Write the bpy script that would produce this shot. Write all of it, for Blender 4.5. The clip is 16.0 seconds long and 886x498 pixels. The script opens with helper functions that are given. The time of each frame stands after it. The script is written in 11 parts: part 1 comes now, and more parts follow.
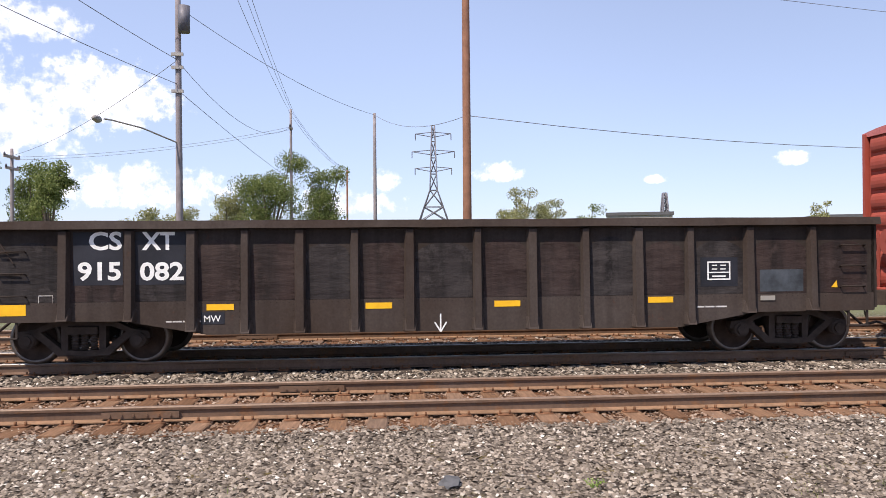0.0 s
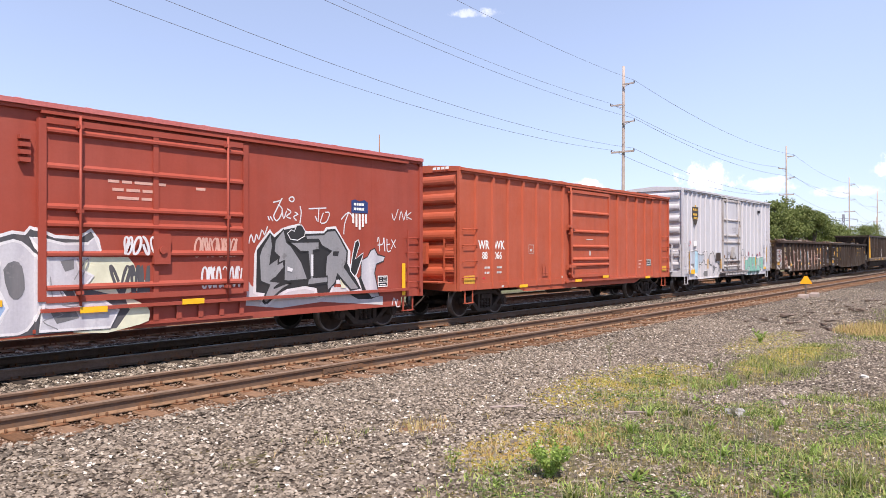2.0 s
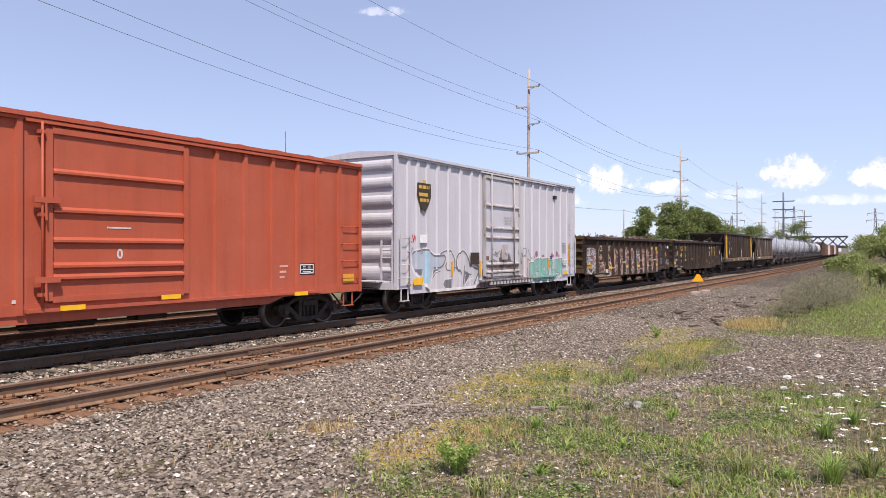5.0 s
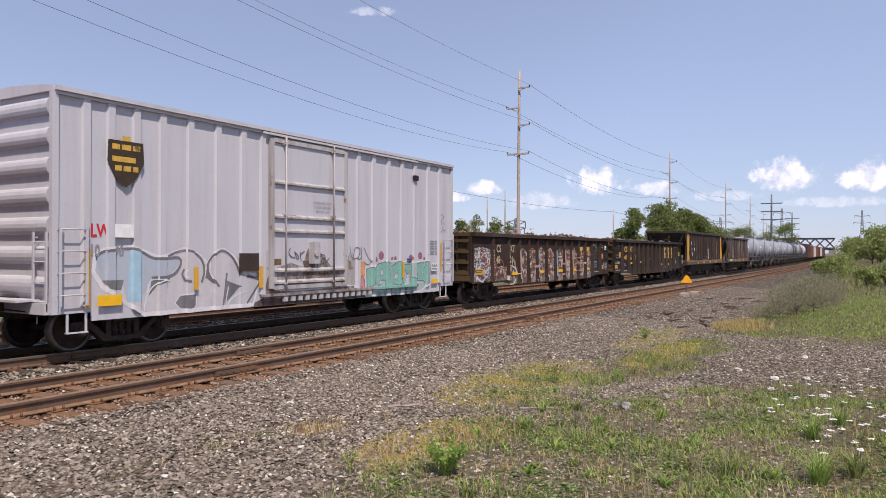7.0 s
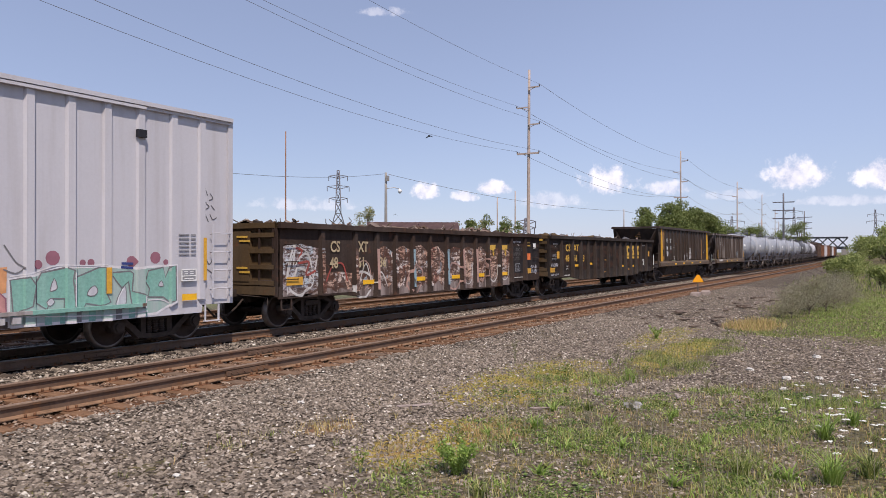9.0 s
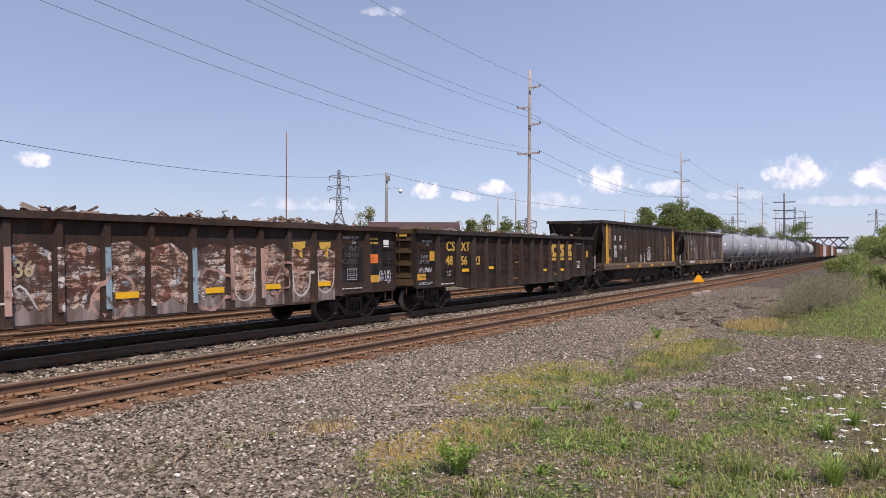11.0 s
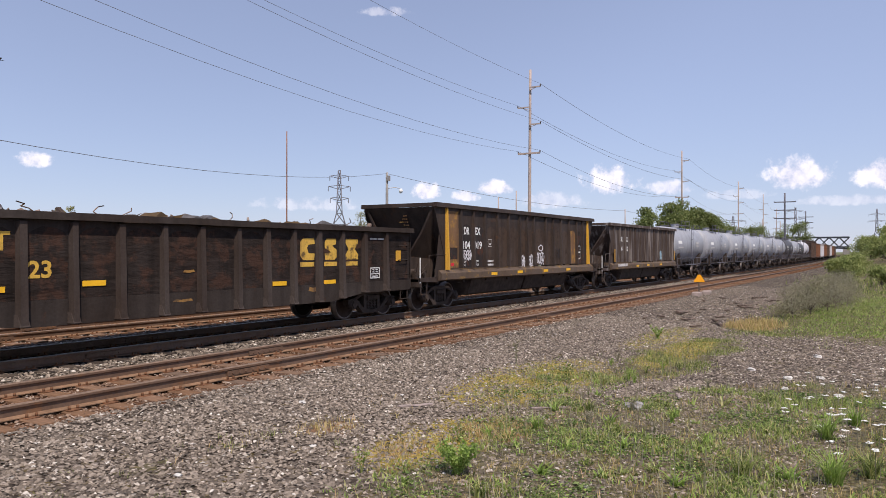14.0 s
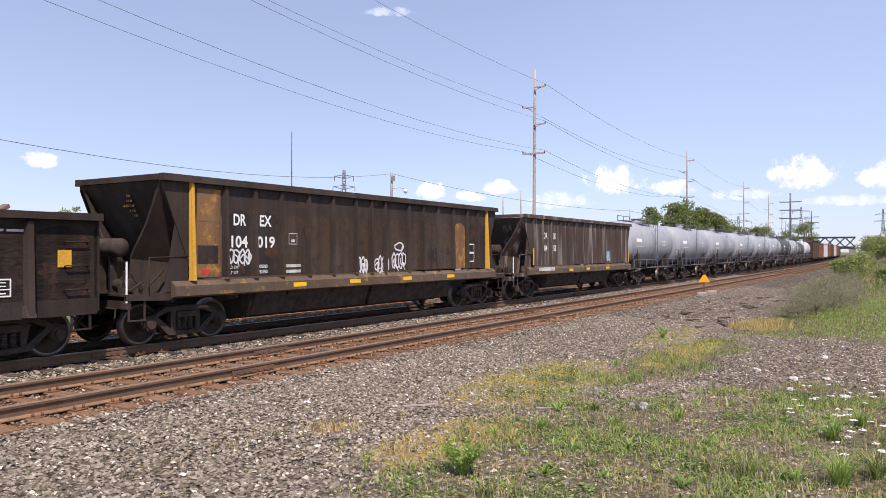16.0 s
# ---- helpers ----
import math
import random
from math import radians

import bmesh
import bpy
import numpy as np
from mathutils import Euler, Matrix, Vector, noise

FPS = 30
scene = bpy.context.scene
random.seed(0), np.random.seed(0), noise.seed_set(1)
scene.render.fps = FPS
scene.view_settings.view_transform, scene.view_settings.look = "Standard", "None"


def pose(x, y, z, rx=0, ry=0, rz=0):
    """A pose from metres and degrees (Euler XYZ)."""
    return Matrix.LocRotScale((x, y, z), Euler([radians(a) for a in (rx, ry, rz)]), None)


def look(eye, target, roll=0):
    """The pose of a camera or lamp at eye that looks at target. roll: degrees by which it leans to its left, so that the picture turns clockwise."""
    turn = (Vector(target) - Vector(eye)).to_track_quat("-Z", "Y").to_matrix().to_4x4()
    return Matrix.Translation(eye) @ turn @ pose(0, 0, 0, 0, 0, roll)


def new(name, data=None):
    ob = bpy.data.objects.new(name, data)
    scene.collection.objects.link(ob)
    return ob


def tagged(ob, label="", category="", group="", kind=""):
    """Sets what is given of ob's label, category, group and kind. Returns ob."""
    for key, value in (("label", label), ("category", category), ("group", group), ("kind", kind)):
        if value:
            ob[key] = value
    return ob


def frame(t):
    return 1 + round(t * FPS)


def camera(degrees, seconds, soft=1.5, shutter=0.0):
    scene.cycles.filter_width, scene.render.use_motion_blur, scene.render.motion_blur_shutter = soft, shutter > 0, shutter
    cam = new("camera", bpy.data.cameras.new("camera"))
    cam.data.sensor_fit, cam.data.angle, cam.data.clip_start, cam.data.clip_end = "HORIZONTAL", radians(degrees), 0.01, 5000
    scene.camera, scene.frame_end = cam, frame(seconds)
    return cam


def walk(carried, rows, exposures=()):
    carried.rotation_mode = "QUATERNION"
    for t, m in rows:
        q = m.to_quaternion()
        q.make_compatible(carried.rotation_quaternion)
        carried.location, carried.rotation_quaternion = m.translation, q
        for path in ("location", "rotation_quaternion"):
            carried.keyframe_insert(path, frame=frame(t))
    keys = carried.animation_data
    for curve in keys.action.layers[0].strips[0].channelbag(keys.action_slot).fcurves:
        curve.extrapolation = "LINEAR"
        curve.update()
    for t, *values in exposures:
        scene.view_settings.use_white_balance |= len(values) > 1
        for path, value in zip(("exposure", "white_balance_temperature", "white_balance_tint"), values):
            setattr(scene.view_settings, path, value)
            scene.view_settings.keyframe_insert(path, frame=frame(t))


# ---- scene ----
cam = camera(61.69, 16.0, soft=0.5)
EYE = (0.0, 0.0, 1.872)

# seconds, tilt, roll, yaw
PATH = [
    (0.0, 0.05, 0.48, -4.24),
    (0.5, 0.09, 0.13, -20.95),
    (1.0, 0.27, 0.12, -32.68),
    (1.5, 0.27, 0.01, -43.72),
    (2.0, 0.26, 0.11, -51.33),
    (2.5, 0.32, 0.03, -52.48),
    (3.0, 0.27, -0.02, -52.45),
    (3.5, 0.25, -0.00, -52.43),
    (4.0, 0.24, 0.02, -52.39),
    (4.5, 0.23, 0.01, -53.80),
    (5.0, 0.18, 0.08, -58.42),
    (5.2, 0.21, 0.16, -60.73),
    (5.6, 0.21, 0.10, -61.6),
    (6.3, 0.21, 0.0, -60.4),
    (7.3, 0.21, -0.07, -58.38),
    (7.5, 0.20, -0.01, -57.88),
    (8.0, 0.20, -0.00, -58.15),
    (8.5, 0.20, -0.01, -58.36),
    (9.0, 0.20, -0.02, -58.42),
    (11.5, 0.20, -0.02, -58.36),
    (13.0, 0.20, -0.02, -58.35),
    (14.5, 0.19, -0.00, -58.33),
    (15.0, 0.20, -0.01, -58.26),
    (15.5, 0.20, -0.01, -57.97),
    (16.0, 0.20, -0.01, -57.98),
]
walk(cam, [(t, pose(*EYE, 90 + tilt, lean, yaw)) for t, tilt, lean, yaw in PATH],
     [(t, e, 6480 if t < 3 else 6450, 14 if t < 3 else 15.5) for t, e in ((0.0, 0.34), (0.5, 0.34), (1.0, 0.36), (1.5, 0.48), (2.5, 0.42), (3.3, 0.33), (4.5, 0.27), (5.2, 0.18), (7.3, -0.12), (9.0, -0.15), (12.5, -0.15), (14.5, -0.1), (15.3, 0.1), (16.0, 0.22))])

# ---- world, sun ----
SUN_AZ, SUN_EL = radians(222), radians(56)      # compass angle from +y towards +x, height
world = bpy.data.worlds.new("world")
scene.world = world
world.use_nodes = True
# heaps of fair-weather cloud: bearing, height, half width, half height (degrees), thickness
CLOUDS = [
    (71.0, 5.2, 2.5, 1.8, 1.0), (75.2, 4.6, 2.0, 0.8, 0.75), (84.0, 5.2, 2.35, 1.7, 1.0), (89.2, 5.0, 2.1, 1.5, 1.0), (57.1, 4.5, 1.2, 0.9, 1.0), (60.1, 4.2, 1.2, 0.6, 0.9),
    (62.4, 4.8, 1.5, 0.8, 1.0), (29.5, 6.1, 1.3, 0.75, 0.95), (66.6, 3.8, 3.0, 0.9, 0.45), (48.7, 3.5, 4.8, 0.8, 0.4), (54.0, 17.8, 2.0, 0.5, 0.4), (79.8, 4.0, 2.6, 0.5, 0.35),
    (87.0, 3.4, 4.0, 0.5, 0.4), (8.4, 5.7, 2.1, 1.0, 1.0), (20.2, 5.0, 1.1, 0.45, 0.9), (-0.1, 5.0, 1.3, 1.3, 0.7), (-20.2, 10.5, 6.1, 3.3, 1.0),
    (-25.4, 8.5, 5.2, 3.9, 0.9), (-18.3, 4.3, 7.4, 2.4, 0.9), (-25.4, 15.0, 4.4, 2.0, 0.8), (-2.9, 3.5, 4.8, 1.5, 0.8), (-33.0, 10.0, 8.7, 6.5, 0.8)]


def sky_nodes():
    nt = world.node_tree
    nt.nodes.clear()
    n, l = nt.nodes, nt.links

    def math_node(op, *vals):
        m = n.new("ShaderNodeMath")
        m.operation = op
        for i, v in enumerate(vals):
            if hasattr(v, "is_output"):
                l.new(v, m.inputs[i])
            else:
                m.inputs[i].default_value = v
        return m.outputs[0]
    out, bg = n.new("ShaderNodeOutputWorld"), n.new("ShaderNodeBackground")
    sky = n.new("ShaderNodeTexSky")
    sky.sky_type = "NISHITA"
    sky.sun_disc = False
    sky.sun_elevation, sky.sun_rotation = SUN_EL, SUN_AZ
    sky.air_density, sky.dust_density, sky.ozone_density = 1.0, 0.2, 4.0
    tc = n.new("ShaderNodeTexCoord")
    sep = n.new("ShaderNodeSeparateXYZ")
    l.new(tc.outputs["Generated"], sep.inputs[0])
    az = math_node("ARCTAN2", sep.outputs[0], sep.outputs[1])
    el = math_node("ARCSINE", sep.outputs[2])
    puffs = n.new("ShaderNodeTexNoise")
    puffs.inputs["Scale"].default_value, puffs.inputs["Detail"].default_value, puffs.inputs["Roughness"].default_value = 55, 8, 0.62
    l.new(tc.outputs["Generated"], puffs.inputs["Vector"])
    broad = n.new("ShaderNodeTexNoise")
    broad.inputs["Scale"].default_value, broad.inputs["Detail"].default_value = 9, 5
    l.new(tc.outputs["Generated"], broad.inputs["Vector"])
    wob = math_node("ADD", math_node("MULTIPLY", math_node("SUBTRACT", puffs.outputs[0], 0.5), 3.0), math_node("MULTIPLY", math_node("SUBTRACT", broad.outputs[0], 0.5), 1.2))
    cover = None
    for a, e, wa, we, k in CLOUDS:
        dx = math_node("DIVIDE", math_node("SUBTRACT", az, radians(a)), radians(wa))
        dy = math_node("SUBTRACT", el, radians(e))
        up = math_node("DIVIDE", math_node("MAXIMUM", dy, 0.0), radians(we))
        dn = math_node("DIVIDE", math_node("MINIMUM", dy, 0.0), radians(we * 0.6))
        d2 = math_node("ADD", math_node("MULTIPLY", dx, dx), math_node("ADD", math_node("MULTIPLY", up, up), math_node("MULTIPLY", dn, dn)))
        f = math_node("ADD", math_node("SUBTRACT", 0.95, d2), wob)
        mr = n.new("ShaderNodeMapRange")
        mr.interpolation_type = "SMOOTHSTEP"
        mr.inputs[1].default_value, mr.inputs[2].default_value, mr.inputs[4].default_value = 0.0, 0.95, k
        l.new(f, mr.inputs[0])
        cover = mr.outputs[0] if cover is None else math_node("MAXIMUM", cover, mr.outputs[0])
    # pale haze towards the horizon
    haze = n.new("ShaderNodeMapRange")
    haze.inputs[1].default_value, haze.inputs[2].default_value, haze.inputs[3].default_value, haze.inputs[4].default_value = 0.0, 0.55, 0.62, 0.38
    l.new(el, haze.inputs[0])
    hz = n.new("ShaderNodeMix")
    hz.data_type = "RGBA"
    hz.inputs[7].default_value = (4.9, 5.6, 7.8, 1)
    l.new(haze.outputs[0], hz.inputs[0])
    l.new(sky.outputs[0], hz.inputs[6])
    # the sky is deepest a quarter turn from the sun
    deep = n.new("ShaderNodeVectorMath")
    deep.operation = "DOT_PRODUCT"
    deep.inputs[1].default_value = (-math.sin(SUN_AZ) * math.sin(SUN_EL), -math.cos(SUN_AZ) * math.sin(SUN_EL), math.cos(SUN_EL))
    l.new(tc.outputs["Generated"], deep.inputs[0])
    dr = n.new("ShaderNodeMapRange")
    dr.interpolation_type = "SMOOTHSTEP"
    dr.inputs[1].default_value, dr.inputs[2].default_value, dr.inputs[3].default_value, dr.inputs[4].default_value = 0.78, 0.97, 1.0, 0.89
    l.new(deep.outputs["Value"], dr.inputs[0])
    dm = n.new("ShaderNodeMix")
    dm.data_type, dm.blend_type = "RGBA", "MULTIPLY"
    dm.inputs[0].default_value = 1.0
    l.new(hz.outputs[2], dm.inputs[6])
    l.new(dr.outputs[0], dm.inputs[7])
    shade = n.new("ShaderNodeValToRGB")
    shade.color_ramp.elements[0].position, shade.color_ramp.elements[0].color = 0.3, (0.62, 0.65, 0.76, 1)
    shade.color_ramp.elements[1].position, shade.color_ramp.elements[1].color = 0.6, (1, 1, 1, 1)
    l.new(puffs.outputs[0], shade.inputs[0])
    bright = n.new("ShaderNodeMix")
    bright.data_type, bright.blend_type = "RGBA", "MULTIPLY"
    bright.inputs[0].default_value = 1.0
    bright.inputs[7].default_value = (9.8, 9.7, 10.2, 1)
    l.new(shade.outputs[0], bright.inputs[6])
    mix = n.new("ShaderNodeMix")
    mix.data_type = "RGBA"
    l.new(cover, mix.inputs[0])
    l.new(dm.outputs[2], mix.inputs[6])
    l.new(bright.outputs[2], mix.inputs[7])
    l.new(mix.outputs[2], bg.inputs[0])
    bg.inputs["Strength"].default_value = 0.12
    l.new(bg.outputs[0], out.inputs[0])


sky_nodes()
sun = new("sun", bpy.data.lights.new("sun", "SUN"))
sun.data.energy, sun.data.angle, sun.data.color = 4.75, radians(0.53), (1.0, 0.9, 0.77)
to_sun = Vector((math.sin(SUN_AZ) * math.cos(SUN_EL), math.cos(SUN_AZ) * math.cos(SUN_EL), math.sin(SUN_EL)))
sun.matrix_world = look(to_sun * 60, (0, 0, 0))

# ---- helpers for meshes ----
def quad_box(bm, x0, x1, y0, y1, z0, z1):
    vs = [bm.verts.new(p) for p in ((x0, y0, z0), (x1, y0, z0), (x1, y1, z0), (x0, y1, z0), (x0, y0, z1), (x1, y0, z1), (x1, y1, z1), (x0, y1, z1))]
    for f in ((0, 3, 2, 1), (4, 5, 6, 7), (0, 1, 5, 4), (1, 2, 6, 5), (2, 3, 7, 6), (3, 0, 4, 7)):
        bm.faces.new([vs[i] for i in f])
    return vs


def prism(bm, outline, y0, y1, axis="y"):
    """A closed outline of (a, b) pairs drawn out along an axis: y (outline in x, z), x (outline in y, z) or z (outline in x, y)."""
    def place(a, b, c):
        return {"y": (a, c, b), "x": (c, a, b), "z": (a, b, c)}[axis]
    lo = [bm.verts.new(place(a, b, y0)) for a, b in outline]
    hi = [bm.verts.new(place(a, b, y1)) for a, b in outline]
    n = len(outline)
    faces = [bm.faces.new(lo), bm.faces.new(hi[::-1])]
    for i in range(n):
        faces.append(bm.faces.new((lo[i], hi[i], hi[(i + 1) % n], lo[(i + 1) % n])))
    bmesh.ops.recalc_face_normals(bm, faces=faces)
    return faces


def rod(bm, a, b, r, n=8, r2=None):
    a, b = Vector(a), Vector(b)
    q = (b - a).to_track_quat("Z", "Y")
    ra, rb = r, r if r2 is None else r2
    lo = [bm.verts.new(a + q @ Vector((ra * math.cos(6.2832 * i / n), ra * math.sin(6.2832 * i / n), 0))) for i in range(n)]
    hi = [bm.verts.new(b + q @ Vector((rb * math.cos(6.2832 * i / n), rb * math.sin(6.2832 * i / n), 0))) for i in range(n)]
    for i in range(n):
        f = bm.faces.new((lo[i], lo[(i + 1) % n], hi[(i + 1) % n], hi[i]))
        f.smooth = n > 6
    bm.faces.new(lo[::-1])
    bm.faces.new(hi)


def tube(bm, pts, r, n=6):
    """One continuous round bar through points."""
    pts = [Vector(q) for q in pts]
    rings = []
    for i, q in enumerate(pts):
        d = (pts[min(i + 1, len(pts) - 1)] - pts[max(i - 1, 0)]).to_track_quat("Z", "Y")
        rings.append([bm.verts.new(q + d @ Vector((r * math.cos(6.2832 * k / n), r * math.sin(6.2832 * k / n), 0))) for k in range(n)])
    for a, b in zip(rings, rings[1:]):
        for k in range(n):
            f = bm.faces.new((a[k], a[(k + 1) % n], b[(k + 1) % n], b[k]))
            f.smooth = True
    bm.faces.new(rings[0][::-1])
    bm.faces.new(rings[-1])


def lathe(bm, profile, n=24, axis="x", centre=(0, 0, 0)):
    """Turns (along, radius) pairs about an axis through centre."""
    c = Vector(centre)
    rings = []
    for a, r in profile:
        ring = []
        for i in range(n):
            u, v = r * math.cos(6.2832 * i / n), r * math.sin(6.2832 * i / n)
            ring.append(bm.verts.new(c + Vector({"x": (a, u, v), "y": (u, a, v), "z": (u, v, a)}[axis])))
        rings.append(ring)
    faces = [bm.faces.new(rings[0]), bm.faces.new(rings[-1])]
    for p, q in zip(rings, rings[1:]):
        for i in range(n):
            f = bm.faces.new((p[i], p[(i + 1) % n], q[(i + 1) % n], q[i]))
            f.smooth = True
            faces.append(f)
    bmesh.ops.recalc_face_normals(bm, faces=faces)


def mesh_of(name, bm, material=None, smooth=False):
    me = bpy.data.meshes.new(name)
    bm.to_mesh(me)
    bm.free()
    if material:
        me.materials.append(material)
    if smooth:
        for p in me.polygons:
            p.use_smooth = True
    return me


def part(name, bm, material, parent, label="", kind=""):
    ob = new(name, mesh_of(name, bm, material))
    ob.parent = parent
    if label:
        ob["label"] = label
    if kind:
        ob["kind"] = kind
    return ob


def piece(name, me, parent, m=None):
    ob = new(name, me)
    ob.parent = parent
    if m is not None:
        ob.matrix_basis = m
    return ob


def thing(name, label, category, group="", kind=""):
    return tagged(new(name), label, category, group, kind)


# ---- the line of the track ----
BEND_FROM, BEND_TO, BEND = 60.0, 160.0, 0.035
TRACKS = {"near": 10.0, "train": 13.8, "far": 18.0}


def along(s, offset):
    """Place and heading of a point s metres along the line and offset metres to its left."""
    k = min(max((s - BEND_FROM) / (BEND_TO - BEND_FROM), 0.0), 1.0)
    h = BEND * k
    x, y = s, 0.0
    if s > BEND_FROM:
        e = min(s, BEND_TO) - BEND_FROM
        y = BEND * e * e / (2 * (BEND_TO - BEND_FROM))
        if s > BEND_TO:
            x = BEND_TO + (s - BEND_TO) * math.cos(BEND)
            y += (s - BEND_TO) * math.sin(BEND)
    return x - math.sin(h) * offset, y + math.cos(h) * offset, h

# ---- materials ----
def node_material(name):
    m = bpy.data.materials.new(name)
    m.use_nodes = True
    return m, m.node_tree.nodes, m.node_tree.links, m.node_tree.nodes["Principled BSDF"]


def ramp(nodes, stops):
    r = nodes.new("ShaderNodeValToRGB")
    e = r.color_ramp.elements
    while len(e) < len(stops):
        e.new(0.5)
    for el, (p, c) in zip(e, stops):
        el.position = p
        el.color = (*c, 1) if len(c) == 3 else c
    return r


def noise_tex(nodes, links, scale, detail=5, stretch=None, coord="Object", rough=0.6):
    tc = nodes.new("ShaderNodeTexCoord")
    n = nodes.new("ShaderNodeTexNoise")
    n.inputs["Scale"].default_value, n.inputs["Detail"].default_value, n.inputs["Roughness"].default_value = scale, detail, rough
    if stretch:
        mp = nodes.new("ShaderNodeMapping")
        mp.inputs["Scale"].default_value = stretch
        links.new(tc.outputs[coord], mp.inputs[0])
        links.new(mp.outputs[0], n.inputs["Vector"])
    else:
        links.new(tc.outputs[coord], n.inputs["Vector"])
    return n


def blend(nodes, links, fac, a, b):
    m = nodes.new("ShaderNodeMix")
    m.data_type = "RGBA"
    for sock, v in ((m.inputs[0], fac), (m.inputs[6], a), (m.inputs[7], b)):
        if hasattr(v, "is_output"):
            links.new(v, sock)
        else:
            sock.default_value = (*v, 1) if isinstance(v, tuple) else v
    return m.outputs[2]


def bump(nodes, links, bsdf, height, strength=0.3, distance=0.01):
    b = nodes.new("ShaderNodeBump")
    b.inputs["Strength"].default_value, b.inputs["Distance"].default_value = strength, distance
    links.new(height, b.inputs["Height"])
    links.new(b.outputs[0], bsdf.inputs["Normal"])


def painted(name, base, dirt=(0.08, 0.06, 0.05), dirt_from=0.5, dirt_to=0.8, streak=0.4, rust=(0.16, 0.06, 0.03), rust_from=0.66, rough=0.6, pale=0.15, dent=0.0, spec=0.3, mottle=0.8, crumple=0.0):
    """Weathered paint on steel: fading, vertical streaks, dirt and rust patches."""
    m, n, l, b = node_material(name)
    big = noise_tex(n, l, 0.55, 6)
    streaks = noise_tex(n, l, 1.0, 5, (3.5, 3.5, 0.22))
    fine = noise_tex(n, l, 22, 4)
    patch = noise_tex(n, l, 2.6, 8, rough=0.7)
    faded = tuple(min(1, c + pale * (0.75 - c)) for c in base)
    r0 = ramp(n, [(0.35, (0, 0, 0)), (0.7, (1, 1, 1))])
    l.new(big.outputs[0], r0.inputs[0])
    c = blend(n, l, r0.outputs[0], tuple(base), faded)
    r1 = ramp(n, [(dirt_from, (0, 0, 0)), (dirt_to, (streak, streak, streak))])
    l.new(streaks.outputs[0], r1.inputs[0])
    c = blend(n, l, r1.outputs[0], c, tuple(dirt))
    r2 = ramp(n, [(rust_from, (0, 0, 0)), (rust_from + 0.08, (0.85, 0.85, 0.85))])
    l.new(patch.outputs[0], r2.inputs[0])
    c = blend(n, l, r2.outputs[0], c, tuple(rust))
    r3 = ramp(n, [(0.3, (0.78, 0.78, 0.78)), (0.7, (1.12, 1.12, 1.12))])
    l.new(fine.outputs[0], r3.inputs[0])
    mul = n.new("ShaderNodeMix")
    mul.data_type, mul.blend_type = "RGBA", "MULTIPLY"
    mul.inputs[0].default_value = mottle
    l.new(c, mul.inputs[6])
    l.new(r3.outputs[0], mul.inputs[7])
    l.new(mul.outputs[2], b.inputs["Base Color"])
    rr = ramp(n, [(0.3, (rough - 0.12,) * 3), (0.75, (min(1, rough + 0.2),) * 3)])
    l.new(patch.outputs[0], rr.inputs[0])
    l.new(rr.outputs[0], b.inputs["Roughness"])
    b.inputs["Specular IOR Level"].default_value = spec
    add = n.new("ShaderNodeMath")
    add.operation = "MULTIPLY_ADD"
    add.inputs[1].default_value = 0.035
    l.new(fine.outputs[0], add.inputs[0])
    wave = noise_tex(n, l, 1.3, 1)
    sc = n.new("ShaderNodeMath")
    sc.operation = "MULTIPLY"
    sc.inputs[1].default_value = dent
    l.new(wave.outputs[0], sc.inputs[0])
    l.new(sc.outputs[0], add.inputs[2])
    height = add.outputs[0]
    if crumple:
        folds = noise_tex(n, l, 2.4, 4, (0.8, 1.0, 2.6), rough=0.55)
        ac = n.new("ShaderNodeMath")
        ac.operation = "MULTIPLY_ADD"
        ac.inputs[1].default_value = crumple
        l.new(folds.outputs[0], ac.inputs[0])
        l.new(height, ac.inputs[2])
        height = ac.outputs[0]
    bump(n, l, b, height, 0.5, 0.03)
    return m


def plain(name, base, rough=0.7, metal=0.0, vary=0.25, scale=6.0, spec=0.3, bumpy=0.2):
    """One colour with mottling at two sizes."""
    m, n, l, b = node_material(name)
    a = noise_tex(n, l, scale, 6)
    r = ramp(n, [(0.3, tuple(c * (1 - vary) for c in base)), (0.7, tuple(min(1, c * (1 + vary)) for c in base))])
    l.new(a.outputs[0], r.inputs[0])
    l.new(r.outputs[0], b.inputs["Base Color"])
    b.inputs["Roughness"].default_value, b.inputs["Metallic"].default_value = rough, metal
    b.inputs["Specular IOR Level"].default_value = spec
    f = noise_tex(n, l, scale * 8, 3)
    bump(n, l, b, f.outputs[0], bumpy, 0.01)
    return m


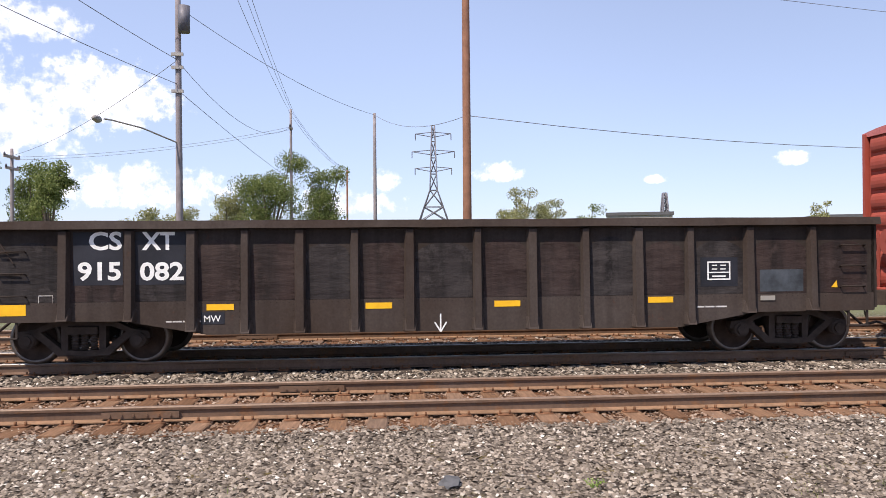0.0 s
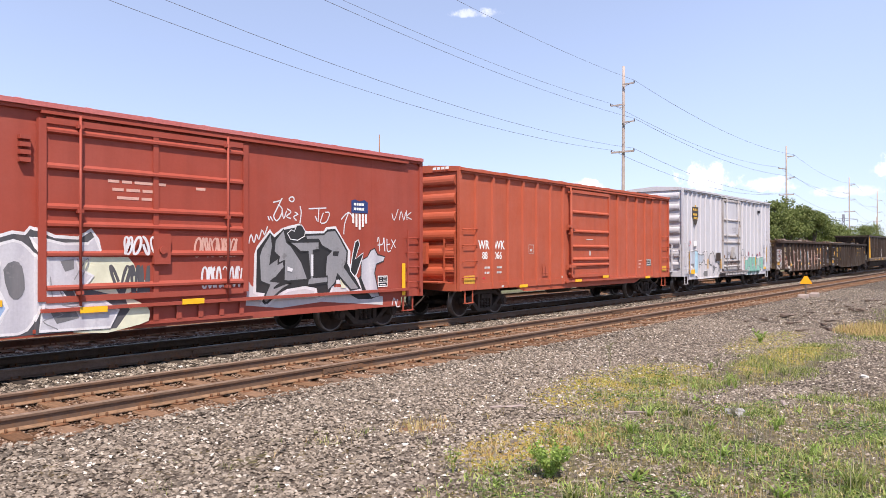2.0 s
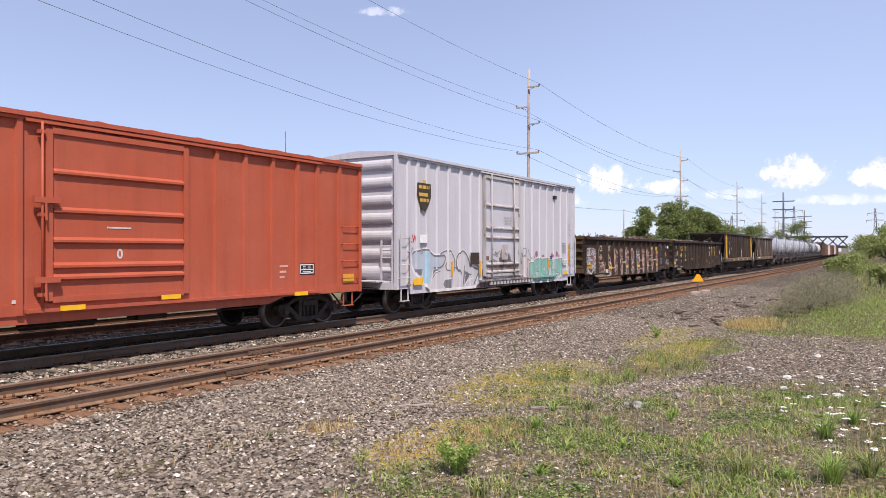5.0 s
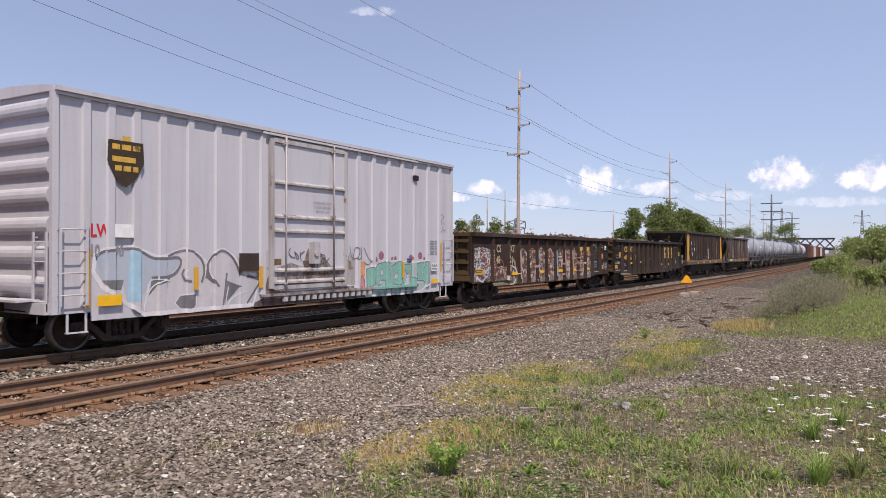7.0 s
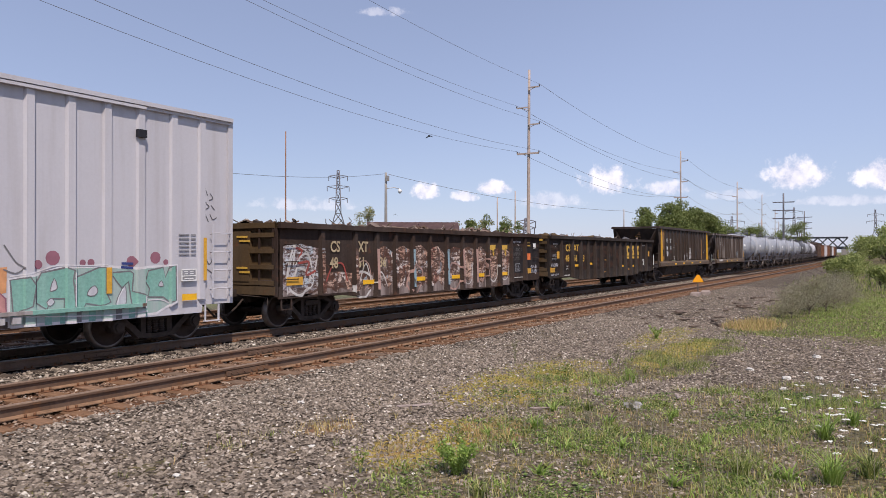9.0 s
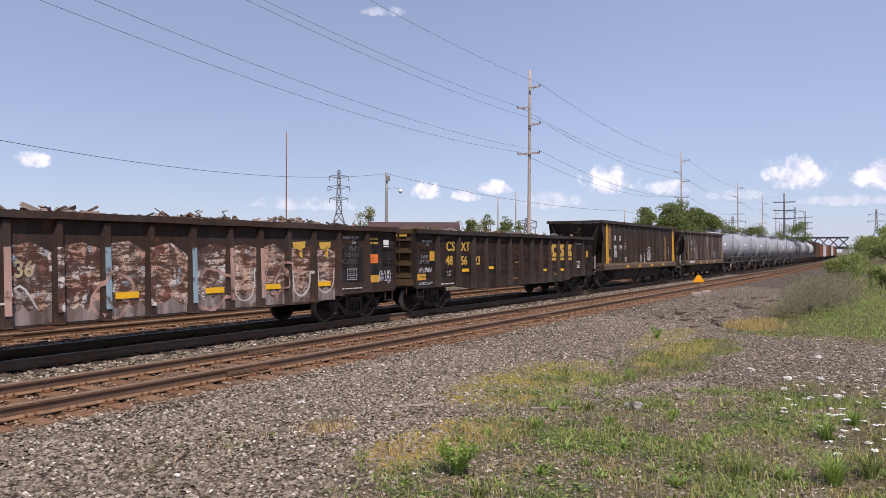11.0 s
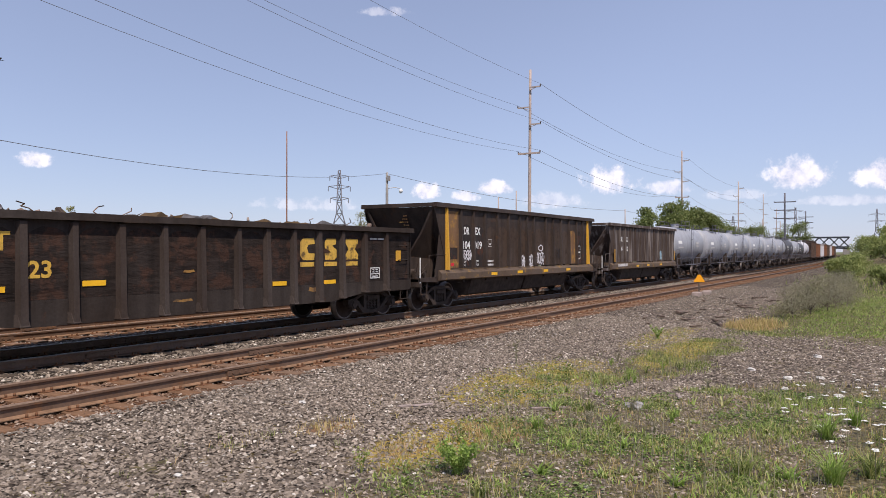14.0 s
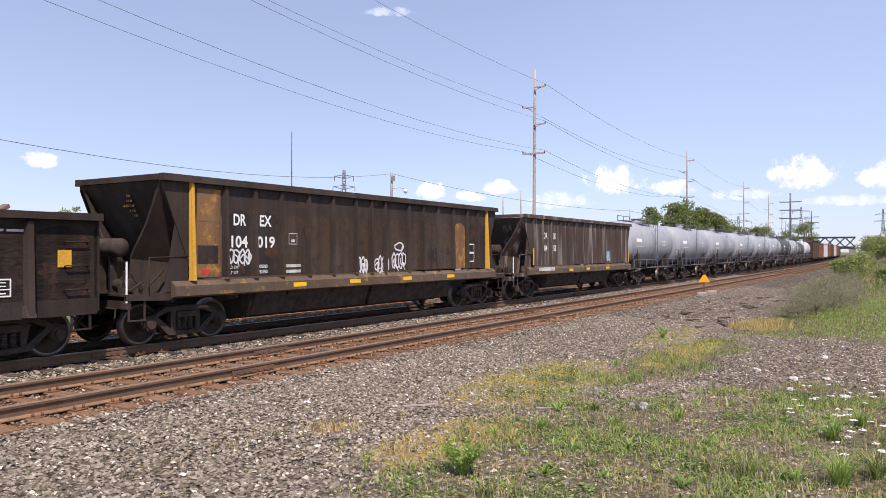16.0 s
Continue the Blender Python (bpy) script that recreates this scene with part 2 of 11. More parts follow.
def island_colours(name, stops, rough=0.85, translucent=0.0, scale_noise=0.0):
    """Colour that changes from loose piece to loose piece."""
    m, n, l, b = node_material(name)
    g = n.new("ShaderNodeNewGeometry")
    r = ramp(n, stops)
    l.new(g.outputs["Random Per Island"], r.inputs[0])
    out = r.outputs[0]
    if scale_noise:
        t = noise_tex(n, l, scale_noise, 4)
        rr = ramp(n, [(0.3, (0.7, 0.7, 0.7)), (0.7, (1.2, 1.2, 1.2))])
        l.new(t.outputs[0], rr.inputs[0])
        mul = n.new("ShaderNodeMix")
        mul.data_type, mul.blend_type = "RGBA", "MULTIPLY"
        mul.inputs[0].default_value = 1.0
        l.new(out, mul.inputs[6])
        l.new(rr.outputs[0], mul.inputs[7])
        out = mul.outputs[2]
    l.new(out, b.inputs["Base Color"])
    b.inputs["Roughness"].default_value = rough
    b.inputs["Specular IOR Level"].default_value = 0.2
    if translucent:
        tr = n.new("ShaderNodeBsdfTranslucent")
        l.new(out, tr.inputs[0])
        mx = n.new("ShaderNodeMixShader")
        mx.inputs[0].default_value = translucent
        l.new(b.outputs[0], mx.inputs[1])
        l.new(tr.outputs[0], mx.inputs[2])
        l.new(mx.outputs[0], n["Material Output"].inputs[0])
    return m


def object_colours(name, stops, rough=0.9, grain=(1, 12, 12), bumpy=0.4):
    """Colour that changes from object to object, with a grain along it."""
    m, n, l, b = node_material(name)
    o = n.new("ShaderNodeObjectInfo")
    r = ramp(n, stops)
    l.new(o.outputs["Random"], r.inputs[0])
    t = noise_tex(n, l, 2.0, 6, grain)
    rr = ramp(n, [(0.3, (0.55, 0.55, 0.55)), (0.7, (1.25, 1.2, 1.15))])
    l.new(t.outputs[0], rr.inputs[0])
    mul = n.new("ShaderNodeMix")
    mul.data_type, mul.blend_type = "RGBA", "MULTIPLY"
    mul.inputs[0].default_value = 1.0
    l.new(r.outputs[0], mul.inputs[6])
    l.new(rr.outputs[0], mul.inputs[7])
    l.new(mul.outputs[2], b.inputs["Base Color"])
    b.inputs["Roughness"].default_value = rough
    b.inputs["Specular IOR Level"].default_value = 0.15
    bump(n, l, b, t.outputs[0], bumpy, 0.02)
    return m


def crushed(n, l, stops, scale=15.0):
    """Angular stones packed side by side: colour per stone, shade between them painted in dark, height."""
    tc = n.new("ShaderNodeTexCoord")
    warp = n.new("ShaderNodeTexNoise")
    warp.inputs["Scale"].default_value = 30
    l.new(tc.outputs["Object"], warp.inputs["Vector"])
    mv = n.new("ShaderNodeVectorMath")
    mv.operation = "MULTIPLY_ADD"
    mv.inputs[1].default_value = (0.03, 0.03, 0.03)
    l.new(warp.outputs[1], mv.inputs[0])
    l.new(tc.outputs["Object"], mv.inputs[2])
    vo = n.new("ShaderNodeTexVoronoi")
    vo.inputs["Scale"].default_value = scale
    l.new(mv.outputs[0], vo.inputs["Vector"])
    sep = n.new("ShaderNodeSeparateColor")
    l.new(vo.outputs["Color"], sep.inputs[0])
    stones = ramp(n, stops)
    l.new(sep.outputs[0], stones.inputs[0])
    gap_shade = ramp(n, [(0.0, (1.1, 1.1, 1.1)), (0.4, (0.9, 0.9, 0.9)), (0.62, (0.3, 0.28, 0.27))])
    l.new(vo.outputs["Distance"], gap_shade.inputs[0])
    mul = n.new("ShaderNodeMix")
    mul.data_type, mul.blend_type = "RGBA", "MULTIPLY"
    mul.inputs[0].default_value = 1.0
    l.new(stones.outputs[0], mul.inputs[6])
    l.new(gap_shade.outputs[0], mul.inputs[7])
    inv = n.new("ShaderNodeMath")
    inv.operation = "SUBTRACT"
    inv.inputs[0].default_value = 1.0
    l.new(vo.outputs["Distance"], inv.inputs[1])
    return tc, mul.outputs[2], inv.outputs[0]


GRAVEL_STOPS = [(0.0, (0.06, 0.049, 0.039)), (0.35, (0.13, 0.106, 0.084)), (0.7, (0.23, 0.188, 0.15)), (0.94, (0.315, 0.264, 0.216)), (0.985, (0.5, 0.455, 0.39))]


def stone_bed(name, stops, scale=15.0, tint=None):
    m, n, l, b = node_material(name)
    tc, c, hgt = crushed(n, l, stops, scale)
    if tint:
        big = noise_tex(n, l, 1.1, 5)
        f = ramp(n, [(0.35, (0.2, 0.2, 0.2)), (0.7, (0.85, 0.85, 0.85))])
        l.new(big.outputs[0], f.inputs[0])
        c = blend(n, l, f.outputs[0], c, tint)
    l.new(c, b.inputs["Base Color"])
    b.inputs["Roughness"].default_value = 0.95
    b.inputs["Specular IOR Level"].default_value = 0.1
    bump(n, l, b, hgt, 1.0, 0.04)
    return m


def ground_material():
    """Crushed stone, with moss and thin turf where the mesh says that it grows."""
    m, n, l, b = node_material("crushed stone")
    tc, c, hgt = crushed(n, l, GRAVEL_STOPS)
    big = noise_tex(n, l, 0.35, 6)
    soil = noise_tex(n, l, 9, 6)
    soilc = ramp(n, [(0.3, (0.08, 0.062, 0.05)), (0.7, (0.17, 0.135, 0.11))])
    l.new(soil.outputs[0], soilc.inputs[0])
    dm = ramp(n, [(0.5, (0, 0, 0)), (0.75, (0.55, 0.55, 0.55))])
    l.new(big.outputs[0], dm.inputs[0])
    c = blend(n, l, dm.outputs[0], c, soilc.outputs[0])

    def grown(key, stops, lo, hi, top, scale):
        at = n.new("ShaderNodeAttribute")
        at.attribute_name = key
        wob = noise_tex(n, l, scale, 7, rough=0.7)
        ad = n.new("ShaderNodeMath")
        ad.operation = "ADD"
        l.new(at.outputs["Fac"], ad.inputs[0])
        l.new(wob.outputs[0], ad.inputs[1])
        mr = n.new("ShaderNodeMapRange")
        mr.inputs[1].default_value, mr.inputs[2].default_value, mr.inputs[4].default_value = lo, hi, top
        l.new(ad.outputs[0], mr.inputs[0])
        tone = noise_tex(n, l, scale * 6, 5)
        cr = ramp(n, stops)
        l.new(tone.outputs[0], cr.inputs[0])
        return mr.outputs[0], cr.outputs[0]
    f, col = grown("turf", [(0.3, (0.055, 0.046, 0.028)), (0.5, (0.13, 0.115, 0.055)), (0.7, (0.25, 0.225, 0.09))], 0.75, 1.15, 0.6, 3.0)
    c = blend(n, l, f, c, col)
    f, col = grown("moss", [(0.3, (0.2, 0.145, 0.035)), (0.5, (0.36, 0.27, 0.06)), (0.7, (0.46, 0.36, 0.11))], 0.55, 0.9, 0.9, 3.5)
    c = blend(n, l, f, c, col)
    f, col = grown("straw", [(0.3, (0.2, 0.1, 0.05)), (0.7, (0.36, 0.21, 0.12))], 0.75, 1.1, 0.7, 4.0)
    c = blend(n, l, f, c, col)
    sx = n.new("ShaderNodeSeparateXYZ")
    l.new(tc.outputs["Object"], sx.inputs[0])
    far = n.new("ShaderNodeMapRange")
    far.inputs[1].default_value, far.inputs[2].default_value = 20.5, 24.0
    l.new(sx.outputs[1], far.inputs[0])
    c = blend(n, l, far.outputs[0], c, (0.16, 0.17, 0.09))
    l.new(c, b.inputs["Base Color"])
    b.inputs["Roughness"].default_value = 0.95
    b.inputs["Specular IOR Level"].default_value = 0.1
    bump(n, l, b, hgt, 1.0, 0.04)
    return m


GROUND = ground_material()
BED = stone_bed("shoulder stone", GRAVEL_STOPS)
BED_RUST = stone_bed("rust-stained ballast", [(0.0, (0.075, 0.044, 0.027)), (0.5, (0.17, 0.1, 0.064)), (0.85, (0.25, 0.165, 0.115)), (0.97, (0.42, 0.35, 0.28))], 19, (0.185, 0.084, 0.04))
# ballast under the train: its shadow is put into the dark colour
BED_SHADED = stone_bed("ballast darkened for train shadow", [(0.0, (0.025, 0.022, 0.02)), (0.6, (0.055, 0.048, 0.044)), (1.0, (0.12, 0.105, 0.095))], 19)
STONE = island_colours("loose stone", [(0.0, (0.092, 0.075, 0.06)), (0.3, (0.165, 0.135, 0.107)), (0.65, (0.265, 0.218, 0.173)), (0.93, (0.36, 0.303, 0.246)), (0.98, (0.54, 0.485, 0.415)), (1.0, (0.72, 0.68, 0.61))], 0.9, 0, 30)
RUSTY_STONE = island_colours("rust-stained stone", [(0.0, (0.1, 0.06, 0.04)), (0.5, (0.215, 0.134, 0.087)), (0.9, (0.31, 0.215, 0.155)), (1.0, (0.5, 0.42, 0.34))], 0.9, 0, 30)
# loose stone under the train, with the shadow painted into its colour
SHADED_STONE = island_colours("stone darkened for train shadow", [(0.0, (0.03, 0.026, 0.024)), (0.6, (0.06, 0.052, 0.046)), (1.0, (0.12, 0.105, 0.095))], 0.9, 0, 30)
GRASS = island_colours("grass blades", [(0.0, (0.08, 0.12, 0.03)), (0.35, (0.2, 0.26, 0.065)), (0.75, (0.37, 0.4, 0.13)), (1.0, (0.54, 0.49, 0.26))], 0.7, 0.35)
GREENS = island_colours("low dark-green leaves", [(0.0, (0.07, 0.12, 0.03)), (0.6, (0.15, 0.22, 0.06)), (1.0, (0.26, 0.32, 0.12))], 0.7, 0.3)
DRY = island_colours("dry grass blades", [(0.0, (0.36, 0.3, 0.1)), (0.6, (0.54, 0.44, 0.19)), (1.0, (0.58, 0.38, 0.21))], 0.8, 0.3)
MOSS = island_colours("yellow moss tufts", [(0.0, (0.3, 0.24, 0.055)), (0.5, (0.45, 0.37, 0.1)), (1.0, (0.55, 0.45, 0.18))], 0.8, 0.3)
WEED = island_colours("bright weed leaves", [(0.0, (0.18, 0.28, 0.05)), (0.6, (0.3, 0.42, 0.1)), (1.0, (0.42, 0.5, 0.17))], 0.7, 0.35)
LEAF = island_colours("tree leaves", [(0.0, (0.09, 0.12, 0.035)), (0.5, (0.17, 0.21, 0.065)), (1.0, (0.28, 0.31, 0.12))], 0.7, 0.35)
LEAF_PALE = island_colours("pale tree leaves", [(0.0, (0.18, 0.19, 0.08)), (0.5, (0.3, 0.3, 0.13)), (1.0, (0.42, 0.4, 0.22))], 0.7, 0.35)
HAZY_LEAF = island_colours("dull shrub twigs", [(0.0, (0.2, 0.19, 0.12)), (0.5, (0.3, 0.28, 0.18)), (1.0, (0.4, 0.37, 0.26))], 0.8, 0.3)
VERGE_LEAF = island_colours("roadside shrub leaves", [(0.0, (0.15, 0.19, 0.055)), (0.5, (0.27, 0.32, 0.1)), (1.0, (0.4, 0.42, 0.17))], 0.7, 0.35)
PETAL = plain("white petals", (0.8, 0.8, 0.74), 0.7, vary=0.05)
BARK = plain("bark", (0.14, 0.11, 0.085), 0.95, scale=4, bumpy=0.6)
RAIL_RUST = painted("rusty rail steel", (0.145, 0.083, 0.05), (0.08, 0.05, 0.034), 0.4, 0.8, 0.6, (0.2, 0.1, 0.05), 0.55, 0.75, 0.05)
RAIL_FOOT = plain("dusty orange rail foot", (0.23, 0.138, 0.082), 0.9, 0.0, 0.3, 7)
RAIL_TOP = plain("worn rail head", (0.2, 0.18, 0.165), 0.4, 0.6, 0.2, 9)
RAIL_HEAD_RUST = plain("rusty rail head", (0.23, 0.158, 0.112), 0.55, 0.1, 0.3, 9)
SLEEPER = object_colours("rust-stained sleeper wood", [(0.0, (0.14, 0.075, 0.042)), (0.4, (0.22, 0.128, 0.075)), (0.7, (0.25, 0.155, 0.1)), (1.0, (0.17, 0.12, 0.088))], 0.95, (14, 1.2, 14))
# sleepers under the train, coloured dark as if in its shadow
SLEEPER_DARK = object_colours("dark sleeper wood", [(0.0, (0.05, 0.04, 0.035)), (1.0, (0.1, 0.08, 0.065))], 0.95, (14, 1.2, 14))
PLATE = plain("rusty tie plate", (0.17, 0.08, 0.04), 0.85, 0.1, 0.35, 14)
POLE_BROWN = plain("brown creosoted pole", (0.27, 0.135, 0.085), 0.9, vary=0.2, scale=3, bumpy=0.5)
POLE_GREY = plain("weathered grey pole", (0.42, 0.34, 0.3), 0.9, vary=0.15, scale=3, bumpy=0.5)
POLE_DULL = plain("dull grey street pole", (0.25, 0.22, 0.225), 0.9, vary=0.2, scale=3, bumpy=0.5)
POLE_PALE = plain("pale metal pole", (0.34, 0.32, 0.3), 0.6, 0.3, 0.15)
WIRE = plain("grey cable", (0.17, 0.17, 0.19), 0.6, vary=0.1)
GALV = plain("dull grey steel", (0.15, 0.145, 0.165), 0.6, 0.3, 0.2)
UNDER = plain("sooty cast steel", (0.05, 0.036, 0.029), 0.85, 0.05, 0.45, 5)
TREAD = plain("worn wheel rim steel", (0.16, 0.135, 0.12), 0.4, 0.7, 0.25, 8)
WHEEL = plain("rusty wheel plate", (0.045, 0.028, 0.021), 0.85, 0.05, 0.45, 4)
BLACKISH = painted("faded dark brown paint", (0.036, 0.026, 0.021), (0.017, 0.013, 0.011), 0.42, 0.7, 0.6, (0.062, 0.034, 0.025), 0.62, 0.8, 0.03, 0.6, 0.15, crumple=0.5)
GONDOLA_LOW = painted("dusty brown-black paint", (0.046, 0.031, 0.024), (0.024, 0.017, 0.014), 0.45, 0.75, 0.5, (0.085, 0.044, 0.03), 0.64, 0.8, 0.04, 0.3, 0.2)
GONDOLA_RUST = painted("rust-brown gondola paint", (0.046, 0.028, 0.021), (0.02, 0.015, 0.013), 0.42, 0.75, 0.65, (0.1, 0.05, 0.033), 0.57, 0.85, 0.04, 0.8, 0.15)
OLIVE = painted("olive-brown end paint", (0.098, 0.062, 0.03), (0.04, 0.029, 0.021), 0.45, 0.8, 0.5, (0.14, 0.064, 0.033), 0.58, 0.85, 0.04, 0.5, 0.15)
RED = painted("oxide-red boxcar paint", (0.33, 0.06, 0.036), (0.19, 0.04, 0.028), 0.45, 0.85, 0.4, (0.28, 0.085, 0.055), 0.72, 0.62, 0.03, 1.0, mottle=0.22)
ORANGE = painted("orange-red boxcar paint", (0.43, 0.09, 0.042), (0.24, 0.056, 0.034), 0.46, 0.85, 0.45, (0.24, 0.06, 0.036), 0.72, 0.6, 0.03, 1.8, mottle=0.22)
WHITE = painted("dirty white boxcar paint", (0.53, 0.52, 0.555), (0.3, 0.26, 0.24), 0.48, 0.85, 0.4, (0.36, 0.2, 0.11), 0.78, 0.55, 0.07, 0.6, mottle=0.15)
WHITE_DIRTY = painted("rust-streaked white door paint", (0.46, 0.44, 0.44), (0.16, 0.11, 0.08), 0.44, 0.72, 0.7, (0.17, 0.085, 0.05), 0.58, 0.6, 0.05, 0.6, mottle=0.3)
DOOR_RUST = painted("grimy rust-washed white paint", (0.36, 0.33, 0.32), (0.1, 0.065, 0.045), 0.4, 0.62, 0.8, (0.13, 0.06, 0.035), 0.52, 0.7, 0.05, 0.6, mottle=0.5)
PANEL_WORN = painted("scuffed maroon panel paint", (0.034, 0.019, 0.016), (0.013, 0.0105, 0.01), 0.42, 0.66, 0.8, (0.052, 0.036, 0.032), 0.51, 0.75, 0.03, 1.0, 0.2, crumple=2.0)
PANEL_BLUE = painted("scuffed grey-black panel paint", (0.025, 0.0195, 0.019), (0.01, 0.0085, 0.0085), 0.42, 0.66, 0.8, (0.05, 0.043, 0.042), 0.51, 0.75, 0.03, 1.0, 0.2, crumple=2.0)
BAY_DARK = painted("rust-streaked black-brown bay paint", (0.026, 0.0175, 0.014), (0.01, 0.008, 0.007), 0.44, 0.66, 0.75, (0.062, 0.033, 0.023), 0.5, 0.85, 0.02, 1.0, 0.15, crumple=3.2)
PANEL_RUST = painted("rust-speckled panel paint", (0.03, 0.022, 0.019), (0.014, 0.011, 0.01), 0.4, 0.65, 0.7, (0.09, 0.04, 0.026), 0.53, 0.8, 0.04, 0.8, 0.2)
PANEL_GOLD = painted("golden-brown scoured panel", (0.062, 0.036, 0.021), (0.035, 0.023, 0.017), 0.4, 0.66, 0.85, (0.04, 0.025, 0.018), 0.55, 0.7, 0.05, 0.6, 0.25)
SILL_DUST = painted("dusty brown sill paint", (0.105, 0.068, 0.042), (0.06, 0.042, 0.03), 0.45, 0.75, 0.6, (0.34, 0.2, 0.05), 0.56, 0.7, 0.05)
OLD_YELLOW = painted("yellow paint worn to rust", (0.2, 0.1, 0.035), (0.06, 0.04, 0.028), 0.45, 0.7, 0.7, (0.42, 0.23, 0.05), 0.54, 0.7, 0.05)
FAR_RUST = painted("faded rust-orange paint", (0.19, 0.075, 0.035), (0.08, 0.04, 0.027), 0.45, 0.75, 0.6, (0.3, 0.24, 0.2), 0.62, 0.7, 0.05)
FAR_BROWN = painted("faded brown paint", (0.085, 0.048, 0.034), (0.04, 0.026, 0.02), 0.45, 0.75, 0.6, (0.2, 0.15, 0.125), 0.62, 0.7, 0.05)
PINK_ROOF = painted("faded red roof paint", (0.5, 0.13, 0.12), (0.3, 0.08, 0.06), 0.5, 0.85, 0.3, (0.3, 0.15, 0.12), 0.74, 0.6, 0.1)
HOPPER = painted("streaked brown hopper paint", (0.044, 0.027, 0.019), (0.02, 0.015, 0.013), 0.38, 0.72, 0.85, (0.085, 0.043, 0.024), 0.58, 0.7, 0.04, 0.7)
HOPPER_PALE = painted("brown hopper paint with pale streaks", (0.06, 0.04, 0.031), (0.36, 0.32, 0.3), 0.52, 0.72, 0.85, (0.12, 0.065, 0.04), 0.62, 0.75, 0.03, 0.5)
TANK = painted("grey tank paint", (0.33, 0.34, 0.37), (0.18, 0.18, 0.195), 0.42, 0.8, 0.6, (0.24, 0.18, 0.14), 0.78, 0.45, 0.08, mottle=0.4)
TANK_DARK = painted("black tank paint", (0.06, 0.06, 0.065), (0.12, 0.11, 0.1), 0.5, 0.85, 0.5, (0.14, 0.09, 0.06), 0.75, 0.5, 0.05)
YELLOW = painted("chipped yellow paint", (0.68, 0.36, 0.03), (0.3, 0.15, 0.04), 0.5, 0.8, 0.5, (0.2, 0.09, 0.04), 0.66, 0.6, 0.05)
REFLECTOR = plain("yellow reflective tape", (0.85, 0.47, 0.02), 0.4, vary=0.1)
LETTER = plain("white stencil paint", (0.78, 0.78, 0.76), 0.6, vary=0.1)
LETTER_WORN = painted("worn white lettering", (0.62, 0.6, 0.58), (0.2, 0.16, 0.13), 0.45, 0.7, 0.6, (0.1, 0.06, 0.05), 0.6, 0.7, 0.05)
NUMBER_WORN = painted("sun-faded cream lettering", (0.7, 0.6, 0.52), (0.55, 0.36, 0.3), 0.45, 0.7, 0.6, (0.42, 0.16, 0.12), 0.68, 0.7, 0.05, mottle=0.2)
SPRAY_HAZE = painted("thin grey spray haze", (0.47, 0.45, 0.48), (0.6, 0.57, 0.57), 0.4, 0.6, 0.7, (0.58, 0.56, 0.57), 0.55, 0.6, 0.2, mottle=0.2)
SPRAY_SKYHAZE = painted("grey-blue spray haze", (0.36, 0.41, 0.48), (0.45, 0.48, 0.54), 0.4, 0.6, 0.7, (0.5, 0.5, 0.53), 0.58, 0.6, 0.2, mottle=0.2)
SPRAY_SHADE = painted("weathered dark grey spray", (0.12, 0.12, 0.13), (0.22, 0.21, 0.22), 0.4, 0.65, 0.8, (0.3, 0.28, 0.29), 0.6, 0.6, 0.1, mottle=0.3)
LETTER_YELLOW = painted("flaking yellow lettering", (0.66, 0.4, 0.06), (0.2, 0.12, 0.05), 0.5, 0.75, 0.7, (0.06, 0.04, 0.03), 0.555, 0.7, 0.03)
LETTER_PALE = plain("faded pale lettering", (0.62, 0.36, 0.3), 0.6, vary=0.15)
FADED_GREY = plain("sun-faded grey lettering", (0.34, 0.33, 0.36), 0.6, vary=0.15)
LETTER_GREY = plain("faded grey lettering", (0.28, 0.28, 0.3), 0.6, vary=0.15)
STENCIL_BLACK = plain("black stencil paint", (0.02, 0.02, 0.025), 0.6, vary=0.2)
PATCH_BLACK = plain("dark paint patch", (0.02, 0.021, 0.028), 0.6, vary=0.4, scale=2)
SIGN_RED = plain("red sign lettering", (0.6, 0.03, 0.04), 0.6, vary=0.1)
PANEL_WHITE = painted("white painted panel", (0.72, 0.68, 0.66), (0.5, 0.42, 0.4), 0.5, 0.85, 0.4, (0.4, 0.2, 0.15), 0.8, 0.6, 0.02)
SPRAY_CLOUD = painted("blended blue and white spray paint", (0.27, 0.4, 0.63), (0.5, 0.52, 0.62), 0.46, 0.6, 0.9, (0.6, 0.57, 0.62), 0.58, 0.6, 0.3, mottle=0.35)
SPRAY_DARK = painted("weathered charcoal spray paint", (0.075, 0.075, 0.085), (0.13, 0.115, 0.115), 0.42, 0.7, 0.8, (0.2, 0.14, 0.13), 0.66, 0.6, 0.05, mottle=0.4)
SPRAY_WHITE = painted("weathered white spray paint", (0.7, 0.69, 0.71), (0.5, 0.42, 0.42), 0.44, 0.75, 0.6, (0.45, 0.27, 0.24), 0.7, 0.6, 0.03, mottle=0.35)
SPRAY_BLACK = painted("black spray outline", (0.02, 0.02, 0.022), (0.035, 0.03, 0.03), 0.45, 0.75, 0.6, (0.06, 0.05, 0.05), 0.7, 0.6, 0.03, mottle=0.3)
SPRAY_GREY = painted("weathered grey spray paint", (0.24, 0.24, 0.255), (0.31, 0.3, 0.315), 0.42, 0.65, 0.8, (0.17, 0.165, 0.17), 0.58, 0.6, 0.05, mottle=0.4)
SPRAY_CREAM = plain("cream spray paint", (0.66, 0.66, 0.5), 0.6, vary=0.12, scale=3)
SPRAY_MINT = painted("mint green spray paint", (0.17, 0.4, 0.33), (0.27, 0.47, 0.41), 0.4, 0.7, 0.8, (0.2, 0.4, 0.34), 0.7, 0.6, 0.1)
SPRAY_SKY = plain("sky blue spray paint", (0.35, 0.52, 0.62), 0.6, vary=0.15, scale=3)
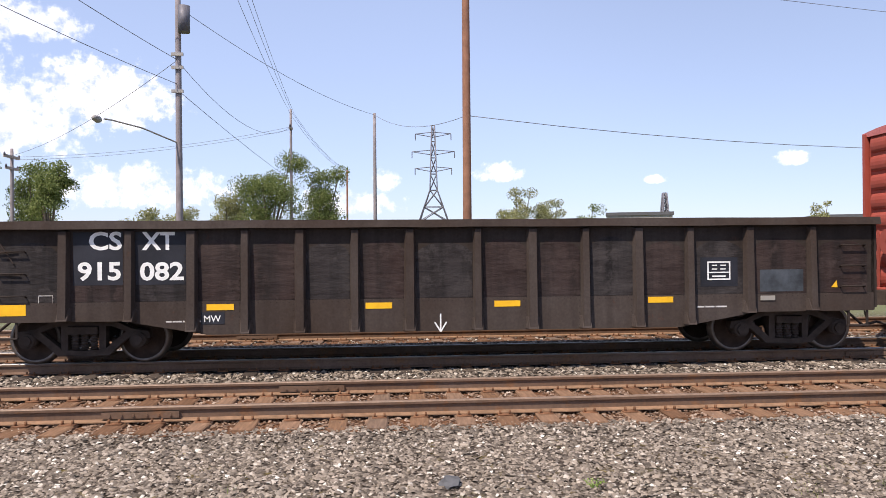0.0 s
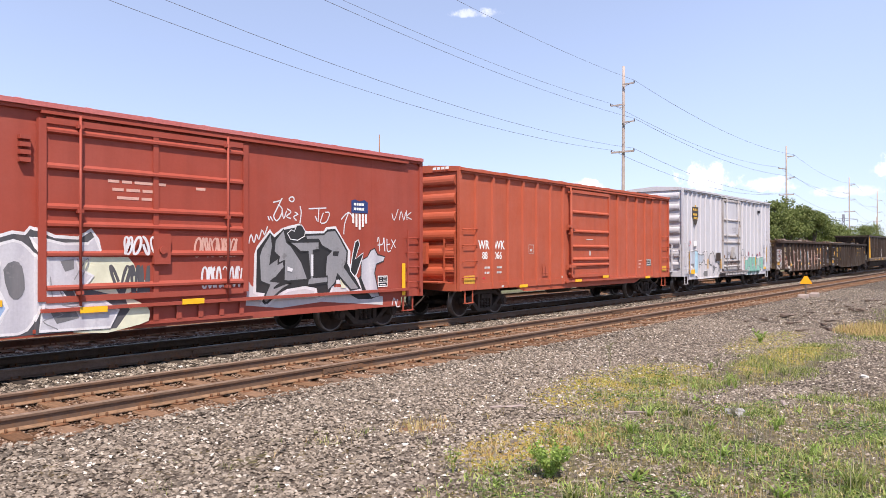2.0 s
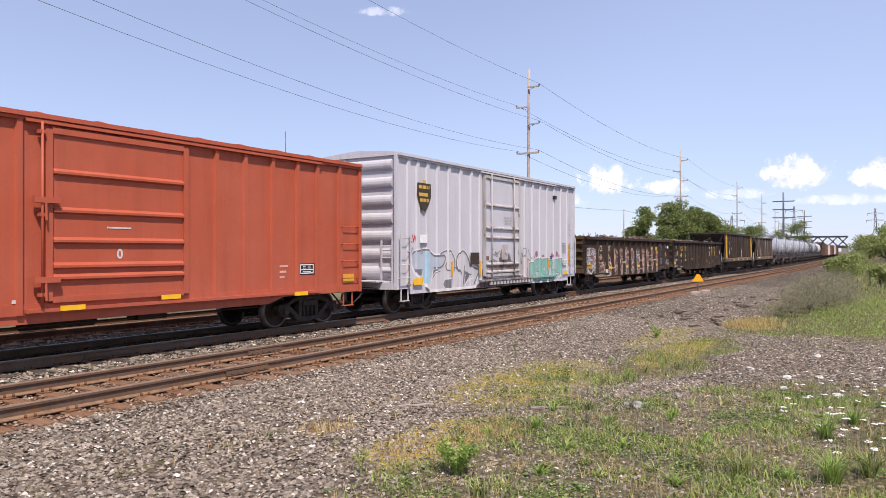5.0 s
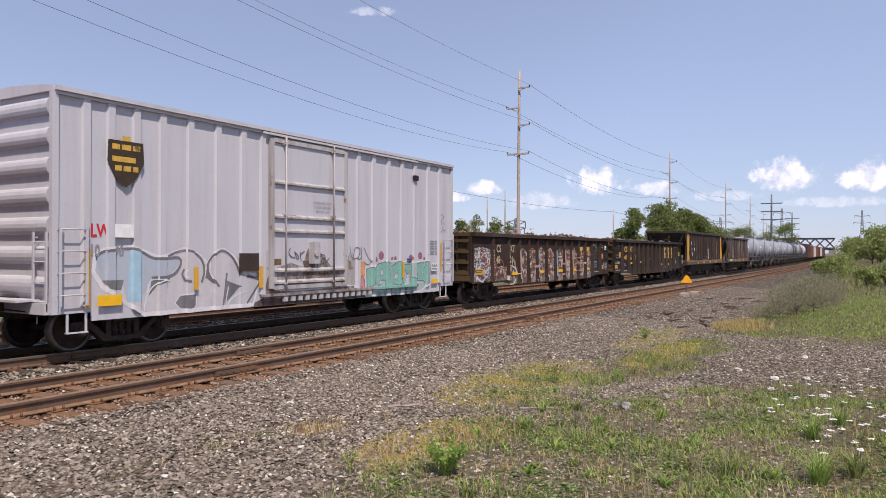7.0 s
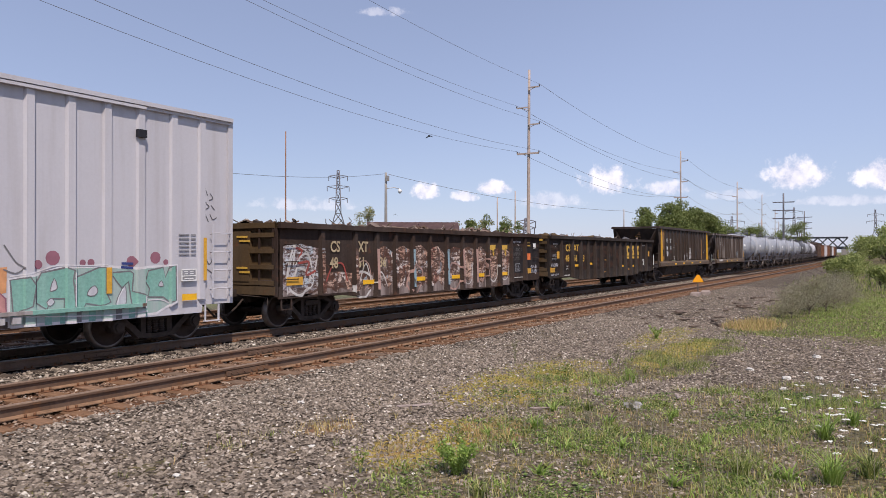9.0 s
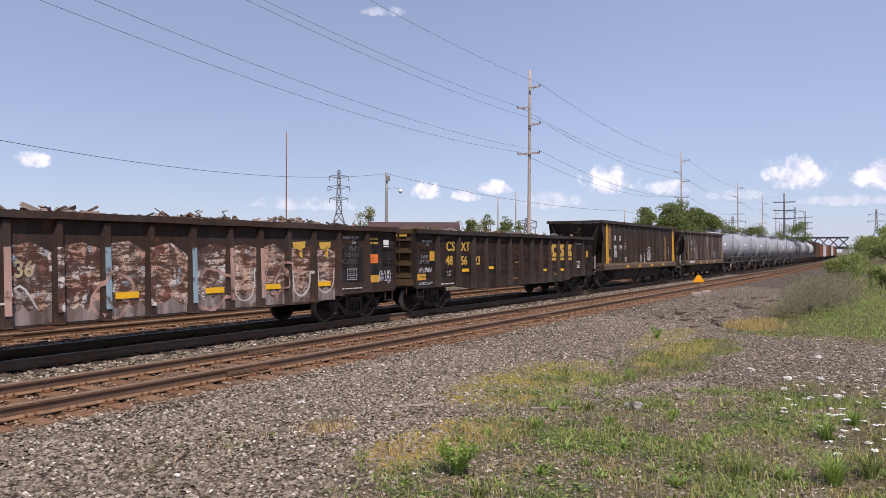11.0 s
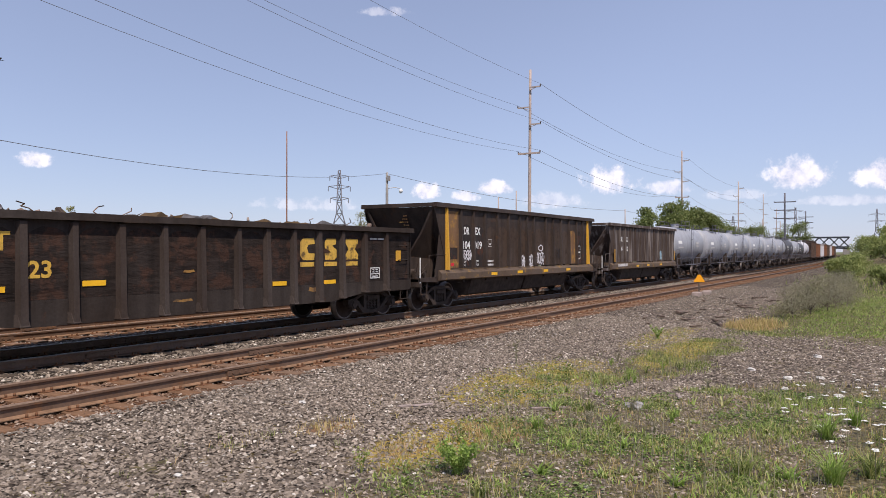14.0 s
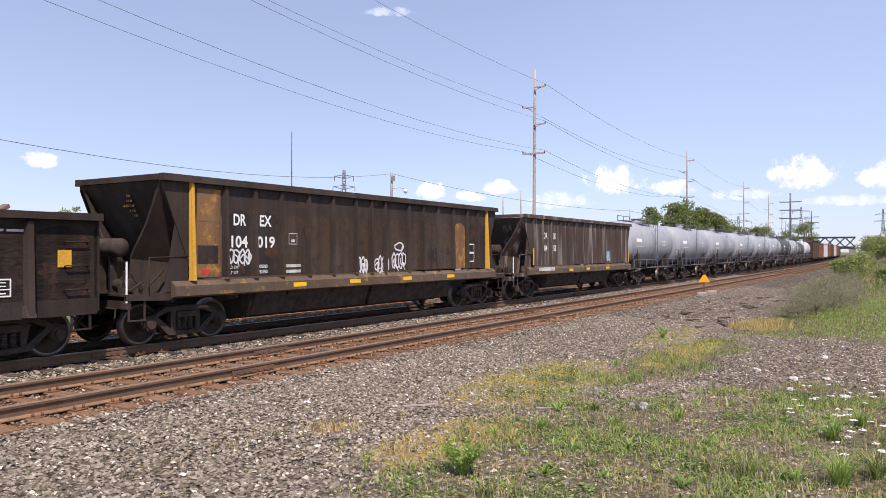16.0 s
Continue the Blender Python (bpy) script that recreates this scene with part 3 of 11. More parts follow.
SPRAY_PALE = painted("weathered pale grey spray paint", (0.54, 0.53, 0.57), (0.38, 0.36, 0.42), 0.42, 0.65, 0.7, (0.62, 0.6, 0.62), 0.56, 0.6, 0.1, mottle=0.35)
SPRAY_MAUVE = plain("mauve spray paint", (0.3, 0.13, 0.17), 0.6, vary=0.15, scale=3)
SIGN_ORANGE = plain("orange sign sheet", (0.85, 0.36, 0.01), 0.5, vary=0.08)
CONCRETE = plain("concrete", (0.3, 0.28, 0.25), 0.9, scale=3)
BROWN_ROOF = plain("dull red-brown roofing", (0.085, 0.05, 0.047), 0.85, scale=1.5)
GREY_WALL = plain("grey building wall", (0.3, 0.3, 0.31), 0.8, scale=0.5)
ASPHALT = plain("asphalt", (0.1, 0.1, 0.105), 0.9, scale=8)
SCRAP = island_colours("mixed scrap and sleepers", [(0.0, (0.05, 0.04, 0.035)), (0.35, (0.13, 0.085, 0.06)), (0.6, (0.2, 0.15, 0.12)), (0.85, (0.27, 0.2, 0.165)), (1.0, (0.36, 0.32, 0.29))], 0.9, 0, 3)
BIRD = plain("black feathers", (0.015, 0.015, 0.018), 0.6, vary=0.2)
BRIDGE = plain("dark bridge steel", (0.045, 0.05, 0.06), 0.7, vary=0.2)


def mural_material(name="layered spray paint", lift=0.0, wash_to=(0.48, 0.33, 0.28)):
    """Sprayed colours over dark paint, broken up by flaking."""
    m, n, l, b = node_material(name)
    tc = n.new("ShaderNodeTexCoord")
    mp = n.new("ShaderNodeMapping")
    mp.inputs["Scale"].default_value = (1.7, 0.05, 0.85)
    warp = n.new("ShaderNodeTexNoise")
    warp.inputs["Scale"].default_value, warp.inputs["Detail"].default_value = 1.6, 3
    l.new(tc.outputs["Object"], warp.inputs["Vector"])
    mixv = n.new("ShaderNodeVectorMath")
    mixv.operation = "MULTIPLY_ADD"
    mixv.inputs[1].default_value = (1.1, 1.1, 1.1)
    l.new(warp.outputs[1], mixv.inputs[0])
    l.new(tc.outputs["Object"], mixv.inputs[2])
    l.new(mixv.outputs[0], mp.inputs[0])
    vo = n.new("ShaderNodeTexVoronoi")
    vo.inputs["Scale"].default_value = 4.4
    l.new(mp.outputs[0], vo.inputs["Vector"])
    sep = n.new("ShaderNodeSeparateColor")
    l.new(vo.outputs["Color"], sep.inputs[0])
    cols = ramp(n, [(0.0, (0.05, 0.035, 0.03)), (0.2, (0.5, 0.3, 0.22)), (0.36, (0.64, 0.52, 0.45)), (0.5, (0.22, 0.075, 0.055)), (0.6, (0.56, 0.38, 0.29)), (0.74, (0.34, 0.42, 0.47)), (0.84, (0.68, 0.63, 0.6))])
    cols.color_ramp.interpolation = "CONSTANT"
    l.new(sep.outputs[0], cols.inputs[0])
    edge = n.new("ShaderNodeTexVoronoi")
    edge.feature = "DISTANCE_TO_EDGE"
    edge.inputs["Scale"].default_value = 4.4
    l.new(mp.outputs[0], edge.inputs["Vector"])
    er = ramp(n, [(0.02, (0.8, 0.8, 0.8)), (0.07, (0, 0, 0))])
    l.new(edge.outputs[0], er.inputs[0])
    c = blend(n, l, er.outputs[0], cols.outputs[0], (0.06, 0.045, 0.045))
    wash = noise_tex(n, l, 2.2, 6)
    wr_ = ramp(n, [(0.36, (lift * 0.6,) * 3), (0.66, (0.4 + lift,) * 3)])
    l.new(wash.outputs[0], wr_.inputs[0])
    c = blend(n, l, wr_.outputs[0], c, wash_to)
    flake = noise_tex(n, l, 3.2, 10, (0.9, 1.0, 3.2), rough=0.75)
    fr = ramp(n, [(0.465, (0, 0, 0)), (0.52, (0.95, 0.95, 0.95))])
    l.new(flake.outputs[0], fr.inputs[0])
    c = blend(n, l, fr.outputs[0], c, (0.085, 0.04, 0.027))
    area = noise_tex(n, l, 0.8, 4, (1.6, 1.0, 0.7))
    ar_ = ramp(n, [(0.57, (0, 0, 0)), (0.66, (0.85, 0.85, 0.85))])
    l.new(area.outputs[0], ar_.inputs[0])
    c = blend(n, l, ar_.outputs[0], c, (0.06, 0.042, 0.036))
    chips = noise_tex(n, l, 14, 6, (1.0, 1.0, 1.8), rough=0.7)
    cr_ = ramp(n, [(0.58, (0, 0, 0)), (0.63, (0.85, 0.85, 0.85))])
    l.new(chips.outputs[0], cr_.inputs[0])
    c = blend(n, l, cr_.outputs[0], c, (0.05, 0.035, 0.03))
    l.new(c, b.inputs["Base Color"])
    b.inputs["Roughness"].default_value = 0.65
    b.inputs["Specular IOR Level"].default_value = 0.2
    return m


MURAL = mural_material()

# ---- ground and tracks ----
def ground_height(x, y):
    """Flat yard with a low ballast shoulder by the near track and a swell of earth on the grassy side."""
    z = -0.27
    z -= 0.1 * max(0.0, min(1.0, (8.0 - y) / 5.0))
    if 11.4 < y < 12.6:
        z -= 0.05 * math.sin((y - 11.4) / 1.2 * math.pi)
    z += 0.05 * noise.noise((x * 0.23, y * 0.31, 0)) + 0.02 * noise.noise((x * 1.1, y * 1.1, 5))
    return z


def spot(x, y, cx, cy, rx, ry, soft=0.5):
    """One in the middle of an oval patch, falling to nothing at its rim."""
    d = math.hypot((x - cx) / rx, (y - cy) / ry)
    return max(0.0, min(1.0, (1.15 - d) / soft))


def turf(x, y):
    """Where green growth covers the stone."""
    wob = 0.55 * noise.noise((x * 0.6, y * 0.6, 3)) + 0.3 * noise.noise((x * 1.9, y * 1.9, 9))
    v = max(spot(x, y, 15.3, 4.0, 2.9, 0.8), spot(x, y, 17.9, 3.8, 2.0, 0.7), 0.8 * spot(x, y, 11.4, 4.7, 2.4, 0.8))
    v = max(v, 0.55 * spot(x, y, 4.75, 6.4, 0.35, 0.25), 0.5 * spot(x, y, 2.6, 6.9, 0.3, 0.2), 0.4 * spot(x, y, 6.0, 6.3, 0.4, 0.3))
    edge = 4.9 - 0.5 * max(0.0, 6.0 - x) - 0.55 * max(0.0, x - 9.0)
    if 4.5 < x < 14:
        v = max(v, 0.8 * min(1.0, max(0.0, (edge - y) * 1.2)) * min(1.0, (x - 4.5) * 0.8))
    if x > 20:
        v = max(v, min(1.0, (x - 20) * 0.5) * min(1.0, max(0.0, (4.4 + 0.03 * (x - 20) - y) * 0.8)))
    if y < -1.5:
        v = max(v, min(1.0, (-1.5 - y) * 0.7))
    return max(0.0, min(1.0, v + wob * (0.6 if v > 0.02 else 0.2)))


def mossy(x, y):
    """Low yellow moss between the stones."""
    return max(spot(x, y, 11.8, 5.4, 2.5, 0.95), 0.9 * spot(x, y, 16.8, 4.2, 2.6, 0.5), 0.6 * spot(x, y, 19.5, 5.2, 3.0, 0.5), 0.6 * spot(x, y, 7.4, 4.7, 1.4, 0.5))


def strawy(x, y):
    """Dead orange-brown growth."""
    return max(spot(x, y, 8.2, 4.3, 0.6, 0.5), 0.8 * spot(x, y, 7.1, 6.0, 0.5, 0.3), 0.7 * spot(x, y, 6.9, 4.75, 0.5, 0.3), 0.7 * spot(x, y, 23.8, 3.7, 1.6, 0.7))


def build_ground():
    g = tagged(new("ground"), "grey crushed-stone yard with earth and grass beyond it", "ground", kind="structure")
    xs = [-2500, -900, -300, -120, -60, -30] + [-14 + 0.5 * i for i in range(34)] + [3 + 0.25 * i for i in range(92)] + [26 + 0.5 * i for i in range(20)] + [36, 40, 46, 54, 64, 80, 100, 130, 170, 230, 320, 500, 900, 2500]
    ys = [-2500, -600, -150, -50, -20, -10, -5] + [-4 + 0.25 * i for i in range(52)] + [9 + 0.5 * i for i in range(23)] + [21, 24, 28, 35, 50, 80, 140, 300, 800, 2500]
    vs, fs = [], []
    for x in xs:
        for y in ys:
            flat = abs(x - 10) > 60 or y > 22 or y < -12
            vs.append((x, y, -0.3 if flat else ground_height(x, y)))
    m = len(ys)
    for i in range(len(xs) - 1):
        for j in range(m - 1):
            fs.append((i * m + j, (i + 1) * m + j, (i + 1) * m + j + 1, i * m + j + 1))
    me = bpy.data.meshes.new("ground")
    me.from_pydata(vs, [], fs)
    me.materials.append(GROUND)
    for key, fn in (("turf", turf), ("moss", mossy), ("straw", strawy)):
        me.attributes.new(key, "FLOAT", "POINT").data.foreach_set("value", np.array([fn(x, y) if y < 9 else 0.0 for x, y, _ in vs], dtype=np.float32))
    for p in me.polygons:
        p.use_smooth = True
    surf = new("surface", me)
    surf.parent = g
    return g


GROUND_OB = build_ground()


def many(name, base_v, base_f, places, material, parent, spread=True):
    """One joined object of many small copies: places is an array of (4x3) rows: three scaled axes and a place."""
    base_v = np.asarray(base_v, float)
    k = len(base_v)
    pl = np.asarray(places, float).reshape(-1, 4, 3)
    verts = np.einsum("vk,nkj->nvj", base_v, pl[:, :3]) + pl[:, 3][:, None, :]
    verts = verts.reshape(-1, 3)
    me = bpy.data.meshes.new(name)
    tri = len(base_f[0])
    faces = (np.asarray(base_f)[None] + (np.arange(len(pl)) * k)[:, None, None]).reshape(-1, tri)
    me.vertices.add(len(verts))
    me.vertices.foreach_set("co", verts.ravel())
    me.loops.add(faces.size)
    me.loops.foreach_set("vertex_index", faces.ravel().astype(np.int32))
    me.polygons.add(len(faces))
    me.polygons.foreach_set("loop_start", np.arange(0, faces.size, tri, dtype=np.int32))
    me.polygons.foreach_set("loop_total", np.full(len(faces), tri, dtype=np.int32))
    me.update(calc_edges=True)
    me.materials.append(material)
    ob = new(name, me)
    ob.parent = parent
    ob["kind"] = "stuff"
    return ob


def frames_for(rng, pts, size_lo, size_hi, flat=0.6, power=1.0):
    """Random turns and sizes for loose stones at points."""
    n = len(pts)
    s = size_lo + (size_hi - size_lo) * rng.random(n) ** power
    a = rng.random(n) * 6.2832
    tilt = (rng.random((n, 2)) - 0.5) * 0.9
    ca, sa = np.cos(a), np.sin(a)
    e1 = np.stack([ca, sa, tilt[:, 0]], -1) * s[:, None] * (0.9 + 0.5 * rng.random(n))[:, None]
    e2 = np.stack([-sa, ca, tilt[:, 1]], -1) * s[:, None] * (0.6 + 0.4 * rng.random(n))[:, None]
    e3 = np.stack([-tilt[:, 0] * ca, -tilt[:, 1], np.ones(n)], -1) * s[:, None] * flat
    return np.stack([e1, e2, e3, pts], 1)


CHIPS = []
for k in range(4):
    cr = random.Random(70 + k)
    CHIPS.append([tuple(c * cr.uniform(0.65, 1.25) + cr.uniform(-0.22, 0.22) for c in p) for p in ((1, 0, -0.1), (0, 1, -0.1), (-1, 0, -0.1), (0, -1, -0.1), (0, 0, 1))])
CHIP_F = [(0, 1, 4), (1, 2, 4), (2, 3, 4), (3, 0, 4)]


def surface_z(x, y):
    """Top of the yard or of the ballast shoulder, whichever is higher."""
    z = ground_height(x, y)
    for c in TRACKS.values():
        d = abs(y - c)
        if d < 2.1:
            z = max(z, -0.205 - 0.155 * max(0.0, (d - 1.45) / 0.65))
    return z


def lay_stones():
    rng = np.random.default_rng(4)

    def zone(x0, x1, y0, y1, count, lo, hi, material, name="loose_stones", power=1.8, thin=None):
        x = x0 + (x1 - x0) * rng.random(count)
        y = y0 + (y1 - y0) * rng.random(count)
        if thin is not None:
            keep = np.array([rng.random() > thin * max(turf(a, b), mossy(a, b) * (0.75 + 0.8 * noise.noise((a * 1.7, b * 1.7, 41))), 0.6 * strawy(a, b)) for a, b in zip(x, y)])
            x, y = x[keep], y[keep]
        zz = np.array([surface_z(a, b) for a, b in zip(x, y)])
        pts = np.stack([x, y, zz + 0.25 * lo], -1)
        for k in range(4):
            sel = pts[k::4]
            many(name, CHIPS[k], CHIP_F, frames_for(rng, sel, lo, hi, 0.6, power=power), material, GROUND_OB)
    zone(-5.5, 14, 4.6, 8.75, 62000, 0.015, 0.041, STONE, power=1.4, thin=0.85)
    zone(4, 13, 0.5, 4.6, 20000, 0.012, 0.034, STONE, power=1.6, thin=0.4)
    zone(11, 23, -0.8, 4.6, 22000, 0.016, 0.037, STONE, power=1.9, thin=0.9)
    zone(14, 24, 4.6, 8.6, 16000, 0.017, 0.039, STONE, thin=0.5)
    zone(24, 48, 4.0, 8.5, 12000, 0.02, 0.045, STONE, thin=0.8)
    zone(-13, 24, 11.2, 12.85, 22000, 0.022, 0.05, STONE, power=1.4)
    zone(24, 70, 11.3, 12.8, 9000, 0.03, 0.06, STONE)
    zone(-8, 20, 8.7, 11.25, 22000, 0.015, 0.038, RUSTY_STONE)
    zone(20, 45, 8.6, 11.3, 7000, 0.025, 0.05, RUSTY_STONE)
    # strip under the cars: stones already painted dark for the train's shadow
    zone(-13, 40, 12.85, 15.4, 12000, 0.02, 0.05, SHADED_STONE)
    zone(-13, 40, 15.4, 20.2, 9000, 0.02, 0.055, STONE)


def ballast_bed(offset, parent, material):
    """A raised bed of stone under a track, with sloping shoulders."""
    vs, fs = [], []
    ss = list(range(-70, 61, 10)) + list(range(65, 165, 5)) + [200, 300, 450, 700]
    prof = [(-2.1, -0.36), (-1.45, -0.205), (-0.6, -0.225), (0.6, -0.225), (1.45, -0.205), (2.1, -0.36)]
    for s in ss:
        for o, z in prof:
            x, y, _ = along(s, offset + o)
            vs.append((x, y, z))
    m = len(prof)
    for i in range(len(ss) - 1):
        for j in range(m - 1):
            fs.append((i * m + j, (i + 1) * m + j, (i + 1) * m + j + 1, i * m + j + 1))
    me = bpy.data.meshes.new("ballast")
    me.from_pydata(vs, [], fs)
    me.materials.append(material)
    me.materials.append(BED)
    for k, p in enumerate(me.polygons):
        p.material_index = 1 if k % (m - 1) in (0, m - 2) else 0
    ob = new("ballast", me)
    ob.parent = parent
    return ob


RAIL_OUTLINE = [(-0.037, -0.012), (-0.03, 0.0), (0.03, 0.0), (0.037, -0.012), (0.035, -0.042), (0.01, -0.052), (0.009, -0.142), (0.02, -0.152), (0.07, -0.164), (0.07, -0.176),
                (-0.07, -0.176), (-0.07, -0.164), (-0.02, -0.152), (-0.009, -0.142), (-0.01, -0.052), (-0.035, -0.042)]


def rail(offset, parent, head):
    vs, fs = [], []
    ss = list(range(-70, 61, 5)) + list(range(64, 166, 4)) + [180, 220, 300, 450, 700]
    n = len(RAIL_OUTLINE)
    for s in ss:
        for o, z in RAIL_OUTLINE:
            x, y, _ = along(s, offset + o)
            vs.append((x, y, z))
    for i in range(len(ss) - 1):
        for j in range(n):
            fs.append((i * n + j, (i + 1) * n + j, (i + 1) * n + (j + 1) % n, i * n + (j + 1) % n))
    me = bpy.data.meshes.new("rail")
    me.from_pydata(vs, [], fs)
    me.materials.append(RAIL_RUST)
    me.materials.append(head)
    me.materials.append(RAIL_FOOT if head is RAIL_HEAD_RUST else RAIL_RUST)
    for k, p in enumerate(me.polygons):
        p.material_index = 1 if k % n in (0, 1, 2) else 2 if k % n in (6, 7, 8, 10, 11, 12) else 0
    ob = new("rail", me)
    ob.parent = parent
    return ob


def sleeper_mesh(material, seed):
    r = random.Random(seed)
    bm = bmesh.new()
    hw = 0.11 + 0.01 * r.random()
    a, b = -1.3 - 0.06 * r.random(), 1.3 + 0.06 * r.random()
    top = -0.178
    n = 5
    rows = []
    for i in range(n + 1):
        y = a + (b - a) * i / n
        w = hw + 0.012 * (r.random() - 0.5)
        dz = 0.008 * (r.random() - 0.5)
        rows.append([bm.verts.new(p) for p in ((-w, y, -0.34), (-w - 0.004, y, top - 0.012 + dz), (-w + 0.012, y, top + dz), (w - 0.012, y, top - dz), (w + 0.004, y, top - 0.012 - dz), (w, y, -0.34))])
    for p, q in zip(rows, rows[1:]):
        for i in range(5):
            bm.faces.new((p[i], p[i + 1], q[i + 1], q[i]))
    bm.faces.new(rows[0][::-1])
    bm.faces.new(rows[-1])
    bmesh.ops.recalc_face_normals(bm, faces=bm.faces)
    return mesh_of("sleeper", bm, material)


def build_track(name, offset, label, material, head, bed, s0, s1):
    t = tagged(new(name), label, "railway track", kind="structure")
    ballast_bed(offset, t, bed)
    for sg in (-1, 1):
        rail(offset + sg * 0.7525, t, head)
    kinds = [sleeper_mesh(material, k) for k in range(6)]
    r = random.Random(int(offset * 10))
    s = s0
    plates = []
    far_bm = bmesh.new()
    count = 0
    while s < 260:
        x, y, h = along(s, offset)
        turn = h + radians(r.uniform(-1.5, 1.5))
        if s < s1 and count < 290:
            piece("sleeper", kinds[count % 6], t, Matrix.Translation((x, y + r.uniform(-0.06, 0.06), r.uniform(-0.012, 0.004))) @ Matrix.Rotation(turn, 4, "Z"))
            count += 1
        else:
            quad_box(far_bm, x - 0.11, x + 0.11, y - 1.3, y + 1.3, -0.3, -0.18)
        for sg in (-1, 1):
            px, py, _ = along(s, offset + sg * 0.7525)
            plates.append(((1, 0, 0), (0, 1, 0), (0, 0, 1), (px, py, -0.174)))
        s += 0.53 + r.uniform(-0.03, 0.03) if s < s1 else 0.9
    part("sleepers_far", far_bm, material, t, kind="stuff")
    bm = bmesh.new()
    quad_box(bm, -0.09, 0.09, -0.17, 0.17, -0.014, 0.006)
    for sx in (-0.06, 0.06):
        for sy in (-0.12, 0.12):
            quad_box(bm, sx - 0.012, sx + 0.012, sy - 0.014, sy + 0.014, 0.0, 0.05)
    bv = [tuple(v.co) for v in bm.verts]
    bf = [tuple(v.index for v in f.verts) for f in bm.faces] if not bm.verts.index_update() else []
    bm.free()
    many("tie_plates", bv, bf, plates, PLATE, t)
    # joint bars with bolts on the near rail
    for k, js in enumerate((-3.0, 8.8, 20.7, 32.6)):
        for sg in (-1, 1):
            bm = bmesh.new()
            x, y, h = along(js + (0.0 if sg < 0 else 1.9), offset + sg * 0.7525)
            for side in (-1, 1):
                quad_box(bm, x - 0.46, x + 0.46, y + side * 0.034 - 0.012, y + side * 0.034 + 0.012, -0.135, -0.06)
                for bx in (-0.36, -0.22, -0.08, 0.08, 0.22, 0.36):
                    rod(bm, (x + bx, y + side * 0.04, -0.097), (x + bx, y + side * 0.062, -0.097), 0.017, 6)
            part("joint_bar", bm, RAIL_RUST, t)
    return t

# ---- lettering and spray paint ----
def letter_mesh(body, cap, bold=0.0, squeeze=1.0, material=None):
    cu = bpy.data.curves.new("lettering", "FONT")
    cu.body, cu.size, cu.offset, cu.resolution_u = body, cap / 0.72, bold, 3
    tmp = bpy.data.objects.new("lettering", cu)
    me = bpy.data.meshes.new_from_object(tmp)
    bpy.data.objects.remove(tmp)
    bpy.data.curves.remove(cu)
    me.transform(Matrix.Diagonal((squeeze, 1, 1, 1)))
    me.materials.clear()
    me.materials.append(material)
    return me


def lettering(parent, body, x, z, cap, material, y, squeeze=1.0, label="", wide=0.0):
    """Flat letters on a side that faces -y, from x to the right, standing at height z."""
    ob = new("lettering", letter_mesh(body, cap, cap * (0.036 if cap > 0.15 else 0.012), squeeze, material))
    if wide:
        xs = [v.co.x for v in ob.data.vertices]
        ob.data.transform(Matrix.Diagonal((wide / (max(xs) - min(xs)), 1, 1, 1)) @ Matrix.Translation((-min(xs), 0, 0)))
    ob.parent = parent
    ob.matrix_basis = pose(x, y, z, 90, 0, 0)
    if label:
        ob["label"] = label
    return ob


def sheet(bm, pts, y):
    """A flat polygon of (x, z) pairs facing -y, with a little thickness."""
    f = bm.faces.new([bm.verts.new((x, y, z)) for x, z in pts])
    f.normal_update()
    if f.normal.y > 0:
        f.normal_flip()


def panel(parent, name, x0, x1, z0, z1, material, y, label="", thick=0.004):
    bm = bmesh.new()
    quad_box(bm, x0, x1, y, y + thick, z0, z1)
    return part(name, bm, material, parent, label)


def bars(parent, x, z, widths, cap, material, y, gap=0.05, name="lettering_bar"):
    """Plain bars that stand for small print."""
    for w in widths:
        panel(parent, name, x, x + w, z, z + cap, material, y)
        x += w + gap


def ribbon(bm, pts, w, y, closed=False):
    pts = [Vector((a, 0, b)) for a, b in pts]
    n = len(pts)
    left, right = [], []
    for i, p in enumerate(pts):
        a = pts[i - 1] if (closed or i > 0) else p
        b = pts[(i + 1) % n] if (closed or i < n - 1) else p
        d = (b - a)
        d = d.normalized() if d.length > 1e-6 else Vector((1, 0, 0))
        nrm = Vector((-d.z, 0, d.x)) * w * 0.5
        yy = y if closed else y - 0.00012 * i
        left.append(bm.verts.new((p.x + nrm.x, yy, p.z + nrm.z)))
        right.append(bm.verts.new((p.x - nrm.x, yy, p.z - nrm.z)))
    for i in range(n if closed else n - 1):
        j = (i + 1) % n
        f = bm.faces.new((left[i], left[j], right[j], right[i]))
        f.normal_update()
        if f.normal.y > 0:
            f.normal_flip()


def smooth_line(pts, closed=False, k=5):
    """Catmull-Rom through (x, z) points."""
    out = []
    n = len(pts)
    last = n if closed else n - 1
    for i in range(last):
        p = [pts[(i + d) % n] if closed else pts[min(max(i + d, 0), n - 1)] for d in (-1, 0, 1, 2)]
        for s in range(k):
            t = s / k
            out.append(tuple(0.5 * (2 * p[1][a] + (p[2][a] - p[0][a]) * t + (2 * p[0][a] - 5 * p[1][a] + 4 * p[2][a] - p[3][a]) * t * t + (3 * p[1][a] - p[0][a] - 3 * p[2][a] + p[3][a]) * t ** 3) for a in (0, 1)))
    if not closed:
        out.append(pts[-1])
    return out


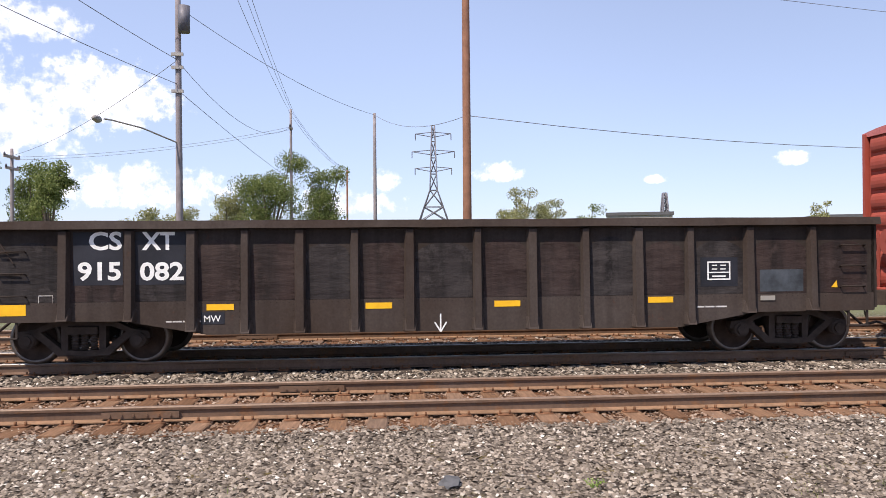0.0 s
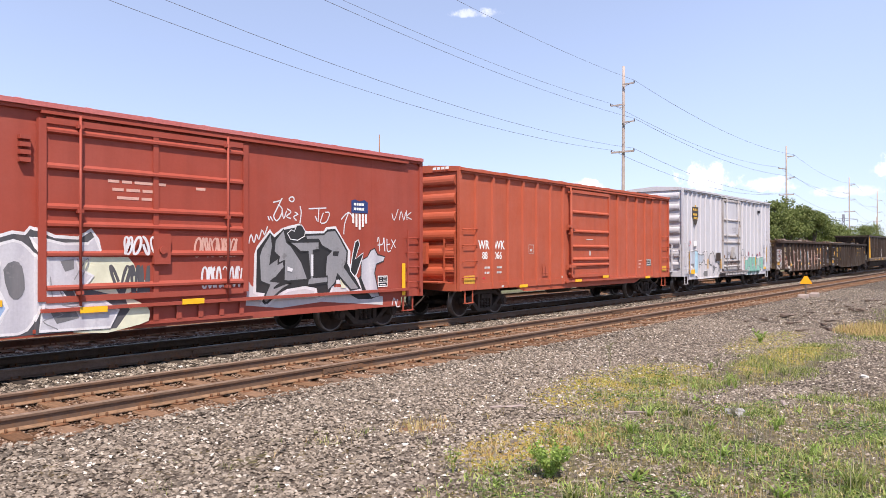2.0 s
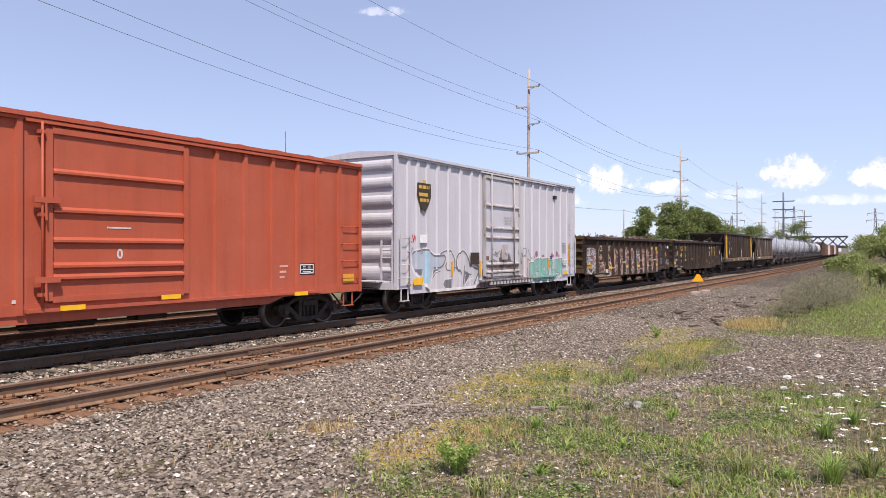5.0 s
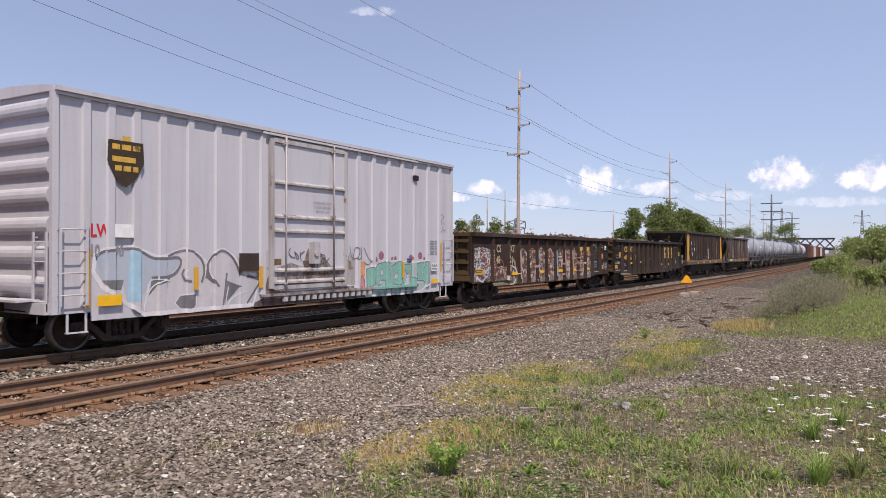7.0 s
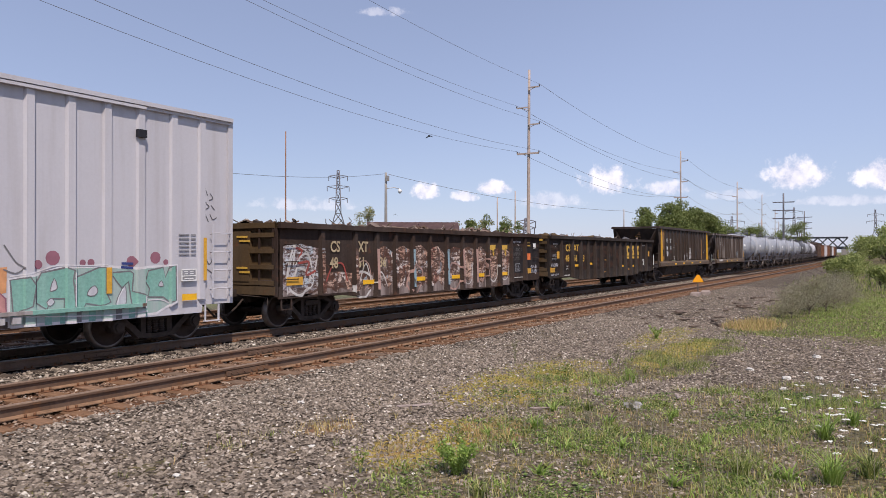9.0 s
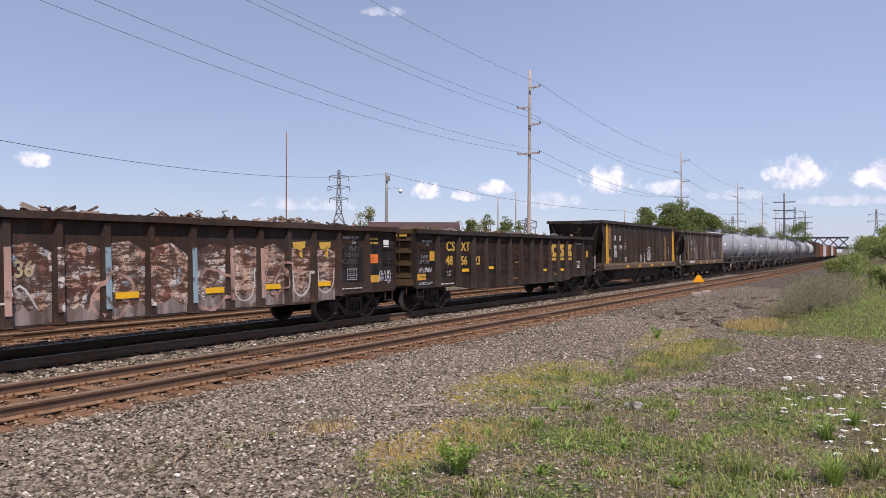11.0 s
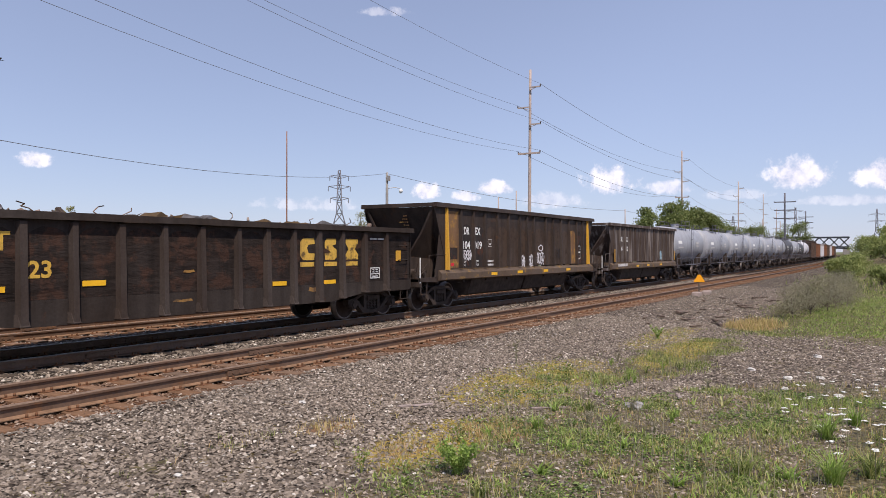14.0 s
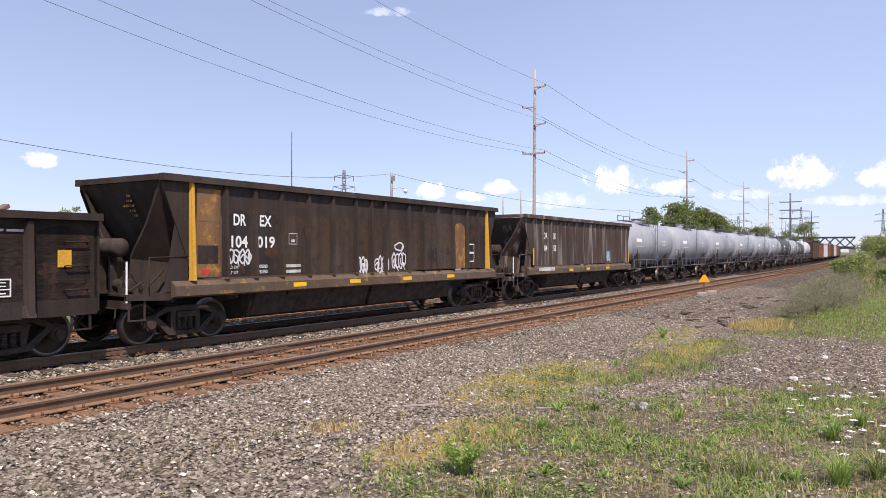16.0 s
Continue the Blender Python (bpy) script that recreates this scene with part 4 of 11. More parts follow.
def scribble(parent, x, z, w, h, material, y, seed, strokes=6, thick=0.035, label="sprayed scribble"):
    """A quick tag: letter-like loops side by side, not to be read."""
    r = random.Random(seed)
    for i in range(strokes):
        cx, cw = x + w * (i + 0.5) / strokes, w / strokes * r.uniform(0.75, 1.0)
        w1, w2, p1, p2, lean = r.choice((1.0, 1.5, 2.0)), r.choice((1.0, 2.0, 2.5, 3.0)), r.uniform(0, 6.28), r.uniform(0, 6.28), r.uniform(-0.2, 0.35)
        pts = []
        for k in range(18):
            a = 5.2 * k / 17
            dz = 0.5 * math.sin(w2 * a + p2)
            pts.append((cx + cw * (0.5 * math.cos(w1 * a + p1) + 0.08 * k / 17) + lean * dz * cw, z + h * (0.5 + dz)))
        bm = bmesh.new()
        ribbon(bm, smooth_line(pts, False, 2), thick * r.uniform(0.7, 1.2), y - 0.001 * i)
        last = part("scribble", bm, material, parent, label)
    return last


def loop_tag(parent, x, z, w, h, material, y, seed, count=4, thick=0.04):
    """A quick bubble tag: overlapping closed loops with tails, not to be read."""
    r = random.Random(seed)
    for i in range(count):
        cx, cz = x + w * (i + 0.5) / count, z + h * 0.55
        rx, rz = w / count * 0.62, h * 0.42
        n = 9
        pts = [(cx + rx * r.uniform(0.7, 1.1) * math.cos(6.2832 * k / n), cz + rz * r.uniform(0.6, 1.12) * math.sin(6.2832 * k / n)) for k in range(n)]
        bm = bmesh.new()
        ribbon(bm, smooth_line(pts, True, 3), thick, y - 0.001 * i, True)
        tail = [(cx + rx * r.uniform(-0.9, 0.9), cz + rz * r.uniform(-0.6, 0.6)) for _ in range(3)] + [(cx + rx * r.uniform(0.2, 0.8), z + h * r.uniform(-0.05, 0.2))]
        ribbon(bm, smooth_line(tail, False, 4), thick * 0.8, y - 0.001 * i - 0.0005)
        part("sprayed_loop", bm, material, parent, "white sprayed loop" if i == 0 and material is SPRAY_WHITE else "")


WHEEL_R = 0.42
ROLLERS, CARS = [], []


def wheelset_mesh():
    bm = bmesh.new()
    for sg in (-1, 1):
        prof = [(0.655, 0.0), (0.655, 0.1), (0.69, 0.12), (0.705, 0.33), (0.68, 0.36), (0.68, 0.44), (0.71, 0.445), (0.725, 0.422), (0.81, 0.416), (0.815, 0.36), (0.775, 0.345), (0.765, 0.15), (0.82, 0.12), (0.82, 0.0)]
        lathe(bm, [(sg * a, max(r, 0.001)) for a, r in prof], 32, "y")
    rod(bm, (0, -1.06, 0), (0, 1.06, 0), 0.075, 12)
    me = mesh_of("wheelset", bm, WHEEL)
    me.materials.append(TREAD)
    for p in me.polygons:
        rr = math.hypot(p.center.x, p.center.z)
        p.material_index = 1 if rr > 0.352 and len(p.vertices) == 4 else 0
    return me


def side_frame_mesh():
    """Cast truck side: top member, angled arms, spring seat, two columns."""
    bm = bmesh.new()
    for sx in (-1, 1):
        prism(bm, [(sx * a, b) for a, b in [(0.0, 0.66), (0.0, 0.76), (0.5, 0.74), (0.78, 0.6), (1.06, 0.56), (1.08, 0.44), (0.98, 0.43), (0.96, 0.5), (0.8, 0.5), (0.7, 0.55), (0.45, 0.65)]], -0.09, 0.09)
        prism(bm, [(sx * a, b) for a, b in [(0.72, 0.58), (0.8, 0.5), (0.62, 0.36), (0.42, 0.17), (0.0, 0.15), (0.0, 0.24), (0.34, 0.26), (0.52, 0.42)]], -0.09, 0.09)
        prism(bm, [(sx * a, b) for a, b in [(0.25, 0.24), (0.36, 0.24), (0.36, 0.7), (0.25, 0.7)]], -0.08, 0.08)
        rod(bm, (sx * 0.89, -0.15, 0.42), (sx * 0.89, 0.12, 0.42), 0.13, 14)
        rod(bm, (sx * 0.89, -0.19, 0.42), (sx * 0.89, -0.15, 0.42), 0.09, 10)
    quad_box(bm, -0.24, 0.24, -0.13, 0.13, 0.52, 0.64)
    return mesh_of("side_frame", bm, UNDER)


def spring_mesh():
    bm = bmesh.new()
    prof = [(0.25, 0.05)]
    for k in range(6):
        z = 0.26 + 0.045 * k
        prof += [(z, 0.05), (z + 0.006, 0.07), (z + 0.02, 0.07), (z + 0.027, 0.05)]
    lathe(bm, prof + [(0.53, 0.05)], 10, "z", (0, -0.02, 0))
    return mesh_of("spring", bm, UNDER)


WHEELSET, SIDE_FRAME, SPRING = wheelset_mesh(), side_frame_mesh(), spring_mesh()


def truck(parent, x):
    bm = bmesh.new()
    prism(bm, [(-0.95, 0.5), (-0.95, 0.66), (-0.5, 0.74), (0.5, 0.74), (0.95, 0.66), (0.95, 0.5), (0.4, 0.4), (-0.4, 0.4)], x - 0.2, x + 0.2, "x")
    rod(bm, (x, 0, 0.7), (x, 0, 0.84), 0.2, 12)
    for sx in (-1, 1):
        quad_box(bm, x + sx * 0.42 - 0.05, x + sx * 0.42 + 0.05, -0.85, 0.85, 0.3, 0.42)
    t = part("truck", bm, UNDER, parent, "sooty cast-steel truck with two wheelsets")
    for sy in (-1, 1):
        piece("side_frame", SIDE_FRAME, t, Matrix.Translation((x, sy * 1.0, 0)) @ Matrix.Rotation(0 if sy < 0 else math.pi, 4, "Z"))
        for dx in (-0.15, 0.0, 0.15):
            piece("spring", SPRING, t, Matrix.Translation((x + dx, sy * 1.0, 0)))
    for sx in (-1, 1):
        w = piece("wheelset", WHEELSET, t, Matrix.Translation((x + sx * 0.89, 0, WHEEL_R)))
        ROLLERS.append((w, x + sx * 0.89))


def coupler(parent, x, way, drop=0.0):
    """Knuckle coupler, draft casting, hose and cut lever at an end."""
    bm = bmesh.new()
    z = 0.88
    quad_box(bm, min(x, x - way * 0.4), max(x, x - way * 0.4), -0.3, 0.3, z - 0.22, z + 0.16)
    quad_box(bm, min(x, x + way * 0.45), max(x, x + way * 0.45), -0.09, 0.09, z - 0.1, z + 0.08)
    prism(bm, [(x + way * 0.42, -0.17), (x + way * 0.62, -0.15), (x + way * 0.8, -0.05), (x + way * 0.74, 0.03), (x + way * 0.62, 0.0), (x + way * 0.6, 0.12), (x + way * 0.74, 0.18), (x + way * 0.66, 0.24), (x + way * 0.42, 0.17)], z - 0.15, z + 0.13, "z")
    c = part("coupler", bm, UNDER, parent, "dark steel knuckle coupler")
    bm = bmesh.new()
    pts = [Vector((x + way * 0.1, -0.35, 0.72)), Vector((x + way * 0.3, -0.36, 0.55)), Vector((x + way * 0.55, -0.3, 0.36)), Vector((x + way * 0.85, -0.22, 0.42))]
    for a, b in zip(pts, pts[1:]):
        rod(bm, a, b, 0.025, 7)
    rod(bm, (x + way * 0.03, -1.2, 0.78), (x + way * 0.12, -0.2, 0.82), 0.014, 6)
    rod(bm, (x + way * 0.03, -1.2, 0.78), (x + way * 0.06, -1.22, 0.6), 0.014, 6)
    part("air_hose", bm, UNDER, c)


def ladder(parent, x, z0, z1, y, material, rungs, width=0.42, stile=True, depth=0.07, name="ladder"):
    """Grab irons on a side, with or without stiles."""
    bm = bmesh.new()
    for i in range(rungs):
        z = z0 + (z1 - z0) * (i + 0.5) / rungs
        tube(bm, [(x - width / 2, y + 0.01, z - 0.02), (x - width / 2, y - depth, z), (x + width / 2, y - depth, z), (x + width / 2, y + 0.01, z - 0.02)], 0.014, 6)
        if not stile:
            last = part("grab_iron", bm, material, parent)
        else:
            part("rung", bm, material, parent)
        bm = bmesh.new()
    if not stile:
        bm.free()
        return last
    if stile:
        for sx in (-1, 1):
            quad_box(bm, x + sx * width / 2 - 0.025, x + sx * width / 2 + 0.025, y - depth - 0.01, y - depth + 0.01, z0, z1)
            last = part(name + "_stile", bm, material, parent)
            bm = bmesh.new()
    bm.free()
    return last


def end_ladder(parent, x, z0, z1, y, way, material, rungs, width=0.42, name="end_ladder"):
    bm = bmesh.new()
    xo = x + way * 0.08
    for i in range(rungs):
        z = z0 + (z1 - z0) * (i + 0.5) / rungs
        rod(bm, (xo, y - width / 2, z), (xo, y + width / 2, z), 0.014, 6)
        part("rung", bm, material, parent)
        bm = bmesh.new()
    for sy in (-1, 1):
        quad_box(bm, xo - 0.012, xo + 0.012, y + sy * width / 2 - 0.03, y + sy * width / 2 + 0.03, z0, z1)
        for z in (z0 + 0.1, z1 - 0.1):
            rod(bm, (xo, y + sy * width / 2, z), (x, y + sy * width / 2, z), 0.014, 6)
        last = part(name + "_stile", bm, material, parent)
        bm = bmesh.new()
    bm.free()
    return last


def sill_step(parent, x, z, y, material, w=0.36, drop=0.34):
    bm = bmesh.new()
    for sx in (-1, 1):
        quad_box(bm, x + sx * w / 2 - 0.02, x + sx * w / 2 + 0.02, y - 0.012, y + 0.012, z - drop, z + 0.08)
    quad_box(bm, x - w / 2 - 0.02, x + w / 2 + 0.02, y - 0.05, y + 0.05, z - drop - 0.02, z - drop)
    return part("sill_step", bm, material, parent)


def rivet_rows(parent, rows, y, material, step=0.11, r=0.011):
    """Rows of rivet heads; each row is (x0, z0, x1, z1)."""
    base_v = [(1, 0, 0), (0, 0, 1), (-1, 0, 0), (0, 0, -1), (0, -0.8, 0)]
    base_f = [(0, 1, 4), (1, 2, 4), (2, 3, 4), (3, 0, 4)]
    pl = []
    for x0, z0, x1, z1 in rows:
        n = max(2, int(math.hypot(x1 - x0, z1 - z0) / step))
        for i in range(n + 1):
            t = i / n
            pl.append(((r, 0, 0), (0, r, 0), (0, 0, r), (x0 + (x1 - x0) * t, y, z0 + (z1 - z0) * t)))
    return many("rivets", base_v, base_f, pl, material, parent)


def centre_sill(parent, half, z0=0.62, z1=0.98, material=None):
    bm = bmesh.new()
    quad_box(bm, -half, half, -0.18, 0.18, z0, z1)
    n = int(half * 2 / 1.6)
    for i in range(n):
        x = -half + 1.0 + i * (2 * half - 2.0) / max(1, n - 1)
        prism(bm, [(-1.45, 0.92), (1.45, 0.92), (1.45, 0.86), (0.2, 0.66), (-0.2, 0.66), (-1.45, 0.86)], x - 0.05, x + 0.05, "x")
    part("centre_sill", bm, material or UNDER, parent)


def new_car(name, label, u0, u1, group="cars of the freight train"):
    ob = thing(name, label, "freight car", group)
    CARS.append((ob, (u0 + u1) / 2))
    return ob, (u1 - u0) / 2, (u0 + u1) / 2


def hat_post(bm, x, y, z0, z1, w, d0, d1, both=True, foot=0.0):
    """A tapered side post: d0 deep at the foot, d1 at the head."""
    pts = []
    for z, d in ((z0, d0), (z1, d1)):
        pts.append([bm.verts.new((x + a * w, y - b * d, z)) for a, b in ((-0.62, 0), (-0.42, 1), (0.42, 1), (0.62, 0))])
    lo, hi = pts
    for i in range(3):
        bm.faces.new((lo[i], lo[i + 1], hi[i + 1], hi[i]))
    bm.faces.new(lo[::-1])
    bm.faces.new(hi)
    bmesh.ops.recalc_face_normals(bm, faces=bm.faces)


SIDE = -1.56      # plane of a car's near side sheet, as drawn
WIDTH = 0.89      # bodies are drawn to the loading gauge and brought in to their own width


def true_width(car):
    """Brings a car's body, but not its trucks, in to its own width."""
    done, todo = set(), [c for c in car.children if not c.name.startswith("truck")]
    while todo:
        ob = todo.pop()
        todo += list(ob.children)
        ob.location.y *= WIDTH
        if abs(ob.matrix_basis[1][1]) > 0.99 and ob.data.name not in done:
            done.add(ob.data.name)
            ob.data.transform(Matrix.Diagonal((1, WIDTH, 1, 1)))


def mirrored(bm):
    """Adds the far side: a copy turned about the car's centre line."""
    geom = bmesh.ops.duplicate(bm, geom=bm.verts[:] + bm.edges[:] + bm.faces[:])["geom"]
    vs = [g for g in geom if isinstance(g, bmesh.types.BMVert)]
    for v in vs:
        v.co.y = -v.co.y
    bmesh.ops.reverse_faces(bm, faces=[g for g in geom if isinstance(g, bmesh.types.BMFace)])


def far_side(ob):
    """A far-side twin of a near-side part, sharing its parent."""
    o = ob.copy()
    scene.collection.objects.link(o)
    o.matrix_basis = Matrix.Rotation(math.pi, 4, "Z") @ ob.matrix_basis
    return o


def twin(*args):
    """A part and its far-side twin."""
    ob = part(*args)
    far_side(ob)
    return ob


def arches(parent, uc, edges, z0, z1, materials, y, seed, gap=0.09):
    """Bulged panel sheets between posts, scuffed up to an uneven arched line."""
    r = random.Random(seed)
    for k, (a, b) in enumerate(zip(edges, edges[1:])):
        if b - a < 0.35:
            continue
        x0, x1 = a + gap - uc, b - gap - uc
        h = z1 + r.uniform(-0.05, 0.05)
        pts = [(x0, z0), (x1, z0)]
        for i in range(9):
            t = i / 8
            pts.append((x1 + (x0 - x1) * t, h - 0.17 + 0.17 * math.sin(math.pi * t) ** 0.6 + r.uniform(-0.012, 0.012)))
        bm = bmesh.new()
        sheet(bm, pts, y)
        part("side_panel", bm, materials[k % len(materials)], parent)


def drape(bm, ribs):
    """Lays flat paint over raised ribs: ribs are (x0, x1, depth)."""
    for x0, x1, d in ribs:
        if not any(x0 - 0.05 < v.co.x for v in bm.verts) or not any(v.co.x < x1 + 0.05 for v in bm.verts):
            continue
        for x in (x0 - 0.034, x0 - 0.016, x1 + 0.016, x1 + 0.034):
            bmesh.ops.bisect_plane(bm, geom=bm.verts[:] + bm.edges[:] + bm.faces[:], plane_co=(x, 0, 0), plane_no=(1, 0, 0), dist=1e-5)
        for v in bm.verts:
            if x0 - 0.0162 < v.co.x < x1 + 0.0162:
                v.co.y -= d
    return bm


def painted_shape(parent, name, pts, material, y, ribs=(), label="", rim=None, rim_w=0.05, curve=0, rim_y=0.0015):
    """A flat sprayed shape from (x, z) points, with an outline in a second colour."""
    if curve:
        pts = smooth_line(pts, True, curve)
    bm = bmesh.new()
    sheet(bm, pts, y)
    bmesh.ops.triangulate(bm, faces=bm.faces[:])
    ob = part(name, drape(bm, ribs), material, parent, label)
    if rim:
        bm = bmesh.new()
        ribbon(bm, pts, rim_w, y - rim_y, True)
        part("outline", drape(bm, ribs), rim, ob)
    return ob


def gondola(u0, u1, top, posts, label, body_mat, low_mat, end_mat, deep=0.52, shallow=0.78, seam=1.02, inset=1.4, chord=0.13, end_style=True, post_mat=None):
    ob, L, uc = new_car("gondola_car", label, u0, u1)
    slope = 1.35
    a = L - inset - 1.15
    outline = [(-L, top - chord), (-L, shallow), (-a - slope * 0.3, shallow), (-a + slope * 0.7, deep), (a - slope * 0.7, deep), (a + slope * 0.3, shallow), (L, shallow), (L, top - chord)]
    bm = bmesh.new()
    prism(bm, outline, SIDE, SIDE + 0.035)
    twin("side_sheet", bm, body_mat, ob)
    low = [(-L + 0.02, seam), (-L + 0.02, shallow - 0.01)] + [(x, z - 0.01) for x, z in outline[2:6]] + [(L - 0.02, shallow - 0.01), (L - 0.02, seam)]
    bm = bmesh.new()
    prism(bm, low, SIDE - 0.012, SIDE - 0.001)
    part("lower_sheet", bm, low_mat, ob)
    bm = bmesh.new()
    prism(bm, [(-0.17, 0), (-0.15, chord), (0.05, chord), (0.05, 0)], -L - 0.04, L + 0.04, "x")
    for v in bm.verts:
        v.co.y += SIDE + 0.02
        v.co.z += top - chord
    bmesh.ops.subdivide_edges(bm, edges=[e for e in bm.edges if e.calc_length() > 2], cuts=24)
    rr = random.Random(int(u0 * 7) + 3)
    for v in bm.verts:
        k = rr.uniform(-0.006, 0.006)
        v.co.z += k
    twin("top_chord", bm, low_mat, ob, "bent and scuffed steel top chord")
    rows = []
    for i, u in enumerate(posts):
        x = u - uc
        zb = shallow + 0.01
        for (xa, za), (xb, zb2) in zip(outline[1:7], outline[2:7]):
            if xa <= x <= xb:
                zb = za + (zb2 - za) * (x - xa) / max(1e-6, xb - xa) + 0.015
        wide = 0.15 if i % 2 == 0 else 0.125
        bm = bmesh.new()
        hat_post(bm, x, SIDE - 0.002, zb, top - chord - 0.04, wide, 0.155, 0.095)
        hat_post(bm, x, SIDE - 0.004, zb, zb + 0.2, wide + 0.05, 0.165, 0.06)
        p = part("side_post", bm, post_mat or low_mat, ob)
        far_side(p)
        for sx in (-1, 1):
            rows.append((x + sx * (wide * 0.62 + 0.025), zb + 0.05, x + sx * (wide * 0.62 + 0.025), seam + 0.75))
    rows.append((-L + 0.1, seam - 0.035, L - 0.1, seam - 0.035))
    rivet_rows(ob, rows, SIDE - 0.012, body_mat, 0.1)
    bm = bmesh.new()
    quad_box(bm, -L + 0.1, L - 0.1, -1.5, 1.5, 0.98, 1.06)
    part("floor", bm, UNDER, ob)
    for way in (-1, 1):
        xe = way * (L - 0.06)
        bm = bmesh.new()
        quad_box(bm, min(xe, xe - way * 0.05), max(xe, xe - way * 0.05), -1.5, 1.5, 0.98, top - chord)
        nb = 4
        for k in range(nb):
            z = 1.12 + (top - 0.3 - 1.12) * k / (nb - 1)
            rb = bmesh.new()
            quad_box(rb, min(xe + way * 0.001, xe + way * 0.1), max(xe + way * 0.001, xe + way * 0.1), -1.48, 1.48, z - 0.05, z + 0.06)
            part("end_rib", rb, end_mat if way < 0 else body_mat, ob)
        part("end_wall", bm, end_mat if way < 0 else body_mat, ob, "ribbed steel end wall")
        for nm, hw, dp, za, zb in (("end_chord", 1.6, 0.1, top - chord, top), ("end_sill", 1.5, 0.12, 0.84, 1.04)):
            bm = bmesh.new()
            quad_box(bm, min(xe + way * 0.001, xe + way * dp), max(xe + way * 0.001, xe + way * dp), -hw, hw, za, zb)
            part(nm, bm, end_mat if way < 0 else body_mat, ob)
        bm = bmesh.new()
        if end_style:
            quad_box(bm, min(xe, xe + way * 0.115), max(xe, xe + way * 0.115), -0.55, 1.2, 1.15, top - 0.2)
            part("end_plate", bm, end_mat, ob)
        else:
            bm.free()
        # corner post with step openings
        for yy in (SIDE + 0.0, -SIDE - 0.1):
            bm = bmesh.new()
            quad_box(bm, min(xe, xe + way * 0.1), max(xe, xe + way * 0.1), yy, yy + 0.1, 0.8, top - chord)
            part("corner_post", bm, body_mat, ob)
        end_ladder(ob, xe, 1.0, top - 0.1, -1.15, way, body_mat, 4, 0.5)
        lp = ladder(ob, way * (L - 0.42), 1.0, top - 0.3, SIDE - 0.01, body_mat, 3, 0.42, False)
        sill_step(ob, way * (L - 0.3), shallow, SIDE + 0.02, body_mat, 0.34, 0.26)
        coupler(ob, way * (L - 0.02), way)
    centre_sill(ob, L - 0.1)
    truck(ob, -(L - inset))
    truck(ob, L - inset)
    return ob, L, uc


def scrap_load(parent, half, z, seed, rough=0.16, base=None, chunks=240, hump=0.16):
    """A ragged heap that stands just over the sides."""
    r = random.Random(seed)
    nx, ny = int(half * 5), 12
    bm = bmesh.new()
    grid = []
    for i in range(nx + 1):
        x = -half + 2 * half * i / nx
        row = []
        for j in range(ny + 1):
            y = -1.45 + 2.9 * j / ny
            e = 1 - abs(y) / 1.5
            row.append(bm.verts.new((x, y, z - 0.16 + hump * e + rough * noise.noise((x * 0.9 + seed, y * 0.9, 0)) + rough * 0.6 * noise.noise((x * 3, y * 3, seed)))))
        grid.append(row)
    for i in range(nx):
        for j in range(ny):
            bm.faces.new((grid[i][j], grid[i + 1][j], grid[i + 1][j + 1], grid[i][j + 1]))
    load = part("load", bm, base or SCRAP, parent, "heap of rusty scrap and broken timber")
    bm = bmesh.new()
    for k in range(chunks):
        x, y = r.uniform(-half + 0.2, half - 0.2), r.uniform(-1.35, 1.0)
        zz = z - 0.1 + hump * (1 - abs(y) / 1.5) + rough * noise.noise((x * 0.9 + seed, y * 0.9, 0))
        ln, w, t = r.uniform(0.12, 0.55), r.uniform(0.03, 0.14), r.uniform(0.015, 0.09)
        m = Matrix.Translation((x, y, zz)) @ Euler((r.uniform(-0.5, 0.5), r.uniform(-0.55, 0.55), r.uniform(0, 6.28))).to_matrix().to_4x4()
        vs = quad_box(bm, -ln / 2, ln / 2, -w / 2, w / 2, -t / 2, t / 2)
        for v in vs:
            v.co = m @ (v.co + Vector((r.uniform(-0.02, 0.02), r.uniform(-0.02, 0.02), r.uniform(-0.01, 0.01))))
    for k in range(chunks // 16):
        x, y = r.uniform(-half + 0.3, half - 0.3), r.uniform(-1.2, 0.2)
        p = Vector((x, y, z - 0.02))
        for s in range(4):
            q = p + Vector((r.uniform(-0.18, 0.18), r.uniform(-0.08, 0.08), r.uniform(0.0, 0.1)))
            rod(bm, p, q, 0.012, 5)
            p = q
    part("scrap", bm, SCRAP, load, kind="stuff")


